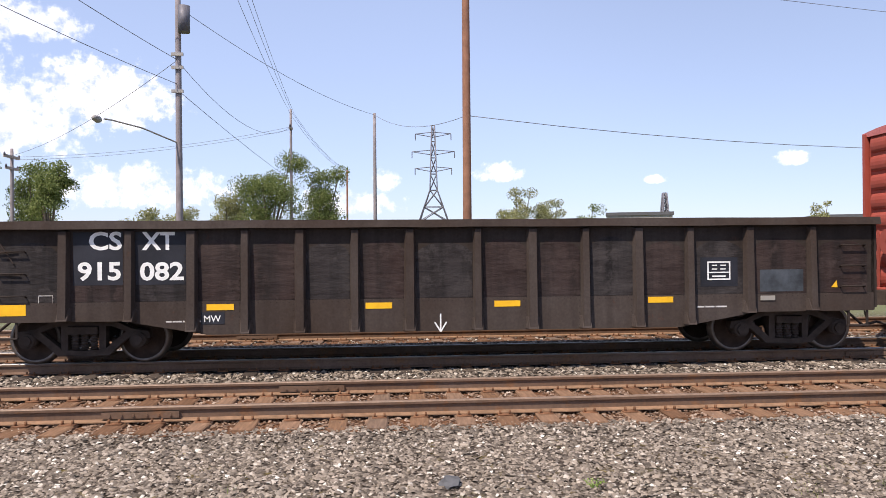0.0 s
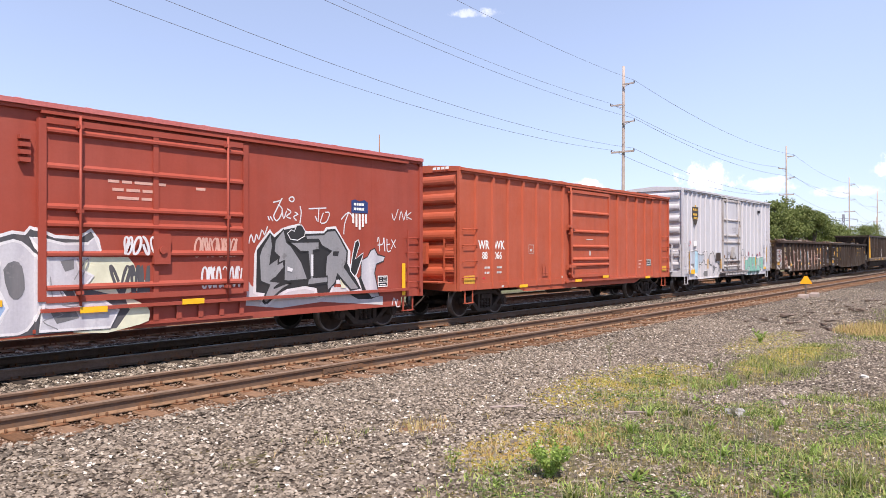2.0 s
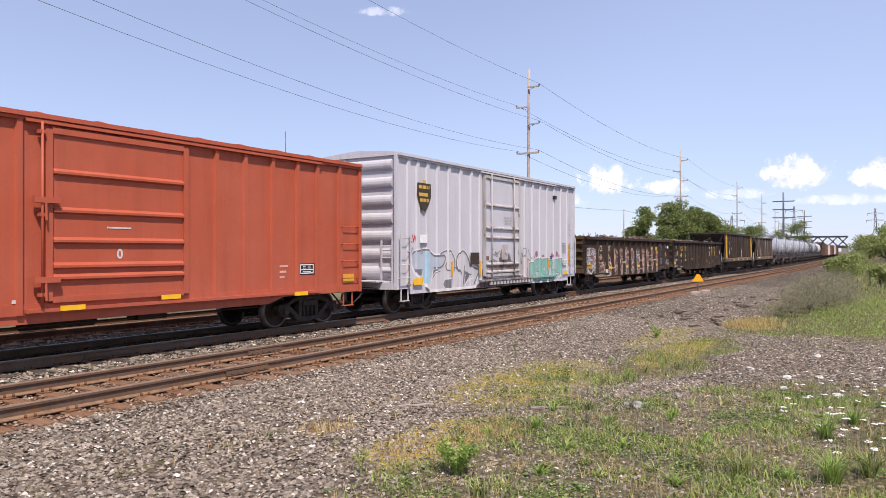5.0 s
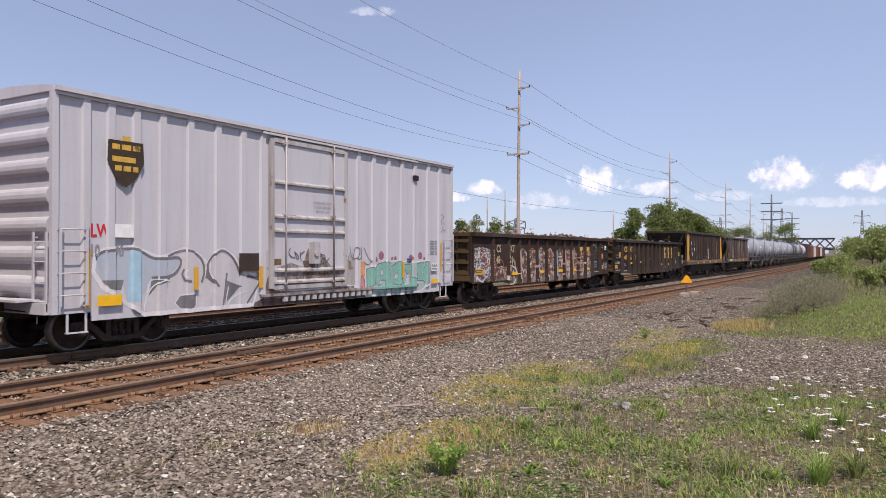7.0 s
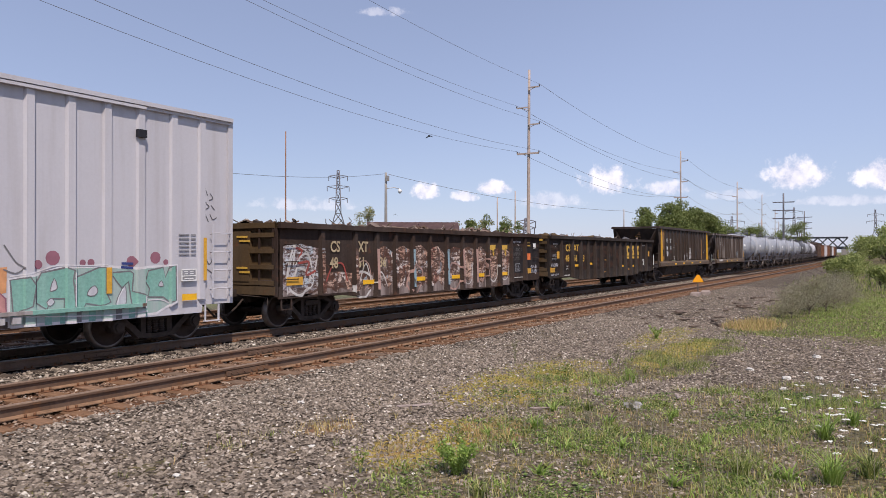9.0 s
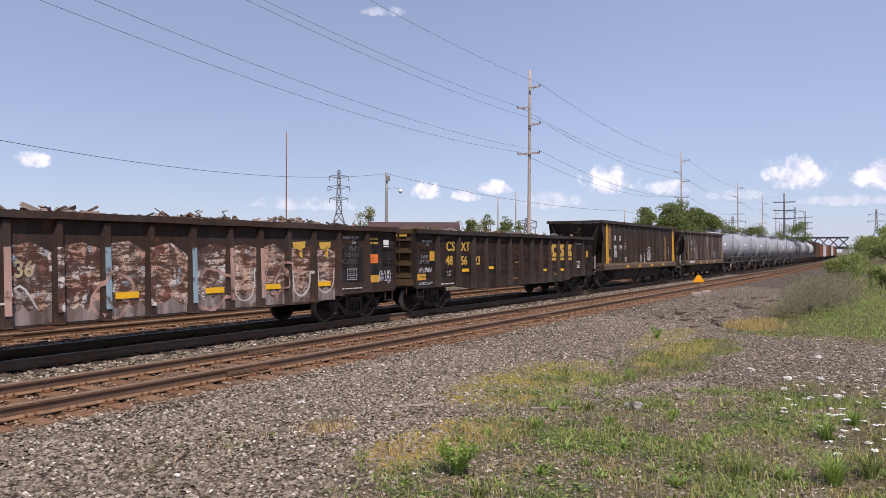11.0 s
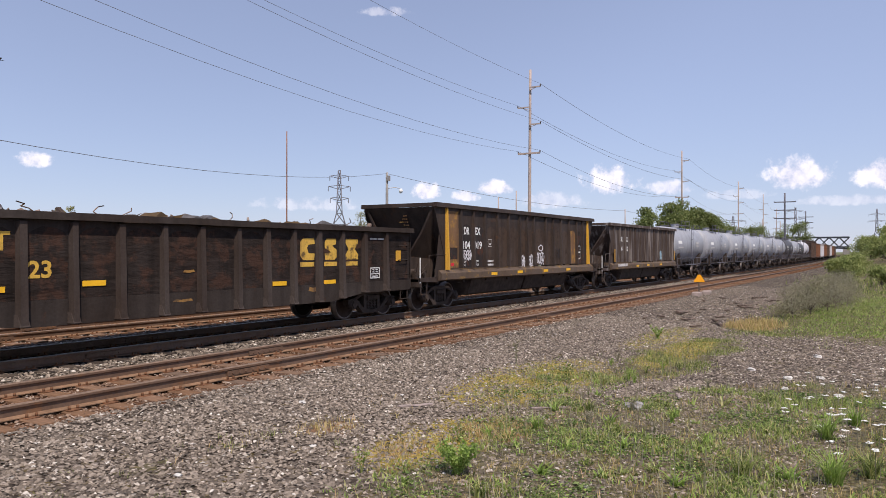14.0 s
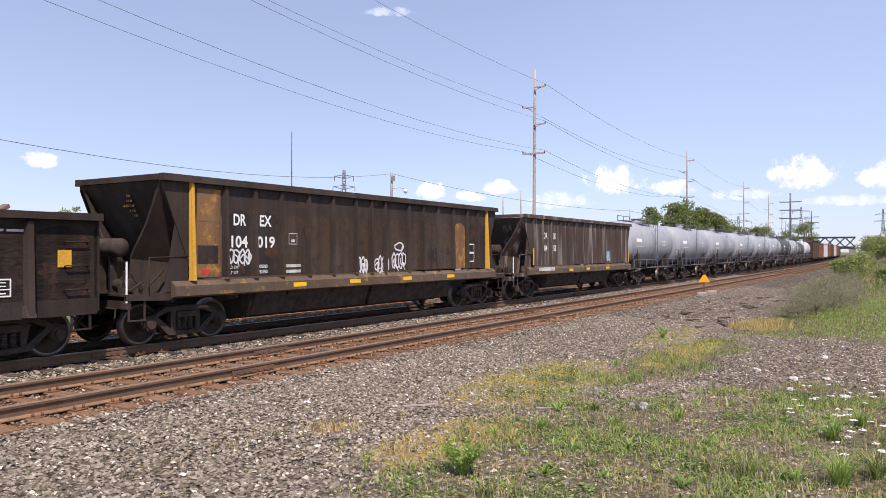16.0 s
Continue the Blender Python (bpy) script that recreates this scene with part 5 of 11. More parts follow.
def boxcar(u0, u1, top, label, mat_, roof_mat, bottom_end=0.8, bottom_mid=0.52, inset=1.6, peak=0.12, posts=(), post_depth=0.075, ends="ribs", sill_drop=None, end_count=6, skirt=None, sill=None, post_w=0.11, post_foot=None):
    ob, L, uc = new_car("boxcar", label, u0, u1)
    eave = top - peak
    a = L - inset - 1.2
    outline = [(-L, eave), (-L, bottom_end), (-a, bottom_end), (-a + 0.5, bottom_mid), (a - 0.5, bottom_mid), (a, bottom_end), (L, bottom_end), (L, eave)]
    if skirt:
        outline = [(-L, eave), (-L, bottom_end), (-L + 0.72, bottom_end), (-L + 0.74, skirt), (L - 0.74, skirt), (L - 0.72, bottom_end), (L, bottom_end), (L, eave)]
    bm = bmesh.new()
    prism(bm, outline, SIDE, SIDE + 0.04)
    twin("side_wall", bm, mat_, ob)
    bm = bmesh.new()
    yy = -SIDE + 0.13
    prism(bm, [(-yy, eave - 0.06), (-yy, eave + 0.02), (-1.2, eave + peak * 0.5), (0, top), (1.2, eave + peak * 0.5), (yy, eave + 0.02), (yy, eave - 0.06)], -L - 0.02, L + 0.02, "x")
    n = int(2 * L / 1.1)
    for i in range(n):
        x = -L + 0.4 + i * (2 * L - 0.8) / (n - 1)
        prism(bm, [(-yy + 0.05, eave + 0.01), (-1.2, eave + peak * 0.5 + 0.035), (0, top + 0.04), (1.2, eave + peak * 0.5 + 0.035), (yy - 0.05, eave + 0.01)], x - 0.04, x + 0.04, "x")
    part("roof", bm, roof_mat, ob)
    bm = bmesh.new()
    quad_box(bm, -L, L, SIDE - 0.075, SIDE - 0.002, eave - 0.12, eave - 0.062)
    twin("eave_plate", bm, mat_, ob)
    bm = bmesh.new()
    quad_box(bm, *(sill or (-L, L)), SIDE - 0.035, SIDE - 0.002, bottom_end + 0.01, bottom_end + 0.2)
    twin("side_sill", bm, mat_, ob)
    for way in (-1, 1):
        bm = bmesh.new()
        xe = way * (L - 0.05)
        quad_box(bm, min(xe, xe - way * 0.05), max(xe, xe - way * 0.05), SIDE + 0.04, -SIDE - 0.04, bottom_end, eave)
        prism(bm, [(SIDE + 0.05, eave), (-SIDE - 0.05, eave), (0, top - 0.02)], min(xe, xe - way * 0.05), max(xe, xe - way * 0.05), "x")
        z0, z1 = bottom_end + 0.25, eave - 0.05
        for k in range(end_count):
            zc = z0 + (z1 - z0) * (k + 0.5) / end_count
            hh = (z1 - z0) / end_count * (0.3 if ends == "ribs" else 0.42)
            dp = 0.1 if ends == "ribs" else 0.075
            steps = 7
            prof = []
            for s in range(steps + 1):
                ang = math.pi * s / steps
                prof.append((xe + way * dp * math.sin(ang), zc - hh * math.cos(ang)))
            rb = bmesh.new()
            prism(rb, prof + [(xe - way * 0.01, zc + hh), (xe - way * 0.01, zc - hh)], SIDE + 0.16, -SIDE - 0.16)
            part("end_rib", rb, mat_, ob)
        part("end_wall", bm, mat_, ob, "corrugated steel end")
        for sy in (-1, 1):
            bm = bmesh.new()
            quad_box(bm, way * L - 0.06, way * L + 0.06, sy * 1.57 - 0.05, sy * 1.57 + 0.05, bottom_end, eave)
            part("corner_post", bm, mat_, ob)
        bm = bmesh.new()
        quad_box(bm, min(way * (L - 0.1), way * (L + 0.12)), max(way * (L - 0.1), way * (L + 0.12)), -1.5, 1.5, bottom_end, bottom_end + 0.2)
        part("end_sill", bm, mat_, ob)
        bm = bmesh.new()
        quad_box(bm, min(way * L, way * (L + 0.42)), max(way * L, way * (L + 0.42)), -1.1, 0.9, bottom_end + 0.22, bottom_end + 0.26)
        part("crossover_platform", bm, mat_, ob)
        end_ladder(ob, way * L, bottom_end + 0.05, bottom_end + 1.45, -1.25, way, mat_, 4, 0.44)
        end_ladder(ob, way * L, bottom_end + 0.05, bottom_end + 1.45, 1.25, way, mat_, 4, 0.44)
        sill_step(ob, way * (L - 0.45), bottom_end, SIDE + 0.02, mat_)
        coupler(ob, way * (L + 0.05), way)
    bm = bmesh.new()
    rod(bm, (-L - 0.16, 0.55, bottom_end + 1.2), (-L - 0.2, 0.55, bottom_end + 1.2), 0.26, 20)
    rod(bm, (-L - 0.02, 0.55, bottom_end + 1.2), (-L - 0.2, 0.55, bottom_end + 1.2), 0.04, 8)
    part("brake_wheel", bm, mat_, ob)
    bm = bmesh.new()
    quad_box(bm, -L + 0.05, L - 0.05, -1.5, 1.5, bottom_end + 0.02, bottom_end + 0.1)
    part("floor", bm, UNDER, ob)
    for u in posts:
        x = u - uc
        bm = bmesh.new()
        hat_post(bm, x, SIDE - 0.002, post_foot or bottom_end + 0.02, eave - 0.122, post_w, post_depth, post_depth)
        far_side(part("side_post", bm, mat_, ob))
    centre_sill(ob, L)
    bm = bmesh.new()
    rod(bm, (-1.2, -0.6, 0.62), (0.2, -0.6, 0.62), 0.16, 14)
    quad_box(bm, 1.0, 1.7, -0.9, -0.5, 0.5, 0.8)
    rod(bm, (-L + 2.8, -0.8, 0.55), (L - 2.8, -0.8, 0.55), 0.02, 6)
    part("brake_gear", bm, UNDER, ob)
    truck(ob, -(L - inset))
    truck(ob, L - inset)
    return ob, L, uc, eave


def plug_door(ob, x0, x1, z0, z1, mat_, rows, rods, label, box=True, rail_x=None, worn=None):
    """Sliding plug door: frame, horizontal ribs, lock rods and track."""
    y = SIDE - 0.01
    bm = bmesh.new()
    quad_box(bm, x0, x1, y - 0.05, y, z0, z1)
    d = part("door", bm, mat_, ob, label)
    bm = bmesh.new()
    for x in (x0, x1):
        quad_box(bm, x - 0.06, x + 0.06, y - 0.1, y - 0.002, z0 - 0.02, z1 + 0.02)
    for z in (z0, z1):
        quad_box(bm, x0 + 0.062, x1 - 0.062, y - 0.096, y - 0.052, z - 0.05, z + 0.05)
    part("door_frame", bm, worn or mat_, d)
    for z in rows:
        bm = bmesh.new()
        prism(bm, [(y - 0.051, z - 0.05), (y - 0.12, z - 0.02), (y - 0.12, z + 0.02), (y - 0.051, z + 0.07)], x0 + 0.07, x1 - 0.07, "x")
        part("door_rib", bm, worn or mat_, d)
    for x in rods:
        bm = bmesh.new()
        rod(bm, (x, y - 0.15, z0 - 0.12), (x, y - 0.15, z1 + 0.12), 0.024, 8)
        for z in (z0 + 0.1, (z0 + z1) / 2, z1 - 0.05):
            quad_box(bm, x - 0.05, x + 0.05, y - 0.17, y - 0.05, z - 0.03, z + 0.03)
        part("lock_rod", bm, worn or mat_, d)
    if box:
        xc = (x0 + x1) / 2 + 0.1
        bm = bmesh.new()
        quad_box(bm, xc - 0.16, xc + 0.16, y - 0.16, y - 0.052, z0 + 0.55, z0 + 1.1)
        rod(bm, (xc, y - 0.16, z0 + 0.8), (xc, y - 0.2, z0 + 0.8), 0.07, 10)
        part("lock_box", bm, worn or mat_, d)
    rx0, rx1 = rail_x or (x0 - 0.3, x1 + 0.3)
    bm = bmesh.new()
    quad_box(bm, rx0, rx1, y - 0.13, y - 0.03, z0 - 0.2, z0 - 0.14)
    part("door_track", bm, DOOR_RUST if worn else mat_, ob)
    bm = bmesh.new()
    quad_box(bm, rx0, rx1, y - 0.11, y - 0.03, z1 + 0.1, z1 + 0.15)
    part("door_track", bm, mat_, ob)
    return d

# ---- the freight train, front to back ----
def reflectors(ob, uc, places, y, w=0.44, h=0.1):
    for u, z in places:
        panel(ob, "reflector", u - uc - w / 2, u - uc + w / 2, z - h / 2, z + h / 2, REFLECTOR, y, "yellow reflective strip")


def boxed_stencil(ob, x, z, w, h, y, material=None, t=0.025):
    """A consolidated stencil: ruled frame with bars for its small print."""
    bm = bmesh.new()
    vs = [[bm.verts.new((x + w / 2 + sx * (w / 2 - o), y, z + h / 2 + sz * (h / 2 - o))) for sx, sz in ((-1, -1), (1, -1), (1, 1), (-1, 1))] for o in (0, t)]
    for k in range(4):
        bm.faces.new((vs[0][k], vs[0][(k + 1) % 4], vs[1][(k + 1) % 4], vs[1][k]))
    box = part("boxed_stencil", bm, material or LETTER, ob)
    for x0, x1, z0, z1 in ((t, w - t, h * 0.38, h * 0.38 + t * 0.8), (w * 0.2, w * 0.42, h * 0.56, h * 0.62), (w * 0.2, w * 0.42, h * 0.76, h * 0.82), (w * 0.56, w * 0.8, h * 0.56, h * 0.62), (w * 0.56, w * 0.8, h * 0.76, h * 0.82), (w * 0.2, w * 0.8, h * 0.16, h * 0.24)):
        panel(box, "lettering_bar", x + x0, x + x1, z + z0, z + z1, material or LETTER, y, thick=0.003)
    return box


def first_gondola():
    posts = (-5.22, -4.19, -3.2, -2.34, -1.45, -0.55, 0.36, 1.5, 2.43, 3.34, 4.26, 5.16, 6.21, 7.34)
    ob, L, uc = gondola(-6.45, 8.5, 2.38, posts, "rust-brown steel gondola car with white lettering, rolling on the track", BLACKISH, GONDOLA_LOW, BLACKISH, 0.52, 0.76, 1.06)
    y = SIDE - 0.008
    arches(ob, uc, (-6.35,) + posts + (8.45,), 1.07, 2.02, (PANEL_BLUE, PANEL_WORN, PANEL_BLUE, PANEL_WORN, PANEL_WORN), SIDE - 0.003, 5)
    panel(ob, "paint_patch", -5.08 - uc, -4.3 - uc, 1.34, 2.2, PATCH_BLACK, y + 0.003, "black repainted patch")
    panel(ob, "paint_patch", -4.1 - uc, -3.3 - uc, 1.34, 2.2, PATCH_BLACK, y + 0.003, "black repainted patch")
    for body, u, u1, z in (("CS", -4.83, -4.31, 1.92), ("XT", -4.0, -3.47, 1.915), ("915", -5.01, -4.33, 1.43), ("082", -4.03, -3.33, 1.42)):
        lettering(ob, body, u - uc, z, 0.29, LETTER, y, wide=u1 - u)
    panel(ob, "paint_patch", -3.06 - uc, -2.68 - uc, 0.68, 0.88, PATCH_BLACK, SIDE - 0.018, "small black patch")
    lettering(ob, "MW", -3.02 - uc, 0.72, 0.11, LETTER, SIDE - 0.022)
    reflectors(ob, uc, ((-2.75, 0.96), (-0.16, 0.95), (2.0, 0.955), (4.65, 0.985)), SIDE - 0.018)
    panel(ob, "reflector", -6.3 - uc, -5.82 - uc, 0.86, 1.04, REFLECTOR, SIDE - 0.018, "yellow reflective plate")
    panel(ob, "paint_patch", 5.36 - uc, 6.02 - uc, 1.2, 1.7, PATCH_BLACK, y + 0.002)
    boxed_stencil(ob, 5.48 - uc, 1.31, 0.41, 0.32, y - 0.003)
    bm = bmesh.new()
    for dx in (-0.09, 0.0, 0.09):
        ribbon(bm, [(0.87 - uc, 0.5), (0.87 - uc + dx * 1.1, 0.66 if dx else 0.8)], 0.025, SIDE - 0.016)
    part("chalk_arrow", bm, LETTER, ob, "white chalked arrow")
    bars(ob, -3.62 - uc, 0.72, (0.09, 0.14, 0.16, 0.2), 0.025, LETTER_WORN, SIDE - 0.016, 0.02)
    bars(ob, 5.3 - uc, 0.84, (0.12, 0.16, 0.2), 0.025, LETTER_WORN, SIDE - 0.016, 0.02)
    panel(ob, "paint_patch", 6.42 - uc, 7.2 - uc, 1.1, 1.48, plain("blue-grey smear", (0.05, 0.058, 0.068), 0.7, scale=3, vary=0.6), y + 0.002, "blue-grey smeared paint")
    panel(ob, "placard", 6.42 - uc, 6.68 - uc, 0.95, 1.03, CONCRETE, SIDE - 0.03, thick=0.012)
    bm = bmesh.new()
    sheet(bm, [(7.7 - uc, 1.16), (7.82 - uc, 1.16), (7.8 - uc, 1.28)], y - 0.002)
    part("paint_mark", bm, REFLECTOR, ob)
    for x0, z0, w, h in ((-5.62, 1.05, 0.22, 0.13), (-5.6, 0.9, 0.12, 0.1)):
        bm = bmesh.new()
        ribbon(bm, [(x0 - uc, z0), (x0 + w - uc, z0), (x0 + w - uc, z0 + h), (x0 - uc, z0 + h)], 0.015, y - 0.002, True)
        part("chalk_mark", bm, LETTER_WORN, ob)
    # crumpled plates and a bent strap at the leading end
    bm = bmesh.new()
    for a, b, c, d in ((-6.4, 1.86, -5.95, 1.9), (-6.35, 1.55, -5.9, 1.52), (-6.2, 2.02, -6.0, 1.7)):
        rod(bm, (a - uc, SIDE - 0.03, b), (c - uc, SIDE - 0.03, d), 0.012, 5)
    part("bent_strap", bm, GONDOLA_LOW, ob)


def red_boxcar():
    ob, L, uc, eave = boxcar(10.25, 24.75, 4.42, "oxide-red boxcar with blue and grey spray paint, rolling on the track", RED, PINK_ROOF, 0.76, 0.5, 1.65, 0.16, (), 0.07, "waves", end_count=8, skirt=0.545, sill=(24.2 - 17.5, 24.6 - 17.5))
    y = SIDE - 0.006
    rows = []
    for u in (10.5, 12.1, 13.75, 15.35, 19.9, 21.5, 23.1, 24.5):
        rows.append((u - uc, 0.82, u - uc, eave - 0.2))
    rivet_rows(ob, rows, SIDE - 0.001, RED, 0.14, 0.009)
    for u in (11.75, 13.5, 21.4, 23.0):
        bm = bmesh.new()
        quad_box(bm, u - uc - 0.03, u - uc + 0.03, SIDE - 0.0035, SIDE - 0.001, 0.98, eave - 0.16)
        part("seam_strip", bm, RED, ob)
    plug_door(ob, 15.42 - uc, 19.3 - uc, 1.12, 4.0, RED, (1.3, 1.85, 2.33, 2.61, 3.26, 3.84), (16.0 - uc, 18.85 - uc), "double oxide-red plug door with lock rods", True, (15.4 - uc, 24.2 - uc))
    bm = bmesh.new()
    quad_box(bm, 17.32 - uc, 17.42 - uc, SIDE - 0.1, SIDE - 0.062, 1.15, 3.98)
    part("door_seam", bm, RED, ob)
    bm = bmesh.new()
    for k in range(4):
        quad_box(bm, 15.08 - uc, 15.24 - uc, SIDE - 0.12, SIDE - 0.01, 3.3 + 0.12 * k, 3.37 + 0.12 * k)
    part("hinge_bracket", bm, RED, ob)
    bm = bmesh.new()
    quad_box(bm, 15.3 - uc, 19.5 - uc, SIDE - 0.05, SIDE - 0.03, 0.6, 0.66)
    for k in range(9):
        quad_box(bm, 15.5 + 0.46 * k - uc, 15.6 + 0.46 * k - uc, SIDE - 0.06, SIDE - 0.028, 0.66, 0.9)
    part("door_rail", bm, RED, ob)
    lettering(ob, "SP", 11.0 - uc, 2.16, 0.33, NUMBER_WORN, y, wide=0.6)
    lettering(ob, "850120", 10.95 - uc, 1.6, 0.33, NUMBER_WORN, SIDE - 0.026, wide=1.52)
    # big pale piece running on to the door
    door = ((15.36 - uc, 19.36 - uc, 0.063),)

    def at(pts):
        return [(a - uc, b) for a, b in pts]
    back = at([(11.59, 2.03), (11.72, 2.20), (11.80, 2.32), (11.98, 2.25), (12.27, 2.20), (12.60, 2.20), (12.97, 2.31), (13.00, 2.20), (13.12, 2.18), (13.34, 2.22), (13.49, 2.36), (13.67, 2.24), (14.12, 2.20), (14.36, 2.15), (14.67, 1.97), (14.80, 2.13), (15.01, 2.20), (15.19, 2.18), (15.27, 2.28), (15.43, 2.22), (15.62, 2.14), (15.99, 2.12), (16.21, 2.26), (16.32, 2.10), (16.38, 1.89), (15.98, 1.73), (16.21, 1.26), (16.80, 1.10), (16.89, 0.88), (16.65, 0.58), (15.38, 0.58), (14.60, 0.56), (12.58, 0.57), (11.98, 0.59), (11.98, 0.80), (11.91, 1.66)])
    piece_ob = painted_shape(ob, "sprayed_piece", back, SPRAY_DARK, SIDE - 0.005, door, "pale blue and white sprayed piece with dark shadow")
    bm = bmesh.new()
    ribbon(bm, back[-1:] + back[:26], 0.055, SIDE - 0.0065)
    part("outline", drape(bm, door), SPRAY_WHITE, piece_ob)
    painted_shape(piece_ob, "overspray", at([(11.26, 0.68), (11.26, 0.93), (11.39, 1.39), (11.51, 1.66), (11.72, 1.74), (11.91, 1.45), (11.98, 0.99), (11.94, 0.61)]), SPRAY_CREAM, SIDE - 0.0045, (), "", None, 0, 2)
    painted_shape(piece_ob, "overspray", at([(15.92, 1.70), (16.21, 1.84), (16.83, 1.84), (17.04, 1.50), (17.20, 1.35), (17.13, 1.23), (16.80, 1.15), (17.20, 0.94), (17.26, 0.74), (17.07, 0.61), (15.92, 0.57)]), SPRAY_CREAM, SIDE - 0.0045, door, "", None, 0, 2)
    f_pts = [(11.84, 2.20), (12.02, 2.11), (12.20, 2.07), (12.37, 2.12), (12.96, 2.22), (13.07, 1.97), (12.93, 1.69), (12.50, 1.71), (12.42, 1.52), (12.87, 1.67), (12.88, 1.27), (12.72, 1.08), (12.58, 1.02), (12.64, 0.76), (12.52, 0.64), (12.07, 0.63), (12.11, 0.83), (12.18, 1.41), (11.98, 1.85)]
    o_pts = [(13.21, 2.16), (13.01, 2.07), (12.99, 1.75), (12.82, 1.25), (12.73, 1.00), (12.95, 0.65), (13.35, 0.61), (13.55, 0.75), (13.67, 1.22), (13.64, 1.71), (13.46, 2.05)]
    hole = [(13.22, 1.79), (13.11, 1.68), (13.07, 1.44), (13.11, 1.22), (13.22, 1.14), (13.33, 1.23), (13.38, 1.46), (13.34, 1.68)]
    r_pts = [(13.46, 2.22), (13.77, 2.12), (14.09, 2.06), (14.19, 2.10), (14.48, 2.08), (14.70, 1.91), (14.80, 1.71), (14.73, 1.41), (14.93, 1.02), (14.80, 0.80), (14.64, 0.60), (14.38, 0.79), (14.28, 1.10), (14.14, 1.35), (13.98, 1.37), (14.09, 1.10), (14.15, 0.84), (13.82, 0.63), (13.68, 0.83), (13.77, 1.22), (13.71, 1.75), (13.61, 1.95)]
    slim = [(14.73, 1.93), (15.02, 2.07), (15.24, 1.95), (15.44, 1.67), (15.47, 1.39), (15.38, 0.94), (15.22, 0.66), (14.98, 0.61), (14.75, 0.67), (14.94, 1.02), (14.75, 1.41), (14.83, 1.71)]
    e_pts = [(15.27, 2.13), (15.46, 2.09), (15.76, 2.02), (16.15, 2.03), (16.27, 2.14), (16.37, 1.89), (15.95, 1.78), (16.01, 1.61), (16.24, 1.49), (16.09, 1.31), (15.73, 1.27), (15.84, 1.08), (16.38, 1.09), (16.68, 0.89), (16.53, 0.61), (15.38, 0.63), (15.43, 0.94), (15.50, 1.39), (15.40, 1.84)]
    for k, (pts, m, cv) in enumerate(((slim, SPRAY_PALE, 2), (f_pts, SPRAY_CLOUD, 0), (r_pts, SPRAY_CLOUD, 0), (o_pts, SPRAY_PALE, 2), (e_pts, SPRAY_PALE, 0))):
        painted_shape(piece_ob, "sprayed_letter", at(pts), m, SIDE - 0.009 - 0.003 * k, door, "", SPRAY_WHITE, 0.045, cv)
    painted_shape(piece_ob, "letter_hole", at(hole), SPRAY_DARK, SIDE - 0.0205, (), "", SPRAY_WHITE, 0.03, 3)
    painted_shape(piece_ob, "letter_hole", at([(13.95, 1.71), (14.21, 1.74), (14.28, 1.61), (14.21, 1.48), (13.95, 1.44)]), SPRAY_DARK, SIDE - 0.0185, (), "", SPRAY_WHITE, 0.025)
    painted_shape(piece_ob, "letter_hole", at([(14.88, 1.62), (15.03, 1.75), (15.15, 1.66), (15.19, 1.31), (15.09, 1.15), (14.96, 1.23)]), SPRAY_SHADE, SIDE - 0.0135, (), "", None, 0, 2)
    painted_shape(piece_ob, "letter_hole", at([(15.70, 1.75), (15.92, 1.77), (15.92, 1.61), (15.78, 1.57)]), SPRAY_SHADE, SIDE - 0.0235, door)
    painted_shape(piece_ob, "letter_hole", at([(15.54, 0.94), (15.92, 0.99), (16.01, 0.80), (15.65, 0.73)]), SPRAY_SHADE, SIDE - 0.0235, door)
    # loose dark shading strokes inside the letters and drips below
    bm = bmesh.new()
    sr = random.Random(77)
    for cx, cz in ((12.2, 1.2), (12.6, 1.9), (13.0, 0.85), (13.55, 1.2), (14.0, 1.45), (14.55, 0.9), (14.3, 1.9), (15.6, 1.3), (15.6, 0.8), (16.0, 1.6), (15.9, 1.2)):
        pts = [(cx - uc + sr.uniform(-0.18, 0.18), cz + sr.uniform(-0.2, 0.2)) for _ in range(4)]
        ribbon(bm, smooth_line(pts, False, 5), 0.018, SIDE - 0.0235)
    part("spray_line", drape(bm, door), SPRAY_GREY, piece_ob)
    panel(ob, "weight_panel", 10.95 - uc, 11.76 - uc, 0.85, 1.37, PANEL_WHITE, SIDE - 0.046, "white painted weight panel")
    panel(ob, "weight_panel", 11.77 - uc, 12.59 - uc, 0.85, 1.38, PANEL_WHITE, SIDE - 0.046, "white painted weight panel")
    for body, u, z in (("LD LMT", 11.1, 1.15), ("LT WT", 11.18, 0.97), ("180300", 11.83, 1.17), ("82700", 11.9, 0.98)):
        lettering(ob, body, u - uc, z, 0.125, STENCIL_BLACK, SIDE - 0.05)
    panel(ob, "sign", 14.38 - uc, 14.8 - uc, 1.43, 1.79, LETTER, SIDE - 0.06, "white warning sign with red letters")
    lettering(ob, "DO NOT", 14.41 - uc, 1.64, 0.11, SIGN_RED, SIDE - 0.064, wide=0.36)
    lettering(ob, "HUMP", 14.43 - uc, 1.47, 0.11, SIGN_RED, SIDE - 0.064, wide=0.32)
    panel(ob, "reflector", 10.64 - uc, 10.74 - uc, 0.86, 1.74, REFLECTOR, SIDE - 0.05, "upright yellow reflective strip")
    panel(ob, "reflector", 24.02 - uc, 24.14 - uc, 0.8, 1.6, REFLECTOR, SIDE - 0.05, "upright yellow reflective strip")
    reflectors(ob, uc, ((12.86, 1.03), (14.65, 1.1)), SIDE - 0.03, 0.42, 0.1)
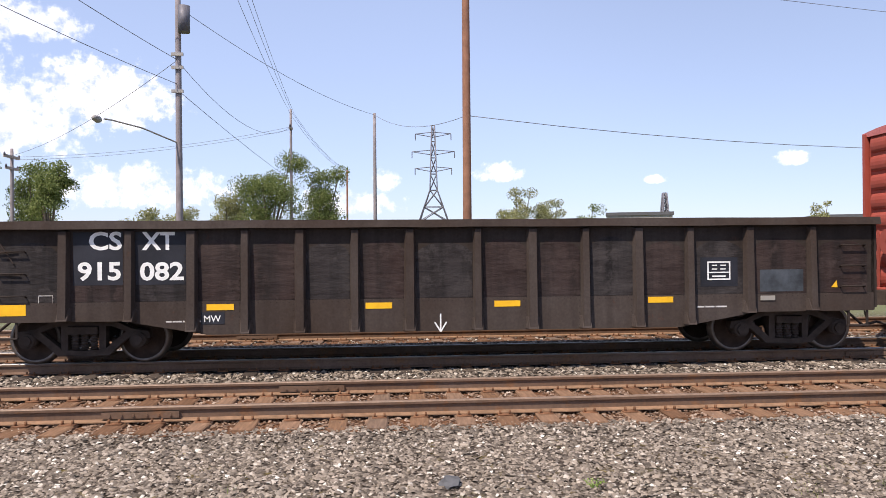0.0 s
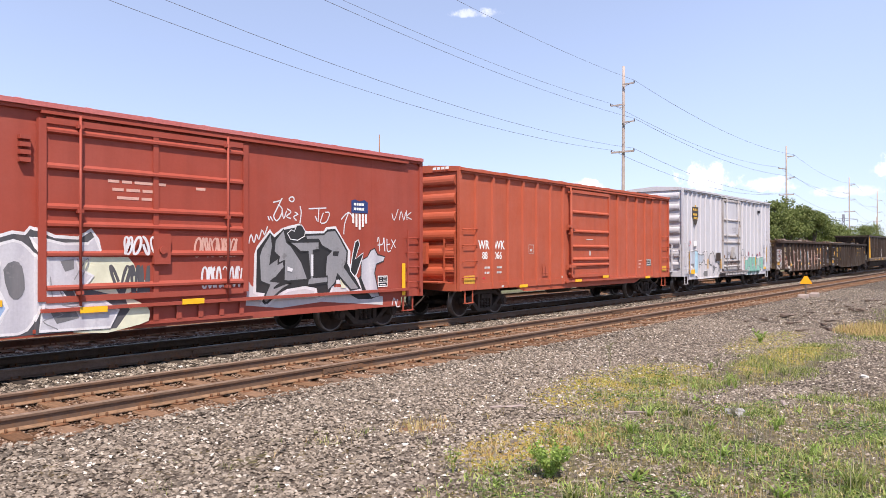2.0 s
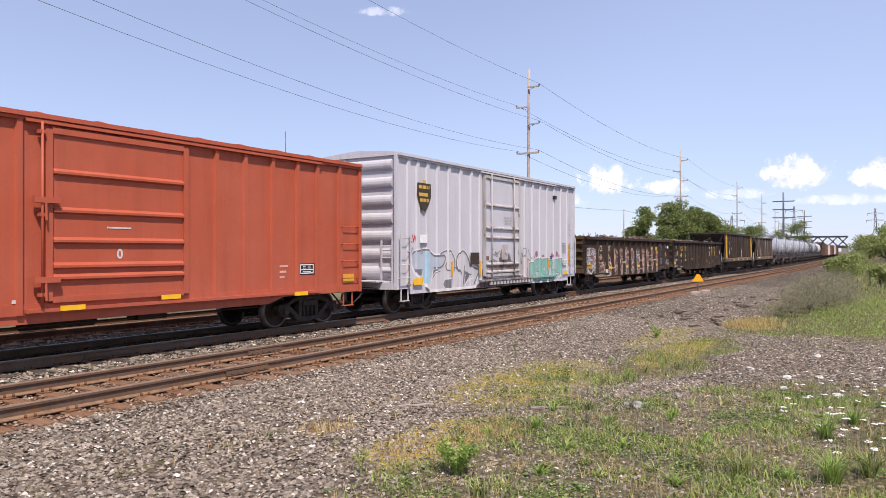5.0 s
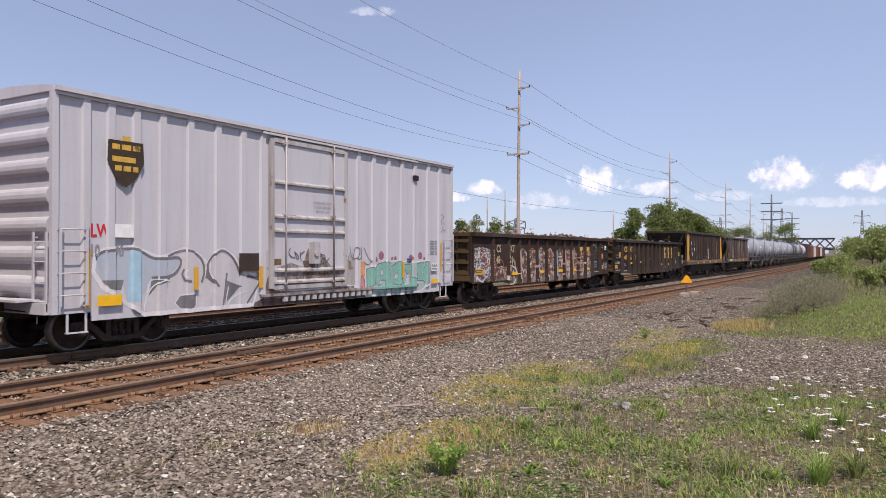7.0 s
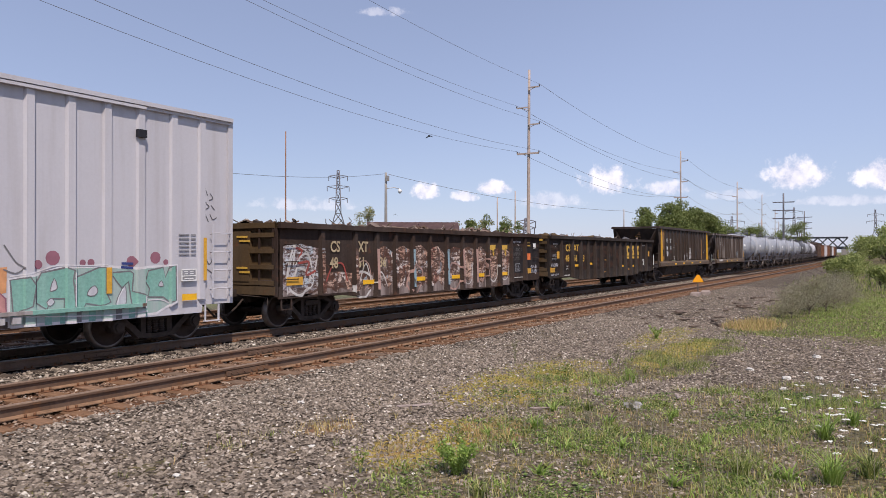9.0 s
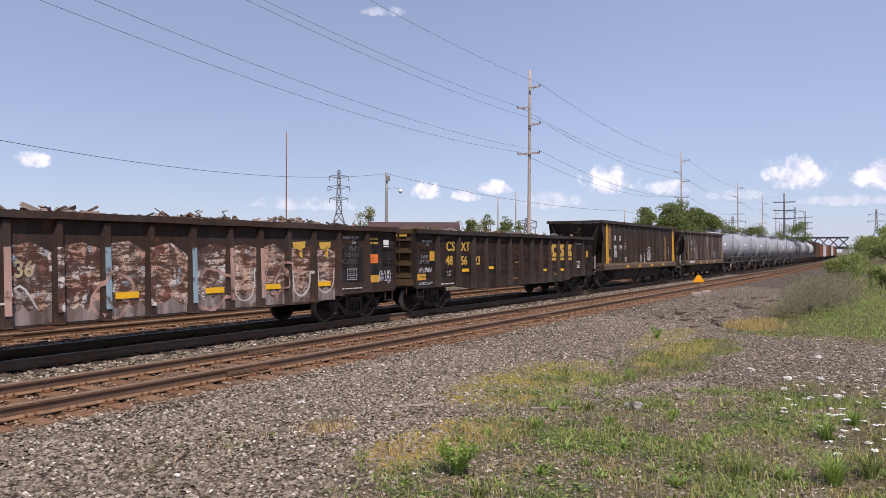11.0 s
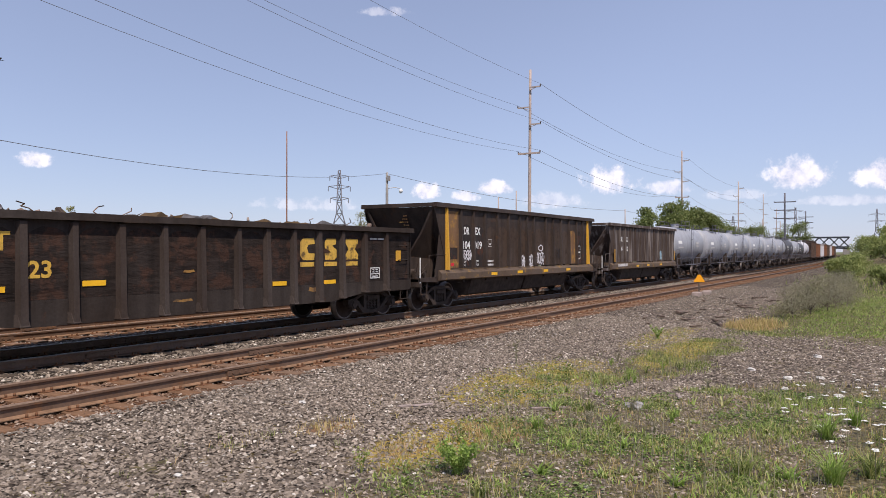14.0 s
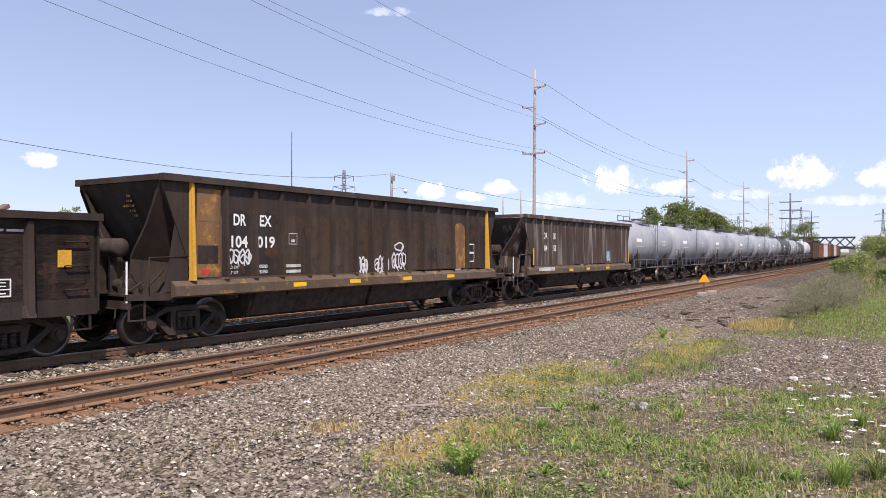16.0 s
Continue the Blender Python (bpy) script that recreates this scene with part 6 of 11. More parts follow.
    reflectors(ob, uc, ((16.23, 0.93), (18.1, 0.97)), SIDE - 0.145, 0.46, 0.1)
    # grey piece and tags right of the door
    painted_shape(ob, "overspray", at([(19.36, 0.81), (19.41, 1.32), (19.51, 1.19), (20.52, 1.08), (22.00, 1.09), (22.66, 0.96), (23.36, 0.80), (23.36, 0.60), (21.38, 0.78), (20.25, 0.71)]), SPRAY_HAZE, SIDE - 0.004, (), "thin grey overspray along the sill")
    halo = at([(19.54, 1.05), (19.57, 1.85), (19.63, 2.00), (19.96, 2.36), (20.06, 2.25), (20.28, 2.39), (20.46, 2.44), (20.74, 2.50), (20.91, 2.34), (21.44, 2.35), (21.52, 2.44), (21.81, 2.47), (21.97, 2.26), (22.27, 1.90), (22.26, 1.62), (22.72, 0.98), (22.59, 0.91), (22.29, 0.93), (21.93, 1.16), (21.78, 1.17), (21.68, 0.93), (21.50, 0.88), (21.29, 0.82), (21.14, 0.91), (21.17, 1.03), (20.91, 1.08), (20.44, 1.04), (20.20, 0.95), (19.88, 0.74), (19.71, 0.81), (19.76, 0.94)])
    piece_ob = painted_shape(ob, "sprayed_piece", halo, SPRAY_WHITE, SIDE - 0.006, (), "grey sprayed letters on a white ground")
    painted_shape(piece_ob, "shadow", at([(19.61, 1.07), (19.63, 1.92), (19.96, 2.29), (20.08, 2.19), (20.30, 2.35), (20.74, 2.43), (20.91, 2.28), (21.44, 2.29), (21.56, 2.39), (21.79, 2.41), (22.19, 1.90), (22.17, 1.62), (22.61, 1.02), (22.29, 0.99), (21.90, 1.26), (21.75, 1.24), (21.62, 0.98), (21.29, 0.89), (21.23, 1.09), (20.91, 1.15), (20.41, 1.10), (20.17, 1.01), (19.83, 0.80), (19.76, 0.87), (19.83, 1.04)]), SPRAY_BLACK, SIDE - 0.008)
    s_pts = [(19.97, 2.27), (20.03, 2.01), (20.00, 1.87), (19.95, 1.63), (20.16, 1.76), (20.16, 1.63), (20.30, 1.69), (20.33, 1.56), (20.12, 1.36), (19.96, 1.29), (20.22, 1.25), (20.05, 1.13), (20.38, 1.23), (20.52, 1.21), (20.28, 1.10), (19.87, 0.83), (19.79, 0.89), (19.85, 1.04), (19.95, 1.20), (19.71, 1.29), (19.68, 1.79), (19.74, 1.96)]
    d_pts = [(20.09, 2.14), (20.32, 2.36), (20.40, 2.10), (20.53, 2.01), (20.81, 1.67), (20.97, 1.29), (20.45, 1.26), (20.32, 1.29), (20.34, 1.72), (20.18, 1.65), (20.20, 1.78), (20.06, 1.89)]
    t_pts = [(20.44, 2.10), (21.29, 2.12), (21.30, 1.94), (21.13, 1.92), (21.13, 1.78), (21.14, 1.33), (21.55, 1.34), (21.55, 1.20), (20.98, 1.16), (20.98, 1.29), (21.04, 1.31), (20.98, 1.90), (20.77, 1.89), (20.66, 1.97)]
    k_pts = [(20.93, 2.26), (21.44, 2.28), (21.55, 2.36), (21.79, 2.38), (21.92, 2.23), (22.16, 1.90), (22.13, 1.65), (22.06, 1.55), (22.54, 1.04), (22.27, 1.01), (21.84, 1.39), (21.79, 1.19), (21.56, 1.03), (21.48, 1.42), (21.52, 1.79), (21.68, 1.90), (21.38, 2.02), (21.29, 2.16), (20.95, 2.15)]
    for k, pts in enumerate((d_pts, s_pts, k_pts, t_pts)):
        painted_shape(piece_ob, "sprayed_letter", at(pts), SPRAY_GREY, SIDE - 0.01 - 0.003 * k, (), "", SPRAY_BLACK, 0.045)
    painted_shape(piece_ob, "letter_hole", at([(20.41, 1.58), (20.56, 1.53), (20.53, 1.46), (20.41, 1.49)]), SPRAY_WHITE, SIDE - 0.0225)
    painted_shape(piece_ob, "letter_hole", at([(21.07, 1.83), (21.13, 1.83), (21.13, 1.36), (21.07, 1.36)]), SPRAY_WHITE, SIDE - 0.0225)
    painted_shape(piece_ob, "letter_hole", at([(21.72, 1.90), (21.90, 1.90), (21.87, 1.79), (21.71, 1.80)]), SPRAY_BLACK, SIDE - 0.0205)
    painted_shape(piece_ob, "letter_hole", at([(21.93, 1.28), (22.13, 1.06), (21.97, 1.06)]), SPRAY_CREAM, SIDE - 0.0205)
    painted_shape(piece_ob, "crown", at([(20.41, 2.28), (20.52, 2.36), (20.60, 2.33), (20.66, 2.46), (20.80, 2.47), (20.90, 2.34), (20.88, 2.23), (20.69, 2.14), (20.49, 2.16)]), SPRAY_BLACK, SIDE - 0.0225, (), "", SPRAY_WHITE, 0.02)
    painted_shape(piece_ob, "sprayed_letter", at([(22.42, 2.12), (22.52, 2.17), (22.57, 2.07), (22.42, 1.72), (22.69, 1.87), (22.66, 1.77), (22.47, 1.37), (22.39, 1.32), (22.26, 1.45), (22.34, 1.85)]), SPRAY_BLACK, SIDE - 0.0105, (), "", SPRAY_WHITE, 0.03)
    painted_shape(piece_ob, "shadow", at([(22.52, 1.27), (22.69, 1.39), (23.00, 0.76), (22.52, 0.78), (22.26, 0.90), (22.66, 0.96)]), SPRAY_BLACK, SIDE - 0.0075)
    painted_shape(piece_ob, "sprayed_letter", at([(22.62, 1.69), (22.83, 1.77), (22.93, 1.92), (23.07, 1.97), (23.18, 1.82), (23.43, 1.77), (23.38, 1.66), (23.13, 1.59), (23.07, 1.38), (23.23, 0.82), (22.97, 0.79), (22.76, 0.98), (22.61, 1.26)]), SPRAY_PALE, SIDE - 0.0095, (), "", SPRAY_BLACK, 0.03)
    tag = ([(20.04, 2.92), (20.24, 2.97), (20.28, 3.02), (20.13, 2.77), (20.06, 2.63), (20.14, 2.54), (20.25, 2.66), (20.28, 2.80), (20.17, 2.88)], [(20.46, 3.01), (20.52, 3.06), (20.59, 3.05), (20.60, 2.99), (20.53, 2.96), (20.46, 3.00)], [(20.28, 2.77), (20.32, 2.59), (20.40, 2.76)], [(20.42, 2.80), (20.52, 2.74), (20.40, 2.64), (20.52, 2.60)], [(20.62, 2.74), (20.71, 2.70), (20.59, 2.64), (20.67, 2.56)], [(20.77, 2.88), (20.80, 2.73), (20.76, 2.50)], [(21.01, 2.83), (21.53, 2.87)], [(21.31, 2.85), (21.28, 2.55)], [(21.44, 2.76), (21.35, 2.54), (21.53, 2.56), (21.62, 2.76), (21.49, 2.77)], [(22.21, 2.79), (22.09, 2.53), (22.06, 2.29)], [(21.98, 2.63), (22.21, 2.80), (22.37, 2.67)], [(19.91, 2.63), (19.95, 2.54)], [(19.97, 2.63), (20.03, 2.54)], [(21.20, 2.68), (21.25, 2.58)])
    tag += ([(19.43, 2.05), (19.49, 2.24), (19.56, 2.07), (19.62, 2.25), (19.68, 2.14), (19.76, 2.34), (19.82, 2.24), (19.90, 2.42)], [(23.16, 2.13), (23.22, 2.24), (23.25, 1.90)], [(23.18, 2.05), (23.36, 2.08), (23.40, 2.24), (23.43, 1.90)], [(23.51, 2.21), (23.52, 1.91), (23.65, 1.92)], [(23.51, 2.06), (23.62, 2.08)], [(23.67, 2.19), (23.82, 1.98)], [(23.82, 2.19), (23.65, 1.95)], [(23.69, 2.83), (23.77, 2.67), (23.92, 2.95)], [(23.96, 2.68), (24.03, 2.90), (24.13, 2.68), (24.19, 2.88)], [(24.23, 2.93), (24.25, 2.69)], [(24.41, 2.89), (24.25, 2.78), (24.43, 2.71)], [(23.69, 0.57), (23.76, 0.75), (23.84, 0.56)], [(23.88, 0.72), (23.86, 0.53), (23.99, 0.54)])
    bm = bmesh.new()
    for pts in tag:
        ribbon(bm, smooth_line(at(pts), False, 3), 0.028, SIDE - 0.006)
    part("spray_line", bm, SPRAY_WHITE, ob, "white sprayed tag lines")
    scribble(ob, 16.75 - uc, 1.85, 0.8, 0.3, SPRAY_WHITE, SIDE - 0.13, 12, 5, 0.045)
    scribble(ob, 18.15 - uc, 1.8, 0.95, 0.35, LETTER_PALE, SIDE - 0.066, 13, 6, 0.04)
    scribble(ob, 18.3 - uc, 1.2, 0.9, 0.4, SPRAY_WHITE, SIDE - 0.066, 14, 6, 0.035)
    scribble(ob, 16.55 - uc, 1.15, 0.7, 0.5, SPRAY_DARK, SIDE - 0.07, 15, 4, 0.045)
    scribble(ob, 10.95 - uc, 1.34, 1.0, 0.2, SPRAY_DARK, SIDE - 0.02, 16, 8, 0.03)
    scribble(ob, 10.45 - uc, 0.78, 0.9, 0.28, SPRAY_WHITE, SIDE - 0.04, 17, 7, 0.04)
    scribble(ob, 11.05 - uc, 3.1, 0.22, 0.16, LETTER_PALE, y, 18, 2, 0.018)
    # shield emblem, small print
    bm = bmesh.new()
    sheet(bm, [(a - uc, b) for a, b in ((22.3, 3.08), (22.42, 3.11), (22.57, 3.07), (22.72, 3.11), (22.84, 3.06), (22.84, 2.8), (22.3, 2.8))], SIDE - 0.012)
    em = part("shield_emblem", bm, plain("dark blue enamel", (0.03, 0.05, 0.16), 0.5, vary=0.1), ob, "blue shield emblem with white stripes")
    for k in range(5):
        drop = 0.06 * abs(k - 2) ** 1.3
        panel(em, "stripe", 22.33 - uc + 0.105 * k, 22.39 - uc + 0.105 * k, 2.41 + drop, 2.78, LETTER, SIDE - 0.012)
    for z in (2.97, 2.86):
        bars(em, 22.38 - uc, z, (0.07, 0.06, 0.08, 0.06), 0.06, LETTER, SIDE - 0.017, 0.02)
    for k, ws in enumerate(((0.2, 0.18, 0.6), (0.2, 0.25, 0.3), (0.4, 0.2))):
        bars(ob, 16.5 - uc + 0.08 * k, 3.08 - 0.14 * k, ws, 0.05, LETTER_PALE, SIDE - 0.066)
    bars(ob, 18.2 - uc, 3.05, (0.2,), 0.05, LETTER_PALE, SIDE - 0.066)
    panel(ob, "paint_patch", 23.18 - uc, 23.52 - uc, 1.04, 1.31, STENCIL_BLACK, SIDE - 0.009)
    boxed_stencil(ob, 23.18 - uc, 1.04, 0.34, 0.27, SIDE - 0.013)
    for way in (-1, 1):
        ladder(ob, way * (L - 0.32), 0.95, 2.42, SIDE - 0.02, RED, 4, 0.46, True, 0.08)
    bm = bmesh.new()
    quad_box(bm, -L - 0.1, -L - 0.09, -0.25, 0.25, 1.45, 1.8)
    s = part("sign", bm, LETTER, ob, "white warning sign on the end")
    for k, body in enumerate(("DO NOT", "HUMP")):
        t = new("lettering", letter_mesh(body, 0.09, 0.003, 0.85, SIGN_RED))
        t.parent = s
        t.matrix_basis = pose(-L - 0.105, 0.21, 1.65 - 0.15 * k, 90, 0, -90)
    bm = bmesh.new()
    for k, w in enumerate((0.12, 0.1, 0.2)):
        quad_box(bm, -L - 0.07, -L - 0.055, -0.3 - 0.22 * k - w, -0.3 - 0.22 * k, eave - 0.16, eave - 0.06)
    part("lettering_bar", bm, LETTER, ob)


def orange_boxcar():
    posts = (27.19, 28.02, 28.83, 29.65, 30.46, 31.31, 32.12, 36.28, 37.1, 37.95, 38.78, 39.5, 40.35)
    ob, L, uc, eave = boxcar(26.43, 41.2, 4.36, "orange-red ribbed boxcar with white lettering, rolling on the track", ORANGE, ORANGE, 0.8, 0.66, 1.65, 0.17, posts, 0.07, "ribs", end_count=6)
    y = SIDE - 0.006
    plug_door(ob, 32.6 - uc, 35.45 - uc, 1.05, 3.95, ORANGE, (1.42, 1.62, 2.06, 2.58, 3.24), (32.45 - uc,), "orange-red sliding door with ribs", False, (32.2 - uc, 39.6 - uc))
    bm = bmesh.new()
    for z in (1.35, 2.7):
        quad_box(bm, 32.3 - uc, 32.75 - uc, SIDE - 0.2, SIDE - 0.1, z, z + 0.1)
        rod(bm, (32.5 - uc, SIDE - 0.2, z - 0.3), (32.5 - uc, SIDE - 0.18, z + 0.1), 0.02, 6)
    part("door_latch", bm, ORANGE, ob)
    for body, u, z, cap in (("WR", 27.32, 1.97, 0.25), ("WK", 28.1, 1.97, 0.25), ("88", 27.5, 1.68, 0.21), ("066", 28.1, 1.68, 0.21)):
        lettering(ob, body, u - uc, z, cap, LETTER, y, 0.92)
    for u, z, ws in ((27.62, 1.4, (0.1, 0.12)), (28.24, 1.4, (0.26,)), (27.62, 1.25, (0.06, 0.14)), (28.24, 1.25, (0.24,)), (28.45, 0.83, (0.12,)), (32.0, 1.02, (0.07, 0.07))):
        bars(ob, u - uc, z, ws, 0.06, LETTER_WORN, SIDE - 0.04 if z < 1.1 else y, 0.04)
    panel(ob, "paint_patch", 27.52 - uc, 27.64 - uc, 1.1, 1.15, SIGN_RED, y)
    bm = bmesh.new()
    ribbon(bm, [(30.0 - uc, 1.84), (30.28 - uc, 1.84), (30.28 - uc, 2.1), (30.0 - uc, 2.1)], 0.02, y, True)
    quad_box(bm, 30.07 - uc, 30.2 - uc, y, y + 0.003, 1.9, 1.97)
    part("boxed_stencil", bm, LETTER_WORN, ob)
    panel(ob, "paint_patch", 38.86 - uc, 39.42 - uc, 1.3, 1.58, STENCIL_BLACK, y)
    boxed_stencil(ob, 38.9 - uc, 1.33, 0.48, 0.23, y - 0.004)
    panel(ob, "reflector", 26.6 - uc, 27.1 - uc, 0.99, 1.22, YELLOW, SIDE - 0.04, "faded yellow plate")
    panel(ob, "reflector", 40.5 - uc, 40.95 - uc, 1.05, 1.28, YELLOW, SIDE - 0.04, "faded yellow plate")
    reflectors(ob, uc, ((29.5, 0.84), (33.0, 0.9), (35.05, 0.98), (38.8, 0.86)), SIDE - 0.15, 0.46, 0.09)
    lettering(ob, "0", 33.9 - uc, 1.75, 0.18, LETTER_WORN, SIDE - 0.068)
    bars(ob, 33.7 - uc, 2.3, (0.5,), 0.03, LETTER_WORN, SIDE - 0.068)
    for k in range(3):
        bars(ob, 38.2 - uc, 1.5 - 0.13 * k, (0.28 - 0.06 * k,), 0.05, LETTER_PALE, y)
    bm = bmesh.new()
    for x in (30.75, 30.95):
        rod(bm, (x - uc, SIDE - 0.07, 1.2), (x - uc, SIDE - 0.07, 1.5), 0.015, 6)
    rod(bm, (30.75 - uc, SIDE - 0.07, 1.2), (31.1 - uc, SIDE - 0.07, 1.2), 0.015, 6)
    part("bracket", bm, ORANGE, ob)
    for way in (-1, 1):
        ladder(ob, way * (L - 0.42), 0.95, 2.75, SIDE - 0.02, ORANGE, 4, 0.62, False, 0.08)
    bm = bmesh.new()
    quad_box(bm, -L - 0.14, -L - 0.02, -0.35, 0.35, 1.55, 2.15)
    part("brake_housing", bm, ORANGE, ob)
    bm = bmesh.new()
    for k in range(4):
        quad_box(bm, -L - 0.075, -L - 0.06, -1.2 + 0.17 * k, -1.08 + 0.17 * k, eave + 0.0, eave + 0.07)
    part("lettering_bar", bm, LETTER, ob)


def white_boxcar():
    posts = (43.55, 44.05, 44.6, 45.2, 45.89, 46.63, 47.36, 47.97, 51.6, 52.3, 53.03, 53.73, 54.44, 55.2, 55.9)
    ob, L, uc, eave = boxcar(42.95, 56.65, 4.88, "dirty white ribbed boxcar with sprayed colours low down, rolling", WHITE, WHITE, 0.76, 0.6, 1.6, 0.15, posts, 0.06, "ribs", end_count=7, skirt=0.6, sill=(48.0 - 49.8, 51.4 - 49.8), post_w=0.16, post_foot=0.88)
    y = SIDE - 0.006
    plug_door(ob, 48.22 - uc, 50.98 - uc, 1.02, 4.5, WHITE, (1.13, 1.41, 2.35, 2.69, 3.5), (48.63 - uc, 50.42 - uc), "white plug door with lock rods and rust streaks", True, (47.9 - uc, 54.5 - uc), WHITE_DIRTY)
    # low spray laid over sheets and posts
    ribs = [(u - uc - 0.067, u - uc + 0.067, 0.062) for u in posts]

    def at(pts):
        return [(a - uc, b) for a, b in pts]
    body = at([(43.7, 1.5), (43.75, 1.8), (43.95, 1.9), (44.5, 1.95), (44.75, 1.87), (45.1, 1.75), (45.35, 1.79), (45.75, 1.92), (46.1, 1.8), (46.36, 1.62), (46.6, 1.88), (46.81, 1.91), (47.1, 1.75), (47.35, 1.45), (47.9, 1.3), (47.7, 0.66), (44.8, 0.64), (44.4, 0.88), (43.9, 1.2)])
    piece_ob = painted_shape(ob, "sprayed_piece", body, SPRAY_HAZE, SIDE - 0.004, ribs, "pale grey and blue bubble piece with dark outlines", SPRAY_WHITE, 0.09)
    painted_shape(piece_ob, "sprayed_letter", at([(43.75, 1.76), (43.95, 1.86), (44.5, 1.91), (44.75, 1.84), (45.1, 1.72), (45.6, 1.72), (45.63, 1.6), (45.37, 1.4), (44.95, 1.36), (44.8, 1.05), (44.42, 0.9), (44.3, 1.28), (43.88, 1.32)]), SPRAY_SKYHAZE, SIDE - 0.0055, ribs)
    painted_shape(piece_ob, "sprayed_letter", at([(44.47, 1.91), (44.74, 1.84), (44.74, 0.9), (44.42, 0.9)]), SPRAY_SKY, SIDE - 0.007, ribs)
    painted_shape(piece_ob, "sprayed_letter", at([(43.88, 1.33), (44.34, 1.33), (44.28, 1.13), (44.02, 1.17)]), SPRAY_SHADE, SIDE - 0.007, ribs)
    painted_shape(piece_ob, "sprayed_letter", at([(45.91, 0.99), (46.06, 0.98), (46.06, 0.72), (45.9, 0.67), (45.65, 0.69), (45.52, 0.82), (45.65, 0.97)]), SPRAY_SHADE, SIDE - 0.007, ribs, "", SPRAY_WHITE, 0.03)
    painted_shape(piece_ob, "sprayed_letter", at([(46.36, 1.6), (46.45, 1.4), (46.64, 1.12), (46.5, 1.2), (46.3, 1.32)]), SPRAY_SHADE, SIDE - 0.007, ribs)
    painted_shape(piece_ob, "sprayed_letter", at([(44.96, 1.32), (45.4, 1.34), (45.37, 1.27), (45.1, 1.2), (44.9, 1.0)]), SPRAY_SHADE, SIDE - 0.007, ribs)
    painted_shape(piece_ob, "sprayed_letter", at([(46.85, 1.25), (47.3, 1.1), (47.0, 0.85), (46.85, 0.72)]), SPRAY_SHADE, SIDE - 0.007, ribs)
    for nm, m, w, yy, lines in (
            ("dark sprayed outlines", SPRAY_SHADE, 0.05, SIDE - 0.009, ([(43.75, 1.77), (43.95, 1.87), (44.5, 1.92), (44.75, 1.85), (45.0, 1.74), (45.31, 1.73), (45.6, 1.74), (45.66, 1.62), (45.52, 1.43), (45.3, 1.36), (44.95, 1.35)],
                                                                       [(45.35, 1.77), (45.55, 1.85), (45.8, 1.89), (46.0, 1.84), (46.2, 1.7), (46.27, 1.45), (46.2, 1.22)],
                                                                       [(46.64, 1.11), (46.45, 1.35), (46.37, 1.6), (46.6, 1.85), (46.82, 1.88), (47.05, 1.75), (47.2, 1.55), (47.28, 1.36)], [(47.25, 1.37), (47.6, 1.3), (47.9, 1.22)], [(46.9, 1.4), (46.85, 1.0), (46.8, 0.7)], [(45.75, 1.5), (45.7, 1.4), (45.78, 1.27), (45.9, 1.25)], [(47.5, 0.7), (47.8, 1.05), (47.95, 1.25)])),
            ("white sprayed highlights", SPRAY_WHITE, 0.03, SIDE - 0.011, ([(44.79, 0.7), (44.83, 0.95), (44.97, 1.16), (45.21, 1.28), (45.4, 1.28)], [(44.86, 1.05), (44.95, 1.3), (45.3, 1.31)], [(46.28, 1.55), (46.31, 1.45), (46.27, 1.3)], [(46.45, 1.65), (46.42, 1.45), (46.52, 1.28)], [(46.9, 0.68), (47.05, 0.84), (47.3, 0.95), (47.45, 0.97)], [(46.95, 1.1), (46.9, 0.9), (46.87, 0.75)], [(45.8, 1.48), (45.77, 1.38), (45.83, 1.3)]))):
        bm = bmesh.new()
        for pts in lines:
            ribbon(bm, smooth_line(at(pts), False, 6), w, yy)
        part("spray_line", drape(bm, ribs), m, piece_ob, nm)
    painted_shape(ob, "rust_stain", at([(48.42, 1.12), (51.03, 1.12), (51.03, 1.42), (50.4, 1.5), (49.9, 1.9), (49.5, 1.95), (49.3, 1.5), (48.9, 1.6), (48.42, 1.5)]), DOOR_RUST, SIDE - 0.064)
    for u0, u1 in ((48.0, 51.4),):
        painted_shape(ob, "grime_band", at([(u0, 0.775), (u1, 0.775), (u1, 0.95), (u0 + 1.1, 0.9), (u0, 0.955)]), DOOR_RUST, SIDE - 0.039)
    grime = painted("rusty brake-dust grime", (0.14, 0.1, 0.085), (0.06, 0.045, 0.038), 0.42, 0.66, 0.8, (0.3, 0.27, 0.26), 0.6, 0.8, 0.05, mottle=0.4)
    painted_shape(ob, "grime_band", at([(47.6, 0.605), (52.0, 0.605), (52.0, 0.72), (47.95, 0.77), (47.75, 0.7)]), grime, SIDE - 0.004, (), "dark brake-dust grime")
    # rust run-off and old spray haze round the door's lower half
    for k, (a, b, c, d) in enumerate(((47.95, 48.3, 1.0, 1.75), (51.15, 51.5, 1.0, 1.7))):
        painted_shape(ob, "rust_stain", at([(a, c), (b, c - 0.02), (b - 0.02, d), (a + 0.1, d + 0.15), (a - 0.02, d - 0.2)]), WHITE_DIRTY, SIDE - 0.003, (), "", None, 0, 2)
    panel(ob, "reflector", 45.94 - uc, 46.06 - uc, 1.07, 1.54, YELLOW, SIDE - 0.085, "upright yellow plate")
    panel(ob, "reflector", 47.8 - uc, 47.94 - uc, 1.04, 1.53, YELLOW, SIDE - 0.09, "upright yellow plate")
    panel(ob, "reflector", 43.5 - uc, 43.6 - uc, 0.85, 1.9, YELLOW, SIDE - 0.092)
    panel(ob, "reflector", 53.68 - uc, 53.79 - uc, 1.1, 1.58, YELLOW, SIDE - 0.09)
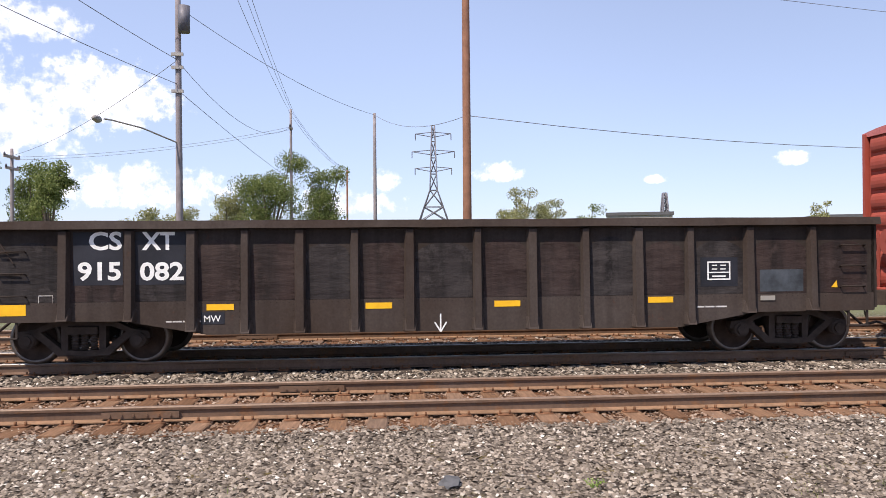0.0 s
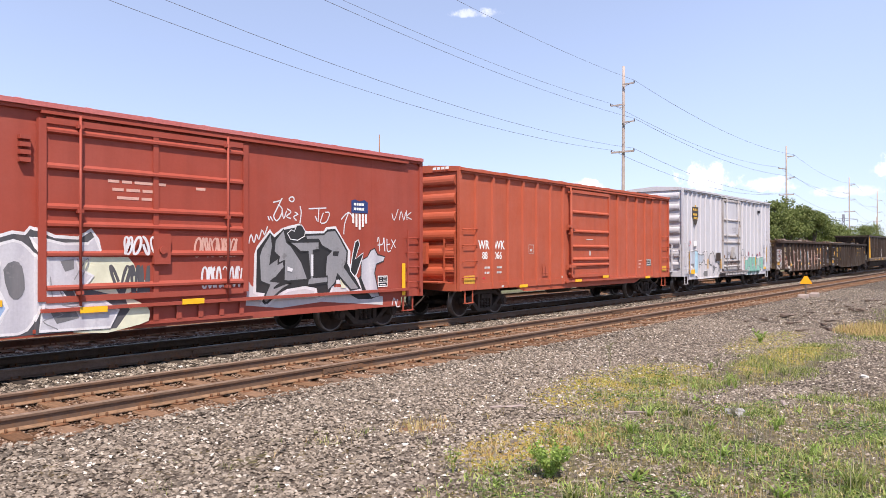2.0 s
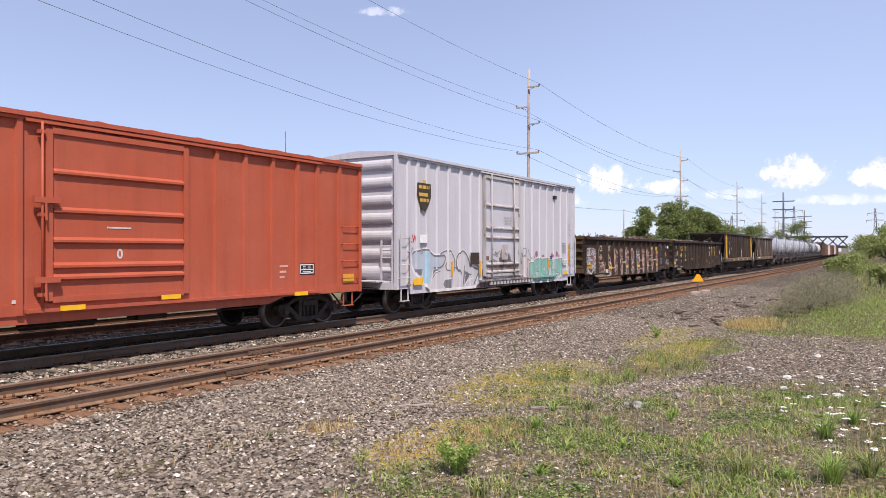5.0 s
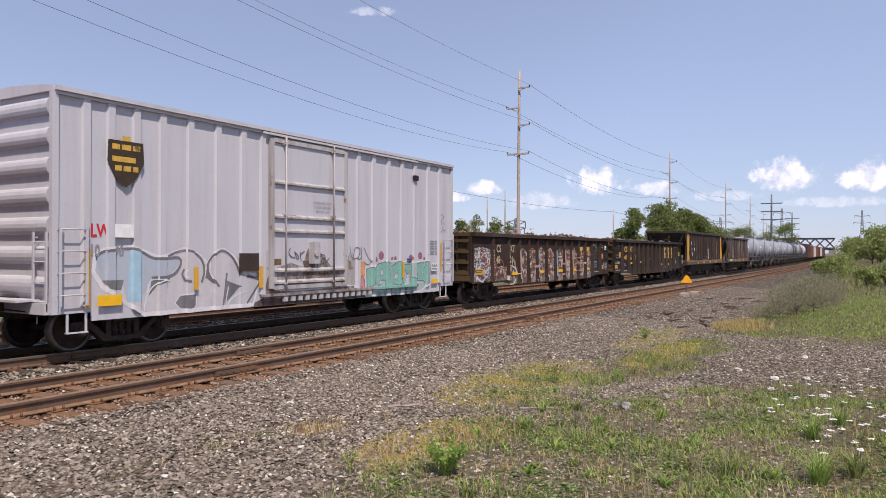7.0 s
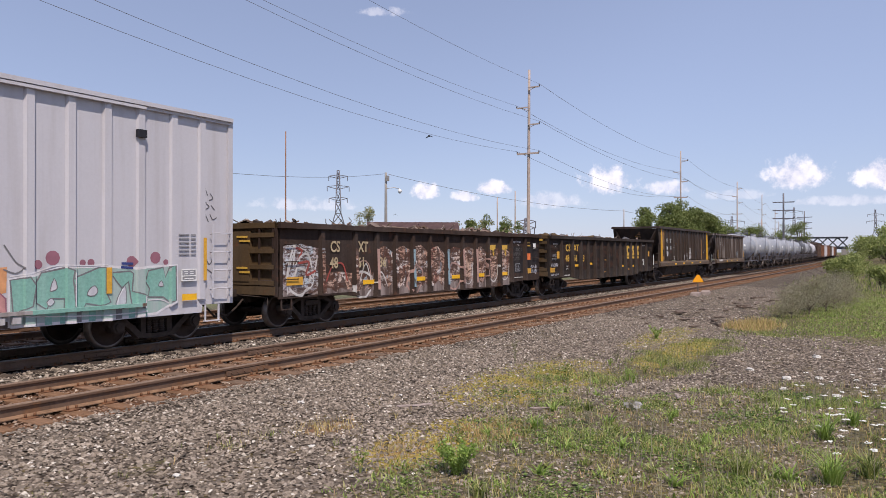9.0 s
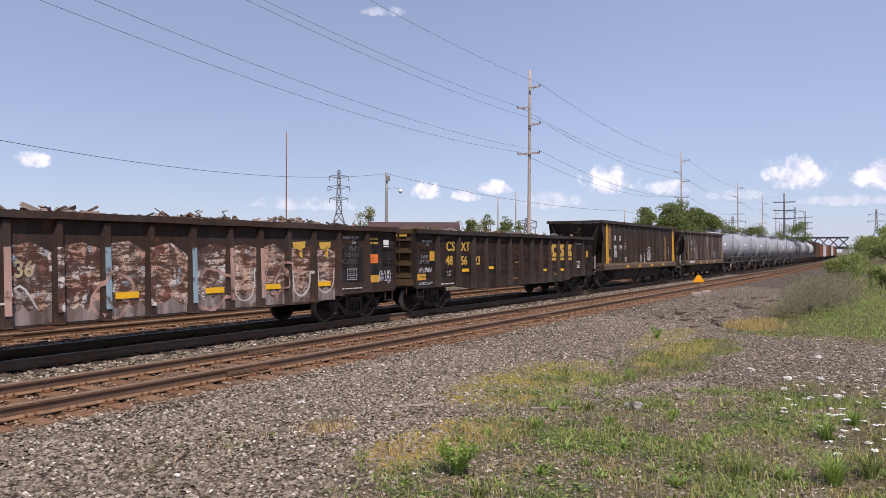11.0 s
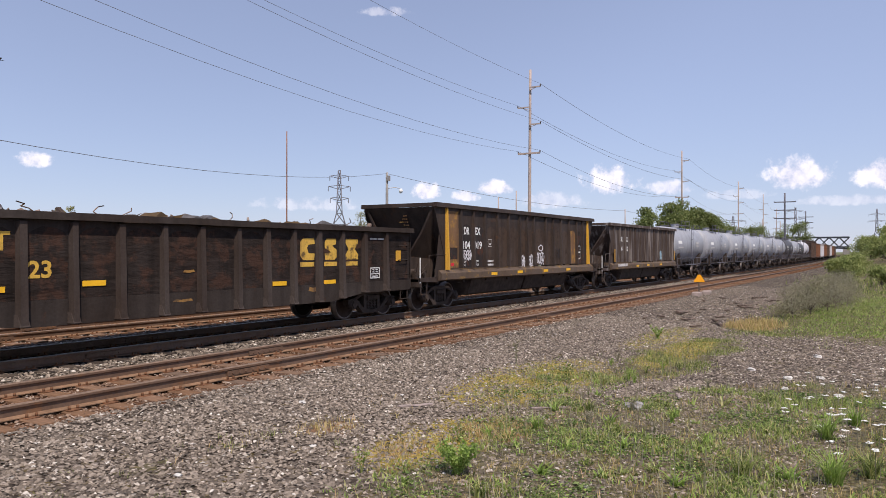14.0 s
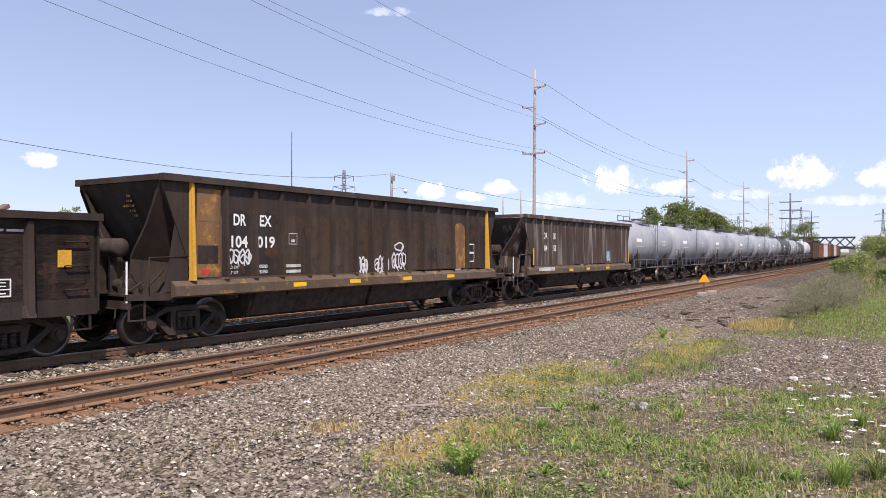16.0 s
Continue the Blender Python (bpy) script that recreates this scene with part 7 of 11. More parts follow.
    panel(ob, "reflector", 55.9 - uc, 55.98 - uc, 1.27, 2.16, YELLOW, SIDE - 0.09)
    panel(ob, "rusty_plate", 47.2 - uc, 47.79 - uc, 1.43, 1.83, GONDOLA_LOW, SIDE - 0.1, "dark rusty patch plate", 0.02)
    mint_pale = painted("washed-out pale mint spray", (0.28, 0.43, 0.38), (0.42, 0.46, 0.46), 0.4, 0.6, 0.8, (0.3, 0.42, 0.38), 0.6, 0.6, 0.1, mottle=0.3)
    mint = painted_shape(ob, "sprayed_piece", at([(51.97, 0.64), (51.97, 1.42), (52.42, 1.48), (52.88, 1.6), (53.69, 1.6), (54.36, 1.55), (54.62, 1.57), (55.24, 1.6), (55.24, 0.86), (54.8, 0.66), (53.91, 0.62), (52.89, 0.63)]), mint_pale, SIDE - 0.005, ribs, "mint green blocky sprayed piece with dark outlines", SPRAY_WHITE, 0.05)
    letters = ([(51.99, 1.4), (52.3, 1.44), (52.4, 1.3), (52.34, 0.95), (52.04, 0.84)],
               [(52.42, 1.35), (52.51, 1.51), (52.79, 1.56), (52.94, 1.59), (53.08, 1.54), (53.05, 1.37), (53.08, 1.15), (53.1, 0.88), (52.91, 0.87), (52.92, 1.05), (52.7, 1.06), (52.6, 0.88), (52.42, 1.0)],
               [(53.04, 1.38), (53.28, 1.47), (53.57, 1.58), (53.69, 1.58), (53.69, 1.12), (53.78, 0.94), (53.61, 0.88), (53.32, 0.94), (53.26, 0.8), (53.12, 0.84), (53.12, 1.15)],
               [(53.82, 1.48), (54.22, 1.5), (54.29, 1.45), (54.26, 1.12), (54.36, 1.09), (54.59, 1.02), (54.56, 0.77), (54.25, 0.88), (54.18, 1.31), (54.04, 1.19), (53.91, 1.34)],
               [(54.62, 1.5), (54.96, 1.56), (55.01, 1.36), (55.11, 1.57), (55.22, 1.59), (55.23, 0.89), (55.11, 0.86), (54.96, 0.97), (54.62, 0.99), (54.64, 1.16), (54.55, 1.29)])
    for k, pts in enumerate(letters):
        painted_shape(mint, "sprayed_letter", at(pts), SPRAY_MINT, SIDE - 0.0075 - 0.002 * (k % 2), ribs, "", SPRAY_SHADE, 0.03)
    for pts in ([(52.66, 1.21), (52.73, 1.41), (52.79, 1.24), (52.7, 1.19)], [(53.34, 1.09), (53.4, 1.21), (53.5, 1.25), (53.55, 1.15), (53.48, 1.07)], [(53.92, 0.83), (53.95, 1.01), (54.09, 1.23), (54.13, 1.1), (54.11, 0.81)], [(54.84, 1.2), (54.91, 1.3), (54.96, 1.19)], [(52.6, 1.0), (52.66, 0.93), (52.74, 1.0), (52.68, 1.07)]):
        painted_shape(mint, "letter_hole", at(pts), SPRAY_PALE, SIDE - 0.0125, ribs, "", SPRAY_SHADE, 0.018, 2)
    bm = bmesh.new()
    quad_box(bm, 52.3 - uc, 54.4 - uc, SIDE - 0.143, SIDE - 0.037, 0.817, 0.884)
    part("overspray", bm, SPRAY_MINT, mint, "mint green overspray on the door rail")
    for k in range(9):
        panel(mint, "overspray", 52.3 + 0.27 * k - uc, 52.43 + 0.27 * k - uc, 0.615, 0.8, SPRAY_MINT if k % 3 else SPRAY_SHADE, SIDE - 0.0085)
    bm = bmesh.new()
    for pts in ([(51.98, 1.46), (52.4, 1.52), (52.78, 1.63), (53.3, 1.62), (53.72, 1.63)], [(52.05, 0.8), (52.9, 0.74), (53.9, 0.7), (54.6, 0.72)], [(53.95, 0.85), (53.97, 1.0), (54.07, 1.18)], [(54.58, 1.02), (54.57, 0.78)], [(53.1, 0.9), (53.1, 1.5)], [(54.6, 0.93), (54.9, 0.92), (55.1, 0.84)]):
        ribbon(bm, smooth_line(at(pts), False, 4), 0.022, SIDE - 0.0135)
    part("spray_line", drape(bm, ribs), SPRAY_WHITE, mint)
    bm = bmesh.new()
    for pts in ([(54.02, 1.58), (54.28, 1.56)], [(54.03, 1.65), (54.28, 1.64)]):
        ribbon(bm, at(pts), 0.045, SIDE - 0.0135)
    part("spray_line", drape(bm, ribs), plain("dark blue spray", (0.04, 0.06, 0.2), 0.6, vary=0.2), mint)
    painted_shape(ob, "overspray", at([(51.72, 1.15), (51.74, 1.6), (51.94, 1.62), (51.93, 1.2)]), plain("faded orange spray", (0.62, 0.3, 0.14), 0.6, vary=0.2), SIDE - 0.0045, ribs, "faded orange spray")
    painted_shape(ob, "sprayed_letter", at([(51.66, 0.9), (51.68, 1.1), (51.8, 1.22), (51.92, 1.1), (51.93, 0.86)]), plain("dusty pink spray", (0.5, 0.25, 0.24), 0.6, vary=0.2), SIDE - 0.004, ribs, "dusty pink sprayed shape", SPRAY_MAUVE, 0.03)
    for u, z, q in ((52.71, 1.76, 0.13), (54.25, 1.68, 0.11), (54.78, 1.75, 0.12), (53.26, 1.67, 0.06), (53.42, 1.67, 0.07), (52.45, 1.65, 0.08), (55.02, 1.66, 0.06)):
        ring = [(u - uc + q * math.cos(a * 0.628), z + q * math.sin(a * 0.628)) for a in range(10)]
        bm = bmesh.new()
        sheet(bm, ring, SIDE - 0.0032)
        part("spray_dot", drape(bm, ribs), SPRAY_MAUVE, ob)
    # thin tags drawn with a marker or a narrow nozzle
    tags = ((SIDE - 0.008, 0.024, SPRAY_SHADE, ([(51.25, 2.03), (51.31, 1.76), (51.44, 1.67), (51.58, 1.76), (51.62, 1.94), (51.48, 1.97), (51.37, 1.64)], [(51.76, 2.0), (51.71, 1.73), (51.54, 1.67), (51.62, 1.82)], [(51.79, 1.93), (51.76, 1.64)], [(51.89, 1.98), (52.08, 1.7), (52.21, 1.6), (52.08, 1.51), (51.88, 1.58)])),
            (SIDE - 0.075, 0.022, SPRAY_DARK, ([(48.87, 1.96), (48.8, 1.86), (48.88, 1.75), (49.03, 1.73)], [(49.0, 1.87), (49.12, 1.78), (49.16, 1.71), (49.09, 1.7), (49.02, 1.83)], [(49.21, 1.86), (49.24, 1.63)], [(49.19, 1.78), (49.36, 1.88)])),
            (SIDE - 0.075, 0.022, SPRAY_DARK, ([(49.88, 1.75), (49.83, 1.42)], [(49.83, 1.69), (50.02, 1.77)], [(49.89, 1.58), (50.02, 1.63)], [(50.05, 1.72), (49.96, 1.44)], [(50.05, 1.72), (50.14, 1.41)], [(49.96, 1.55), (50.13, 1.59)], [(50.15, 1.77), (50.19, 1.41)], [(50.32, 1.71), (50.18, 1.55), (50.36, 1.38)], [(49.86, 1.84), (50.15, 1.77)])),
            (SIDE - 0.008, 0.018, SPRAY_DARK, ([(56.0, 3.2), (56.06, 3.05)], [(56.12, 3.1), (56.2, 3.0), (56.1, 2.95)], [(55.98, 2.9), (56.1, 2.82), (56.0, 2.75)], [(56.15, 2.85), (56.25, 2.75)], [(56.0, 2.65), (56.08, 2.5)], [(56.12, 2.66), (56.2, 2.55), (56.3, 2.6)], [(56.02, 1.75), (56.1, 1.6), (56.2, 1.7)], [(56.05, 1.5), (56.18, 1.42)])))
    for yy, w, m, lines in tags:
        for pts in lines:
            bm = bmesh.new()
            ribbon(bm, smooth_line(at(pts), False, 4), w, yy)
            part("tag_stroke", drape(bm, ribs), m, ob)
    # soot and rust run down from the latch and the lower rails of the door
    painted_shape(ob, "soot_stain", at([(49.3, 1.64), (49.8, 1.66), (49.72, 1.4), (49.62, 1.18), (49.45, 1.2), (49.4, 1.4)]), grime, SIDE - 0.069)
    painted_shape(ob, "soot_stain", at([(48.28, 0.98), (50.95, 0.98), (50.95, 1.1), (50.2, 1.06), (49.4, 1.12), (48.28, 1.1)]), grime, SIDE - 0.069)
    painted_shape(ob, "soot_stain", at([(47.95, 0.7), (48.35, 0.7), (48.4, 1.3), (48.25, 1.5), (48.1, 1.2)]), grime, SIDE - 0.0385)
    panel(ob, "paint_patch", 48.3 - uc, 48.55 - uc, 1.56, 1.7, OLD_YELLOW, SIDE - 0.07, "worn yellow patch")
    # shield emblem high on the side
    bm = bmesh.new()
    sheet(bm, [(a - uc, b) for a, b in ((43.95, 3.95), (44.7, 3.95), (44.72, 3.55), (44.55, 3.25), (44.33, 3.08), (44.1, 3.25), (43.93, 3.55))], SIDE - 0.088)
    em = part("shield_emblem", bm, plain("dark brown enamel", (0.05, 0.035, 0.02), 0.5, vary=0.2), ob, "dark shield emblem with yellow bars")
    for z, ws in ((3.78, (0.16, 0.2, 0.16)), (3.55, (0.5,)), (3.38, (0.14, 0.16, 0.12))):
        bars(em, 44.03 - uc + (0.06 if z < 3.5 else 0), z, ws, 0.1, LETTER_YELLOW, SIDE - 0.094, 0.04)
    panel(em, "crest", 44.25 - uc, 44.42 - uc, 3.95, 4.04, LETTER_YELLOW, SIDE - 0.09)
    lettering(ob, "LW", 43.64 - uc, 2.14, 0.24, SIGN_RED, SIDE - 0.01, 0.8)
    lettering(ob, "10", 43.62 - uc, 1.78, 0.22, LETTER_GREY, SIDE - 0.014, 0.7)
    lettering(ob, "96", 44.12 - uc, 1.78, 0.22, LETTER_GREY, SIDE - 0.014, 0.7)
    panel(ob, "placard", 44.1 - uc, 44.5 - uc, 2.13, 2.38, LETTER, SIDE - 0.088)
    panel(ob, "placard", 43.75 - uc, 44.25 - uc, 0.86, 1.06, REFLECTOR, SIDE - 0.088, "yellow maintenance plate")
    panel(ob, "placard", 55.36 - uc, 55.72 - uc, 0.88, 1.01, REFLECTOR, SIDE - 0.088, "yellow maintenance plate")
    panel(ob, "paint_patch", 55.35 - uc, 55.73 - uc, 1.27, 1.52, LETTER_GREY, SIDE - 0.066)
    boxed_stencil(ob, 55.35 - uc, 1.27, 0.38, 0.25, SIDE - 0.07, LETTER)
    for body, u0, u1, z in (("CLOSE AND LOCK", 49.7, 50.41, 3.07), ("DOORS BEFORE", 49.75, 50.37, 2.96), ("MOVING CAR", 49.81, 50.31, 2.85)):
        lettering(ob, body, u0 - uc, z, 0.07, FADED_GREY, SIDE - 0.068, wide=u1 - u0)
    for k in range(6):
        bars(ob, 55.33 - uc, 2.2 - 0.08 * k, (0.25, 0.12), 0.03, LETTER_GREY, SIDE - 0.02)
    bm = bmesh.new()
    quad_box(bm, 54.32 - uc, 54.5 - uc, SIDE - 0.14, SIDE - 0.03, 4.05, 4.2)
    part("bracket", bm, STENCIL_BLACK, ob)
    # notched lower edge
    bm = bmesh.new()
    quad_box(bm, 0, 0.14, SIDE - 0.12, SIDE - 0.04, 0.68, 0.8)
    notch = mesh_of("rail_notch", bm, WHITE_DIRTY)
    for k in range(14):
        piece("rail_notch", notch, ob, Matrix.Translation((48.6 + 0.26 * k - uc, 0, 0)))
    for way in (-1, 1):
        ladder(ob, way * (L - 0.3), 0.9, 2.45, SIDE - 0.07, WHITE, 4, 0.5, True, 0.08)


def graffiti_gondola():
    posts = (59.65, 61.0, 61.95, 62.85, 63.75, 64.7, 65.7, 66.7, 67.6, 68.5, 69.4, 70.35, 71.55)
    ob, L, uc = gondola(58.15, 72.95, 2.56, posts, "rusty gondola car covered in peeling spray paint, loaded with scrap", GONDOLA_RUST, GONDOLA_RUST, OLIVE, 0.6, 0.76, 1.04, 1.5)
    y = SIDE - 0.014
    edges = [58.2] + list(posts) + [72.9]
    arches(ob, uc, (70.35, 71.55, 72.9), 1.05, 2.15, (PANEL_BLUE,), SIDE - 0.004, 31)
    faint = painted("rubbed chalk marks", (0.16, 0.15, 0.15), (0.06, 0.05, 0.05), 0.4, 0.6, 0.8, (0.05, 0.04, 0.035), 0.52, 0.8, 0.02)
    for k in range(3):
        scribble(ob, 70.52 - uc + 0.06 * k, 1.55 + 0.17 * k, 0.65, 0.12, faint, SIDE - 0.02, 85 + k, 4, 0.016)
    coat = painted("dusty pale ground coat", (0.3, 0.24, 0.22), (0.1, 0.07, 0.06), 0.4, 0.62, 0.9, (0.1, 0.065, 0.05), 0.54, 0.8, 0.1, mottle=0.4)
    worn_sky = painted("worn sky blue spray", (0.26, 0.38, 0.44), (0.12, 0.09, 0.08), 0.42, 0.65, 0.9, (0.1, 0.065, 0.05), 0.53, 0.7, 0.05, mottle=0.4)
    pink = painted("worn pink spray", (0.5, 0.31, 0.26), (0.12, 0.075, 0.06), 0.42, 0.65, 0.8, (0.08, 0.05, 0.04), 0.55, 0.7, 0.05, mottle=0.4)
    faded = painted("flaked cream lettering", (0.52, 0.42, 0.26), (0.16, 0.11, 0.07), 0.42, 0.7, 0.8, (0.06, 0.045, 0.04), 0.54, 0.7, 0.05)
    first_coat = mural_material("washed blue and white spray", 0.5, (0.55, 0.6, 0.66))
    cream_coat = mural_material("flaking cream and pink spray", 0.35, (0.62, 0.42, 0.32))
    r = random.Random(6)
    for i, (a, b) in enumerate(zip(edges, edges[1:])):
        if b > 71.0:
            continue
        bm = bmesh.new()
        hi0, hi1 = 1.96 + r.uniform(-0.1, 0.08), 1.9 + r.uniform(-0.1, 0.08)
        if 59 < a < 61.5:
            hi0, hi1 = 1.3, 1.3
        lo = 0.8 if a < 60 or a > 70 else 0.64
        sheet(bm, [(a + 0.1 - uc, lo), (b - 0.1 - uc, lo), (b - 0.1 - uc, hi1), (a + 0.5 * (b - a) - uc, max(hi0, hi1) + 0.06), (a + 0.1 - uc, hi0)], y)
        part("spray_field", bm, first_coat if a < 59 else (cream_coat if a > 66.5 else MURAL), ob, "peeling sprayed colours")
        # pale ground coat along the bottom, with a ragged top edge
        if a < 70:
            bm = bmesh.new()
            w = b - a - 0.2
            sheet(bm, [(a + 0.1 - uc, lo)] + [(b - 0.1 - uc, lo)] + [(b - 0.1 - w * k / 7 - uc, 0.9 + r.uniform(-0.12, 0.1)) for k in range(8)], y - 0.003)
            bmesh.ops.triangulate(bm, faces=bm.faces[:])
            part("ground_coat", bm, coat, ob, "dusty pale ground coat")
    for i, u in enumerate(posts[:9]):
        bm = bmesh.new()
        x = u - uc
        vs = [bm.verts.new(p) for p in ((x - 0.06, SIDE - 0.172, 0.82), (x + 0.06, SIDE - 0.172, 0.82), (x + 0.06, SIDE - 0.122, 1.95), (x - 0.06, SIDE - 0.122, 1.95))]
        bm.faces.new(vs)
        part("spray_field", bm, {2: pink, 4: worn_sky, 6: worn_sky, 7: pink, 8: pink}.get(i, MURAL), ob)
    for body, u, z in (("CS", 60.0, 1.87), ("XT", 61.15, 1.87), ("48", 59.98, 1.45), ("61", 61.12, 1.45), ("36", 62.1, 1.45)):
        lettering(ob, body, u - uc, z, 0.28, faded, SIDE - 0.03, 0.85)
    # half-worn bubble outlines low on the side
    r = random.Random(8)
    gribs = [(u - uc - 0.063, u - uc + 0.063, 0.135) for u in posts]
    for a, b, top in ((58.45, 59.35, 1.9), (61.05, 61.75, 1.6), (67.75, 68.45, 1.75)):
        bm = bmesh.new()
        arch = [(a - uc, 0.85), (a + 0.03 - uc, 0.6 * top + 0.2), (a + 0.3 * (b - a) - uc, top), (b - 0.2 * (b - a) - uc, top - 0.06), (b - uc, 0.6 * top + 0.1), (b - 0.06 - uc, 1.0), (a + 0.5 * (b - a) - uc, 0.82)]
        ribbon(bm, smooth_line(arch, False, 3), 0.035, SIDE - 0.018)
        part("sprayed_arch", drape(bm, gribs), r.choice((LETTER_WORN, pink, pink)), ob)
    red_line = painted("worn red spray line", (0.36, 0.06, 0.045), (0.16, 0.06, 0.05), 0.45, 0.7, 0.6, (0.08, 0.05, 0.04), 0.6, 0.7, 0.05)
    for pts, m, w in (([(58.4, 1.1), (58.5, 1.6), (58.7, 2.05), (58.66, 1.5), (58.9, 1.75), (59.15, 1.8), (59.3, 1.5)], LETTER_WORN, 0.05), ([(58.65, 1.95), (58.95, 1.9), (58.8, 1.6), (59.2, 1.62), (59.1, 1.3), (59.45, 1.4)], red_line, 0.06), ([(58.95, 1.0), (59.15, 1.35), (59.35, 1.2), (59.5, 1.7)], LETTER_WORN, 0.04), ([(59.85, 1.1), (60.1, 1.5), (60.5, 1.55), (60.7, 1.1)], red_line, 0.05), ([(61.2, 1.0), (61.5, 1.55), (61.8, 1.0), (62.2, 1.3), (62.5, 0.9)], LETTER_WORN, 0.04), ([(66.85, 1.5), (66.9, 0.95), (67.15, 0.78), (67.4, 0.95), (67.45, 1.45)], LETTER_WORN, 0.032), ([(68.7, 1.4), (68.75, 0.95), (69.0, 0.8), (69.25, 1.0), (69.3, 1.4)], LETTER_WORN, 0.05), ([(69.6, 1.4), (69.65, 0.95), (69.9, 0.84), (70.15, 1.0), (70.2, 1.45)], LETTER_WORN, 0.035)):
        bm = bmesh.new()
        ribbon(bm, smooth_line([(a - uc, b) for a, b in pts], False, 4), w, SIDE - 0.019)
        part("spray_line", drape(bm, gribs), m, ob)
    for k in range(5):
        cu, cz = 59.0 + 2.4 * k + r.uniform(-0.15, 0.15), r.uniform(0.95, 1.2)
        rx, rz = r.uniform(0.3, 0.48), r.uniform(0.3, 0.5)
        zmin = 0.8 if cu < 60.5 or cu > 70.3 else 0.64
        ring = [(cu - uc + rx * math.cos(a * 0.349) + 0.08 * math.sin(a * 1.1), max(zmin, cz + rz * math.sin(a * 0.349))) for a in range(18)]
        bm = bmesh.new()
        ribbon(bm, ring[: r.choice((12, 15, 18))], 0.06, SIDE - 0.017)
        part("bubble_outline", drape(bm, gribs), r.choice((LETTER_WORN, pink, pink)), ob)
    panel(ob, "reflector", 58.4 - uc, 58.96 - uc, 1.06, 1.26, YELLOW, SIDE - 0.04, "yellow plate")
    reflectors(ob, uc, ((61.6, 1.04), (64.2, 1.05), (66.3, 1.05), (68.0, 1.06), (69.8, 1.06)), SIDE - 0.04, 0.5, 0.12)
    bm = bmesh.new()
    for u in (68.9, 69.85):
        sheet(bm, [(u - 0.24 - uc, 2.1), (u + 0.22 - uc, 2.12), (u + 0.2 - uc, 1.97), (u + 0.1 - uc, 1.94), (u + 0.12 - uc, 1.72), (u + 0.02 - uc, 1.74), (u - 0.04 - uc, 1.92), (u - 0.2 - uc, 1.95)], SIDE - 0.028)
    part("painted_emblem", bm, LETTER_YELLOW, ob)
    panel(ob, "placard", 72.35 - uc, 72.6 - uc, 2.0, 2.2, LETTER, SIDE - 0.02, "white square placard")
    panel(ob, "placard", 71.75 - uc, 72.1 - uc, 1.55, 1.8, plain("orange placard", (0.75, 0.18, 0.04), 0.5, vary=0.3), SIDE - 0.02, "scuffed orange placard")
    panel(ob, "reflector", 71.72 - uc, 72.15 - uc, 1.02, 1.22, YELLOW, SIDE - 0.02)
    boxed_stencil(ob, 70.72 - uc, 1.12, 0.42, 0.3, SIDE - 0.035, LETTER_GREY)
    scribble(ob, 72.15 - uc, 0.98, 0.55, 0.36, SPRAY_PALE, SIDE - 0.006, 81, 4, 0.022)
    lettering(ob, "INSIDE HEIGHT", 70.55 - uc, 2.2, 0.08, LETTER_WORN, SIDE - 0.02, 0.9)
    lettering(ob, "5 6", 70.95 - uc, 2.08, 0.08, LETTER_WORN, SIDE - 0.02)
    bars(ob, 71.75 - uc, 2.2, (0.08, 0.2), 0.05, LETTER_YELLOW, SIDE - 0.02)
    bars(ob, 71.75 - uc, 2.08, (0.08, 0.2), 0.05, LETTER_YELLOW, SIDE - 0.02)
    bars(ob, 70.4 - uc, 0.88, (0.2, 0.3, 0.35), 0.03, LETTER_WORN, SIDE - 0.035)
    bm = bmesh.new()
    for k, (ya, yb, z) in enumerate(((0.2, 0.9, 2.2), (0.3, 0.8, 2.1), (0.2, 0.8, 1.45), (0.3, 0.7, 1.35))):
        quad_box(bm, -L - 0.075, -L - 0.06, -ya - 0.3, -ya + 0.1, z, z + 0.05)
    part("lettering_bar", bm, LETTER_YELLOW, ob)
    scrap_load(ob, L - 0.3, 2.56, 5, 0.15)


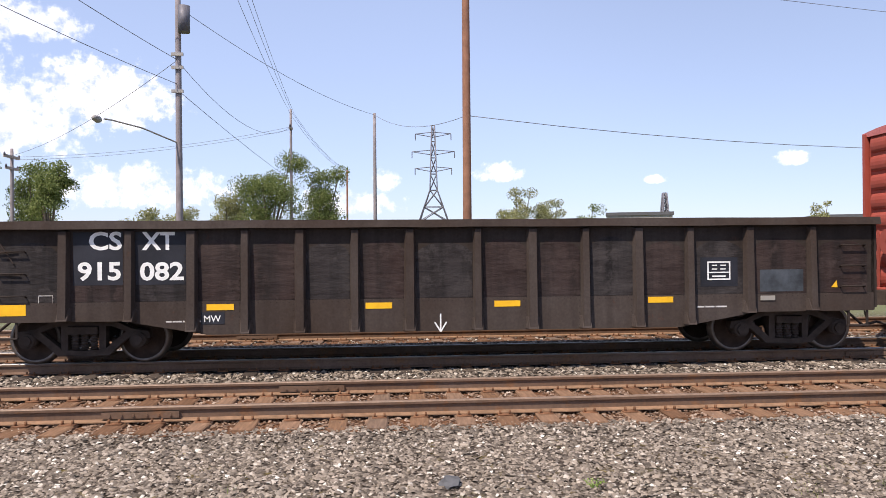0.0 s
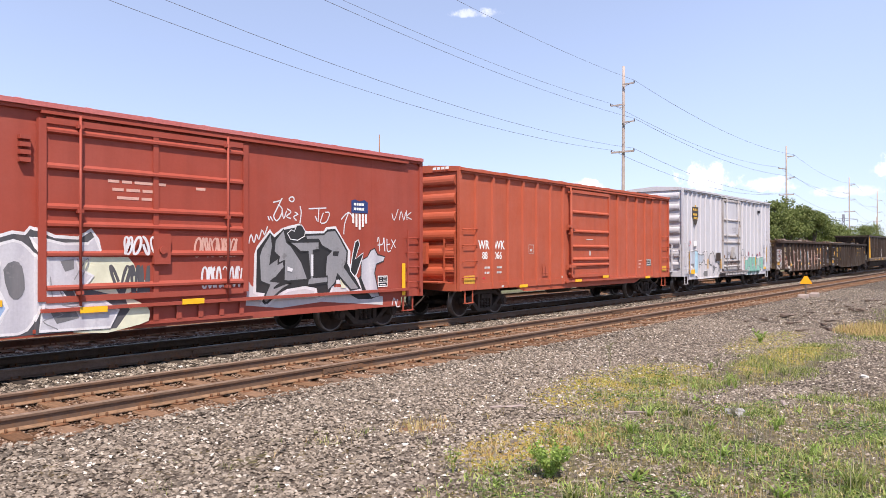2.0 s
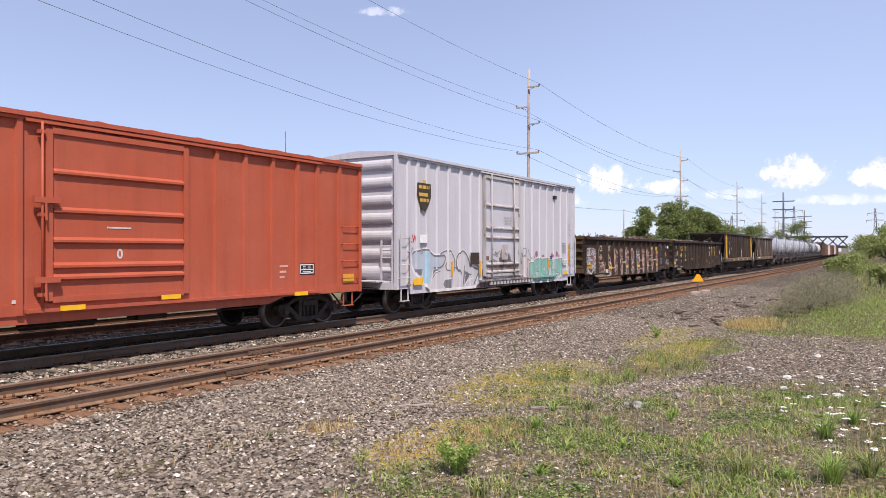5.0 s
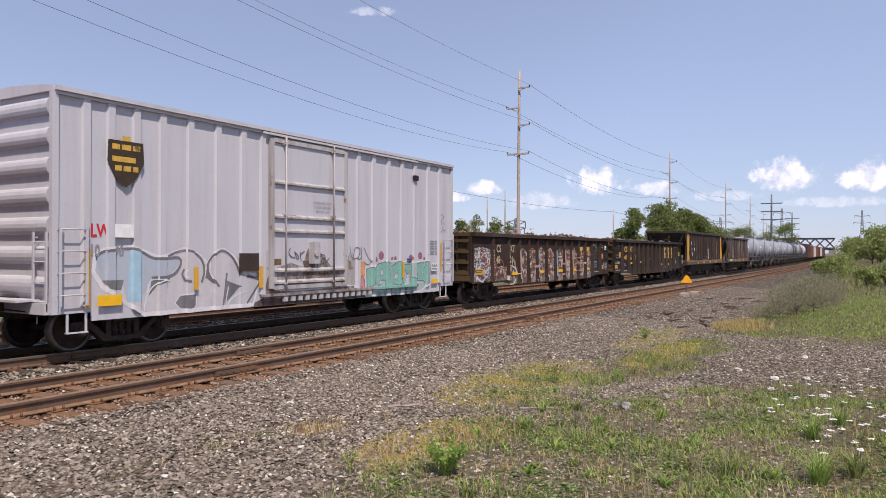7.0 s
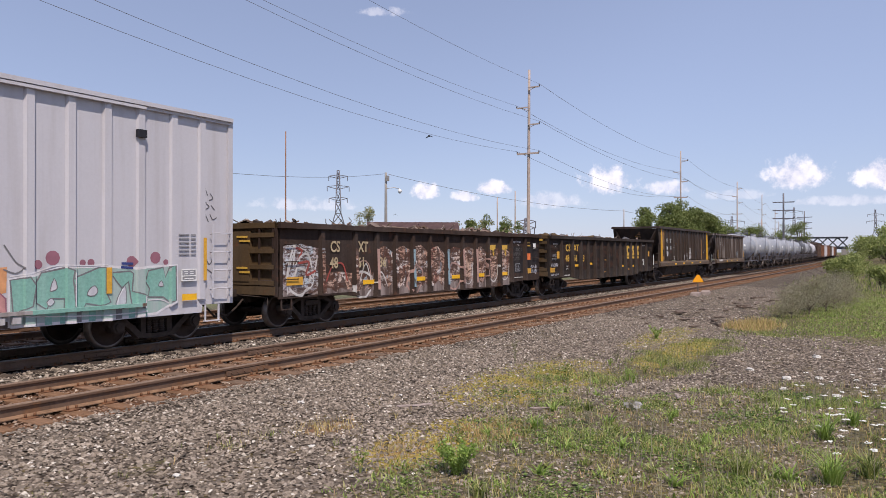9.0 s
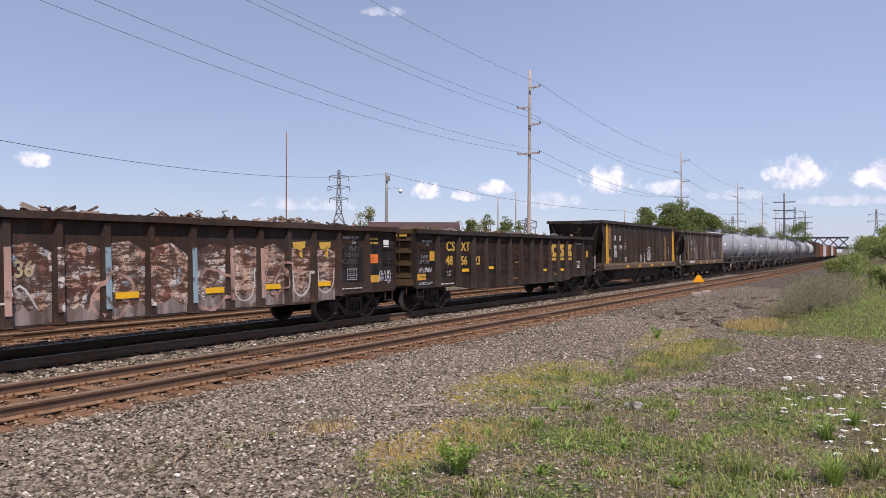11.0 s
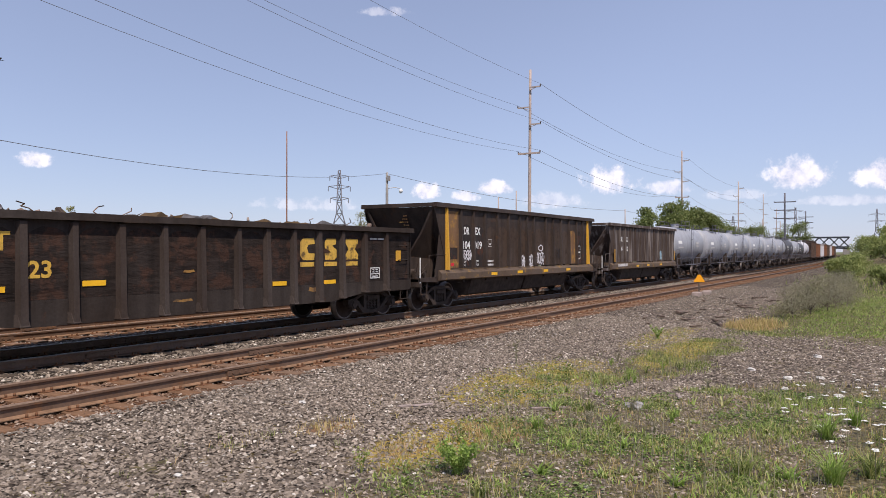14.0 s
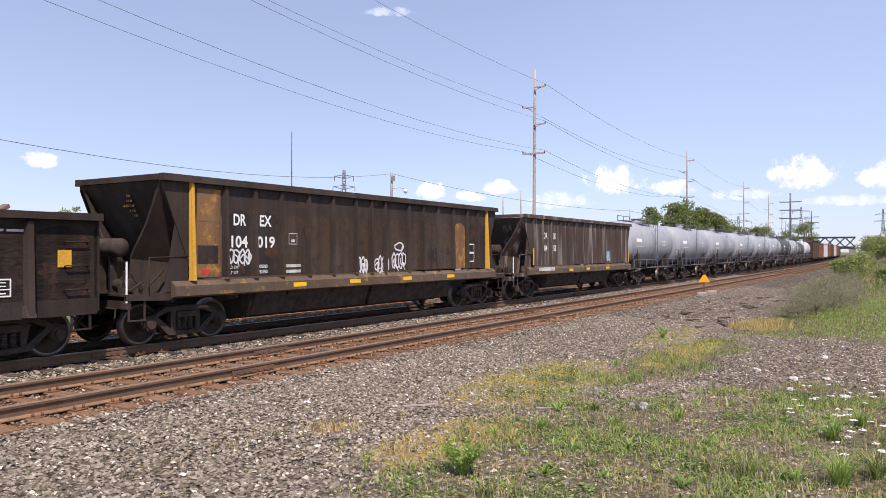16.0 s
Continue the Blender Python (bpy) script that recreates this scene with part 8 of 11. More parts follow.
def dark_gondola():
    posts = (75.19, 76.49, 77.49, 78.4, 79.33, 80.28, 81.2, 82.2, 83.08, 83.95, 84.86, 85.77, 86.71, 87.7)
    ob, L, uc = gondola(74.0, 88.95, 2.55, posts, "dark brown gondola car with flaking yellow lettering and scrap load", BLACKISH, BLACKISH, OLIVE, 0.6, 0.76, 1.04, 1.45, post_mat=GONDOLA_LOW)
    y = SIDE - 0.008
    arches(ob, uc, (74.1,) + posts + (88.9,), 1.05, 2.3, (BAY_DARK,), SIDE - 0.003, 8)
    for body, u, z, cap in (("CS", 75.76, 1.9, 0.31), ("XT", 76.7, 1.9, 0.31), ("48", 75.74, 1.45, 0.29), ("56", 76.69, 1.44, 0.29), ("23", 77.6, 1.43, 0.29)):
        lettering(ob, body, u - uc, z, cap, LETTER_YELLOW, y, 1.08)
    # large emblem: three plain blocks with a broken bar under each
    shapes = ([(0.0, 0.1), (0.0, 0.44), (0.1, 0.54), (0.5, 0.54), (0.52, 0.4), (0.3, 0.38), (0.24, 0.3), (0.3, 0.17), (0.52, 0.16), (0.5, 0.0), (0.1, 0.0)],
              [(0.04, 0.0), (0.02, 0.16), (0.26, 0.2), (0.02, 0.3), (0.02, 0.46), (0.1, 0.54), (0.46, 0.54), (0.46, 0.4), (0.3, 0.36), (0.48, 0.26), (0.48, 0.06), (0.4, 0.0)],
              [(0.0, 0.0), (0.0, 0.14), (0.12, 0.28), (0.0, 0.42), (0.0, 0.54), (0.52, 0.54), (0.52, 0.42), (0.38, 0.28), (0.52, 0.14), (0.52, 0.0)])
    for u, pts in zip((84.21, 85.09, 85.94), shapes):
        painted_shape(ob, "emblem_block", [(u - uc + a, 1.66 + b) for a, b in pts], LETTER_YELLOW, SIDE - 0.009)
        bars(ob, u - uc, 1.5, (0.5,), 0.11, LETTER_YELLOW, SIDE - 0.009, name="emblem_bar")
    panel(ob, "reflector", 74.08 - uc, 74.55 - uc, 1.0, 1.2, YELLOW, SIDE - 0.02)
    panel(ob, "placard", 74.76 - uc, 75.04 - uc, 1.58, 1.88, YELLOW, SIDE - 0.02, "chipped yellow placard")
    panel(ob, "placard", 88.2 - uc, 88.45 - uc, 1.6, 1.9, YELLOW, SIDE - 0.02, "chipped yellow placard")
    reflectors(ob, uc, ((77.0, 1.25), (78.8, 1.3), (83.5, 1.12), (85.3, 1.1)), SIDE - 0.02, 0.46, 0.1)
    boxed_stencil(ob, 87.0 - uc, 1.13, 0.42, 0.3, SIDE - 0.02)
    lettering(ob, "INSIDE HEIGHT", 74.35 - uc, 2.16, 0.07, LETTER_WORN, y, 0.85)
    lettering(ob, "5-6", 74.6 - uc, 2.04, 0.07, LETTER_WORN, y)
    lettering(ob, "LD LMT", 75.8 - uc, 1.2, 0.06, LETTER_WORN, y)
    lettering(ob, "LT WT", 75.8 - uc, 1.09, 0.06, LETTER_WORN, SIDE - 0.016)
    bars(ob, 75.4 - uc, 0.82, (0.2, 0.25, 0.3), 0.04, LETTER_WORN, SIDE - 0.016)
    bars(ob, 87.0 - uc, 2.2, (0.3, 0.3), 0.04, LETTER_WORN, y)
    scribble(ob, 74.15 - uc, 1.24, 0.7, 0.13, SPRAY_PALE, SIDE - 0.02, 91, 6, 0.018)
    scribble(ob, 74.2 - uc, 1.5, 0.5, 0.13, LETTER_GREY, SIDE - 0.02, 92, 5, 0.012)
    scribble(ob, 74.28 - uc, 1.66, 0.4, 0.1, LETTER_GREY, SIDE - 0.02, 94, 4, 0.01)
    scribble(ob, 74.15 - uc, 0.86, 0.8, 0.07, SPRAY_PALE, SIDE - 0.02, 93, 5, 0.014)
    flaked = painted("flaked orange-yellow paint", (0.34, 0.18, 0.045), (0.1, 0.06, 0.04), 0.42, 0.6, 0.9, (0.05, 0.035, 0.028), 0.5, 0.8, 0.02)
    for u, z, w, h in ((80.75, 1.45, 0.3, 0.05), (80.5, 0.86, 0.5, 0.05), (84.5, 0.9, 0.4, 0.1)):
        painted_shape(ob, "flaked_mark", [(u - uc, z), (u + w * 0.5 - uc, z - h * 0.3), (u + w - uc, z + h * 0.1), (u + w * 0.9 - uc, z + h), (u + w * 0.4 - uc, z + h * 0.7), (u + w * 0.1 - uc, z + h)], flaked, SIDE - 0.016)
    bm = bmesh.new()
    quad_box(bm, -L - 0.075, -L - 0.06, -1.25, -0.95, 2.33, 2.39)
    quad_box(bm, -L - 0.075, -L - 0.06, -0.85, -0.3, 2.33, 2.39)
    quad_box(bm, -L - 0.075, -L - 0.06, -0.35, 0.1, 1.6, 1.65)
    part("lettering_bar", bm, LETTER_YELLOW, ob)
    scrap_load(ob, L - 0.3, 2.56, 17, 0.12, None, 120, 0.1)
    # larger dark lumps on the load
    twisted = painted("twisted grey scrap metal", (0.13, 0.12, 0.12), (0.05, 0.045, 0.04), 0.4, 0.65, 0.7, (0.1, 0.06, 0.04), 0.56, 0.6, 0.1)
    r = random.Random(4)
    load = [c for c in ob.children if c.name.startswith("load")][0]
    for k in range(16):
        bm = bmesh.new()
        bmesh.ops.create_icosphere(bm, subdivisions=2, radius=r.uniform(0.2, 0.38))
        cx, cy = r.uniform(-L + 0.8, L - 0.8), r.uniform(-1.1, 0.4)
        for v in bm.verts:
            q = v.co.normalized()
            v.co = Vector((q.x * 0.42, q.y * 0.3, q.z * 0.2)) * (0.8 + 0.5 * noise.noise(q * 1.7 + Vector((k, 0, 0)))) + Vector((cx, cy, 2.52))
        part("scrap_lump", bm, twisted if k % 3 == 0 else OLIVE, load)


def hopper(u0, u1, top, label, mat_, sill_mat, post_mat, posts, platform=0.95):
    """Open hopper: straight ribbed side between sloped ends, sill, platforms, bracing and chutes."""
    ob, L, uc = new_car("hopper_car", label, u0 - platform, u1 + platform)
    a, b = u0 - uc, u1 - uc
    zs = 1.18
    bm = bmesh.new()
    prism(bm, [(a, top - 0.14), (a, top - 0.25), (a + 0.75, zs + 0.14), (b - 0.75, zs + 0.14), (b, top - 0.25), (b, top - 0.14)], SIDE, SIDE + 0.035)
    twin("side_sheet", bm, mat_, ob)
    bm = bmesh.new()
    prism(bm, [(SIDE - 0.12, top - 0.14), (SIDE - 0.1, top), (SIDE + 0.06, top), (SIDE + 0.06, top - 0.14)], a - 0.05, b + 0.05, "x")
    mirrored(bm)
    for x in (a, b):
        quad_box(bm, x - 0.07, x + 0.07, SIDE + 0.065, -SIDE - 0.065, top - 0.13, top - 0.01)
    part("top_chord", bm, mat_, ob)
    bm = bmesh.new()
    prism(bm, [(SIDE - 0.14, zs - 0.2), (SIDE - 0.14, zs), (SIDE - 0.002, zs + 0.1), (SIDE - 0.002, zs - 0.24)], a + 0.2, b - 0.2, "x")
    twin("side_sill", bm, sill_mat, ob, "dusty brown side sill")
    for i, u in enumerate(posts):
        bm = bmesh.new()
        hat_post(bm, u - uc, SIDE - 0.002, zs + 0.14, top - 0.16, 0.1, 0.13, 0.07)
        far_side(part("side_post", bm, mat_, ob))
    for x, way in ((a, -1), (b, 1)):
        bm = bmesh.new()
        hat_post(bm, x - way * 0.68, SIDE - 0.002, zs + 0.1, top - 0.1, 0.085, 0.15, 0.06)
        far_side(part("end_post", bm, post_mat, ob, "yellow painted corner post"))
        # sloped end sheet
        bm = bmesh.new()
        prism(bm, [(x, top - 0.14), (x + way * 0.03, top - 0.14), (x - way * 1.0, 1.3), (x - way * 1.04, 1.3)], SIDE + 0.04, -SIDE - 0.04)
        part("slope_sheet", bm, mat_, ob, "sloping end sheet")
        # deep brace plates leaning in from the top corners to the middle of the platform, with a folded front edge
        for sy in (-1, 1):
            bm = bmesh.new()
            front = [Vector((x, sy * 1.52, top - 0.1)), Vector((x - way * 0.03, sy * 1.02, 2.5)), Vector((x, sy * 0.42, 1.72)), Vector((x + way * 0.02, sy * 0.4, 1.02))]
            back = [Vector((x - way * 0.2, sy * 1.54, top - 0.2)), Vector((x - way * 0.52, sy * 1.3, 2.4)), Vector((x - way * 0.78, sy * 1.0, 1.62)), Vector((x - way * 0.8, sy * 0.98, 1.02))]
            rows = []
            for f, g in zip(front, back):
                lip = Vector((0, -sy * 0.1, -0.03))
                rows.append([bm.verts.new(q) for q in (f + lip, f, g, g + Vector((0, -sy * 0.03, 0)), f + Vector((-way * 0.03, -sy * 0.04, 0)), f + lip + Vector((-way * 0.03, 0, 0)))])
            for r0, r1 in zip(rows, rows[1:]):
                for i in range(6):
                    bm.faces.new((r0[i], r0[(i + 1) % 6], r1[(i + 1) % 6], r1[i]))
            bm.faces.new(rows[0][::-1])
            bm.faces.new(rows[-1])
            bmesh.ops.recalc_face_normals(bm, faces=bm.faces)
            part("end_brace", bm, mat_, ob, "leaning steel brace plate with a folded edge")
            bm = bmesh.new()
            prism(bm, [(x - way * 0.12, top - 0.2), (x - way * 0.62, top - 0.2), (x - way * 0.62, 1.1), (x - way * 0.05, 1.06), (x - way * 0.18, 1.7), (x - way * 0.36, 2.7)], sy * 1.52 - 0.02, sy * 1.52 + 0.02)
            part("corner_gusset", bm, mat_, ob)
        # platform, end sill, handrails
        xe = x + way * platform
        bm = bmesh.new()
        quad_box(bm, min(xe, x - way * 0.9), max(xe, x - way * 0.9), -1.45, 1.45, 0.94, 1.02)
        quad_box(bm, min(xe, xe - way * 0.12), max(xe, xe - way * 0.12), -1.5, 1.5, 0.78, 1.06)
        prism(bm, [(xe, 0.94), (xe, 1.06), (x - way * 0.3, 1.06), (x - way * 0.55, zs + 0.1), (x - way * 0.55, zs - 0.12), (x - way * 0.2, 0.9)], -1.53, -1.47)
        prism(bm, [(xe, 0.94), (xe, 1.06), (x - way * 0.3, 1.06), (x - way * 0.55, zs + 0.1), (x - way * 0.55, zs - 0.12), (x - way * 0.2, 0.9)], 1.47, 1.53)
        part("end_platform", bm, mat_, ob, "steel end platform")
        bm = bmesh.new()
        tube(bm, [(xe - way * 0.5, -1.52, 1.0), (xe - way * 0.5, -1.52, 1.75), (x - way * 0.65, -1.56, 1.78)], 0.014, 6)
        part("grab_rail", bm, mat_, ob)
        bm = bmesh.new()
        rod(bm, (xe - way * 0.02, -1.5, 0.9), (xe - way * 0.02, -1.5, 1.68), 0.02, 6)
        part("hand_hold", bm, LETTER if way < 0 else mat_, ob)
        sill_step(ob, xe - way * 0.25, 0.9, -1.48, mat_, 0.34, 0.34)
        coupler(ob, xe, way)
        # air reservoir and brake cylinder on the platform
        bm = bmesh.new()
        lathe(bm, [(-0.5, 0.02), (-0.47, 0.14), (-0.42, 0.19), (0.42, 0.19), (0.47, 0.14), (0.5, 0.02)], 18, "y", (x + way * 0.28, -0.1, 1.95))
        quad_box(bm, x + way * 0.28 - 0.05, x + way * 0.28 + 0.05, -0.3, -0.2, 1.0, 1.8)
        quad_box(bm, x + way * 0.28 - 0.05, x + way * 0.28 + 0.05, 0.1, 0.2, 1.0, 1.8)
        part("air_reservoir", bm, UNDER, ob, "dark brown air reservoir")
        bm = bmesh.new()
        r = random.Random(int(u0) + way)
        rod(bm, (x + way * 0.35, -1.0, 1.2), (x + way * 0.35, -0.5, 1.2), 0.13, 12)
        for k in range(7):
            p = Vector((x + way * r.uniform(-0.1, 0.7), r.uniform(-1.3, -0.5), 1.05))
            rod(bm, p, p + Vector((r.uniform(-0.4, 0.4), r.uniform(-0.2, 0.2), r.uniform(0.15, 0.5))), 0.02, 6)
            quad_box(bm, p.x - 0.06, p.x + 0.06, p.y - 0.06, p.y + 0.06, 1.02, 1.02 + r.uniform(0.1, 0.3))
        part("brake_rigging", bm, UNDER, ob)
    # chutes under the middle
    n = 2
    for k in range(n):
        c0, c1 = a + 2.6 + (b - a - 5.2) * k / n, a + 2.6 + (b - a - 5.2) * (k + 1) / n - 0.15
        bm = bmesh.new()
        prism(bm, [(-1.45, 1.05), (1.45, 1.05), (1.2, 0.42), (0.5, 0.3), (-0.5, 0.3), (-1.2, 0.42)], c0, c1, "x")
        part("discharge_chute", bm, UNDER, ob, "sooty discharge chute")
    centre_sill(ob, L - 0.1)
    truck(ob, a + 0.8)
    truck(ob, b - 0.8)
    return ob, L, uc


def brown_hopper():
    posts = (91.91, 92.75, 93.58, 94.51, 95.41, 96.33, 97.0, 97.63, 98.8, 99.55, 100.4, 101.3, 102.2, 102.9)
    ob, L, uc = hopper(90.34, 104.24, 3.42, "streaked brown hopper car with yellow corner posts, rolling on the track", HOPPER, SILL_DUST, YELLOW, posts, 0.78)
    y = SIDE - 0.008
    arches(ob, uc, (91.06,) + posts + (103.55,), 1.34, 2.78, (OLD_YELLOW, PANEL_RUST, PANEL_RUST, PANEL_GOLD, PANEL_GOLD, PANEL_GOLD, PANEL_GOLD, PANEL_GOLD, PANEL_GOLD, PANEL_GOLD, PANEL_GOLD, PANEL_GOLD), SIDE - 0.003, 12)
    for body, u, u1, z in (("DR", 92.14, 92.5, 2.45), ("EX", 92.91, 93.28, 2.45), ("104", 92.08, 92.55, 1.97), ("019", 92.83, 93.38, 1.97)):
        lettering(ob, body, u - uc, z, 0.25, LETTER, y - 0.003, wide=u1 - u)
    panel(ob, "paint_patch", 91.16 - uc, 91.78 - uc, 2.5, 3.18, OLD_YELLOW, y, "yellow paint worn to rust")
    panel(ob, "paint_patch", 91.18 - uc, 91.72 - uc, 1.62, 2.0, PANEL_RUST, y, "dark overpainted patch")
    lettering(ob, "LD LMT", 92.02 - uc, 1.5, 0.07, LETTER_WORN, y - 0.003, 0.9)
    lettering(ob, "LT WT", 92.02 - uc, 1.38, 0.07, LETTER_WORN, y - 0.003, 0.9)
    lettering(ob, "200300", 92.85 - uc, 1.5, 0.08, LETTER, y - 0.003, 0.9)
    lettering(ob, "53700", 92.9 - uc, 1.38, 0.08, LETTER, y - 0.003, 0.9)
    for k in range(2):
        bars(ob, 93.75 - uc, 1.5 - 0.13 * k, (0.5,), 0.07, LETTER_WORN, y - 0.003)
    bm = bmesh.new()
    ribbon(bm, [(93.85 - uc, 2.05), (94.12 - uc, 2.05), (94.12 - uc, 2.3), (93.85 - uc, 2.3)], 0.02, y, True)
    quad_box(bm, 93.92 - uc, 94.05 - uc, y, y + 0.003, 2.1, 2.16)
    part("boxed_stencil", bm, LETTER_WORN, ob)
    for k, (u, u1, z, z1) in enumerate(((91.97, 92.62, 1.56, 1.94), (96.33, 96.86, 1.24, 1.74), (97.19, 97.82, 1.22, 1.76), (97.98, 98.66, 1.33, 1.86), (98.12, 98.5, 1.84, 2.14))):
        loop_tag(ob, u - uc, z, u1 - u, z1 - z, SPRAY_WHITE, y - 0.006, 101 + k, 4 if k < 4 else 1, 0.042)
    loop_tag(ob, 100.0 - uc, 1.5, 0.5, 0.5, STENCIL_BLACK, y - 0.006, 106, 3, 0.03)
    bm = bmesh.new()
    for z in (1.55, 1.85):
        ribbon(bm, [(102.3 - uc, z), (102.7 - uc, z), (102.7 - uc, z + 0.27), (102.3 - uc, z + 0.27)], 0.04, y, True)
    part("boxed_stencil", bm, LETTER, ob)
    reflectors(ob, uc, ((94.1, 1.09), (96.2, 1.1), (98.6, 1.1), (101.0, 1.1)), SIDE - 0.146, 0.44, 0.1)
    panel(ob, "paint_patch", 91.3 - uc, 91.5 - uc, 1.4, 1.5, SIGN_RED, y)
    bm = bmesh.new()
    for k, w in enumerate((0.2, 0.26, 0.42, 0.3, 0.16)):
        xs = 90.34 - uc + 0.13 + 0.046 * k
        for q in range(int(w / 0.08)):
            quad_box(bm, xs - 0.08, xs - 0.06, -0.3 + 0.08 * q, -0.25 + 0.08 * q, 3.0 - 0.1 * k, 3.045 - 0.1 * k)
    part("lettering_bar", bm, OLD_YELLOW, ob)


def pale_streaked_hopper():
    posts = (108.2, 109.1, 110.0, 110.9, 111.8, 112.7, 113.6, 114.5, 115.4, 116.3, 117.2, 118.1)
    ob, L, uc = hopper(106.6, 119.35, 3.32, "brown hopper car with pale washed-out streaks, rolling on the track", HOPPER_PALE, SILL_DUST, HOPPER_PALE, posts, 0.85)
    y = SIDE - 0.006
    for body, u, z, cap in (("DR", 108.35, 2.4, 0.24), ("EX", 109.25, 2.4, 0.24), ("104", 108.3, 1.9, 0.24), ("052", 109.2, 1.9, 0.24)):
        lettering(ob, body, u - uc, z, cap, LETTER, y, 0.85)
    panel(ob, "reflector", 107.1 - uc, 107.22 - uc, 1.35, 2.0, YELLOW, SIDE - 0.15)
    panel(ob, "reflector", 118.65 - uc, 118.77 - uc, 1.35, 1.9, YELLOW, SIDE - 0.15)
    panel(ob, "placard", 107.7 - uc, 109.2 - uc, 1.1, 1.24, LETTER_WORN, SIDE - 0.146)
    scribble(ob, 115.7 - uc, 1.4, 0.5, 0.5, SPRAY_SKY, y, 111, 4, 0.04)
    reflectors(ob, uc, ((111.0, 1.09), (113.0, 1.1), (115.6, 1.1)), SIDE - 0.146, 0.44, 0.1)


def tank_car(u0, u1, mat_, label, radius=1.26, zc=2.32):
    ob, L, uc = new_car("tank_car", label, u0, u1)
    bm = bmesh.new()
    e = L - 0.15
    prof = [(-e, 0.02)] + [(-e + 0.5 * (1 - math.cos(a * 0.2618)), radius * math.sin(a * 0.2618)) for a in range(1, 7)] + [(e - 0.5 * (1 - math.cos(a * 0.2618)), radius * math.sin(a * 0.2618)) for a in range(6, 0, -1)] + [(e, 0.02)]
    lathe(bm, prof, 36, "x", (0, 0, zc))
    part("shell", bm, mat_, ob)
    for k in range(1, 5):
        x = -e + 2 * e * k / 5
        bm = bmesh.new()
        lathe(bm, [(x - 0.02, radius - 0.05), (x - 0.02, radius + 0.006), (x + 0.02, radius + 0.006), (x + 0.02, radius - 0.05)], 36, "x", (0, 0, zc))
        part("weld_band", bm, mat_, ob)
    bm = bmesh.new()
    rod(bm, (0, 0, zc + radius - 0.1), (0, 0, zc + radius + 0.22), 0.3, 16)
    rod(bm, (0, 0, zc + radius + 0.22), (0, 0, zc + radius + 0.27), 0.34, 16)
    part("manway", bm, mat_, ob)
    bm = bmesh.new()
    zt = zc + radius + 0.12
    quad_box(bm, -1.1, 1.1, -0.85, -0.4, zt, zt + 0.04)
    quad_box(bm, -1.1, 1.1, 0.4, 0.85, zt, zt + 0.04)
    for x in (-1.1, 0, 1.1):
        for y in (-0.85, 0.85):
            rod(bm, (x, y, zt - 0.35), (x, y, zt + 0.32), 0.02, 6)
    for y in (-0.85, 0.85):
        for z in (0.32,):
            rod(bm, (-1.1, y, zt + z), (1.1, y, zt + z), 0.02, 6)
    part("top_walkway", bm, GALV, ob, "railed walkway round the manway")
    ladder(ob, 0, 1.0, zt, -1.36, GALV, 7, 0.45, True, 0.02)
    for way in (-1, 1):
        bm = bmesh.new()
        prism(bm, [(-1.3, 0.95), (1.3, 0.95), (1.2, zc - 0.55), (0.75, zc - radius + 0.25), (0.3, zc - radius + 0.06), (-0.3, zc - radius + 0.06), (-0.75, zc - radius + 0.25), (-1.2, zc - 0.55)], way * (L - 1.75) - 0.18, way * (L - 1.75) + 0.18, "x")
        part("saddle", bm, UNDER, ob)
    for way in (-1, 1):
        bm = bmesh.new()
        x0, x1 = sorted((way * (L - 2.6), way * L))
        quad_box(bm, x0, x1, -0.2, 0.2, 0.7, 1.0)
        part("stub_sill", bm, UNDER, ob)
        bm = bmesh.new()
        quad_box(bm, min(way * (L - 0.1), way * L), max(way * (L - 0.1), way * L), -1.45, 1.45, 0.86, 1.04)
        part("end_sill", bm, UNDER, ob)
        for sy in (-1, 1):
            bm = bmesh.new()
            quad_box(bm, x0, x1, min(sy * 1.0, sy * 1.48), max(sy * 1.0, sy * 1.48), 0.96, 1.015)
            part("running_board", bm, UNDER, ob)
    for sy in (-1, 1):
        bm = bmesh.new()
        rod(bm, (-L + 0.3, sy * 1.46, 1.42), (L - 0.3, sy * 1.46, 1.42), 0.025, 6)
        for k in range(9):
            x = -L + 0.3 + (2 * L - 0.6) * k / 8
            rod(bm, (x, sy * 1.46, 0.98), (x, sy * 1.46, 1.42), 0.022, 6)
        quad_box(bm, -L + 0.1, L - 0.1, sy * 1.44 - 0.04, sy * 1.44 + 0.04, 0.94, 1.0)
        part("side_handrail", bm, GALV, ob, "grey side handrail")
    for way in (-1, 1):
        bm = bmesh.new()
        tube(bm, [(way * (L - 0.05), -1.48, 0.95), (way * (L - 0.05), -1.48, 2.0), (way * (L - 0.85), -1.48, 2.0), (way * (L - 0.85), -1.48, 0.95)], 0.022, 6)
        part("end_railing", bm, GALV, ob)

    def skin(x0, x1, z0, z1, m, nm):
        ang0, ang1 = math.asin((z0 - zc) / radius), math.asin((z1 - zc) / radius)
        bmm = bmesh.new()
        r2 = radius + 0.008
        lo = [bmm.verts.new((x, -r2 * math.cos(ang0), zc + r2 * math.sin(ang0))) for x in (x0, x1)]
        hi = [bmm.verts.new((x, -r2 * math.cos(ang1), zc + r2 * math.sin(ang1))) for x in (x0, x1)]
        bmm.faces.new((lo[0], lo[1], hi[1], hi[0]))
        part(nm, bmm, m, ob)
    skin(-L + 1.3, -L + 2.3, zc + 0.08, zc + 0.28, LETTER, "lettering_bar")
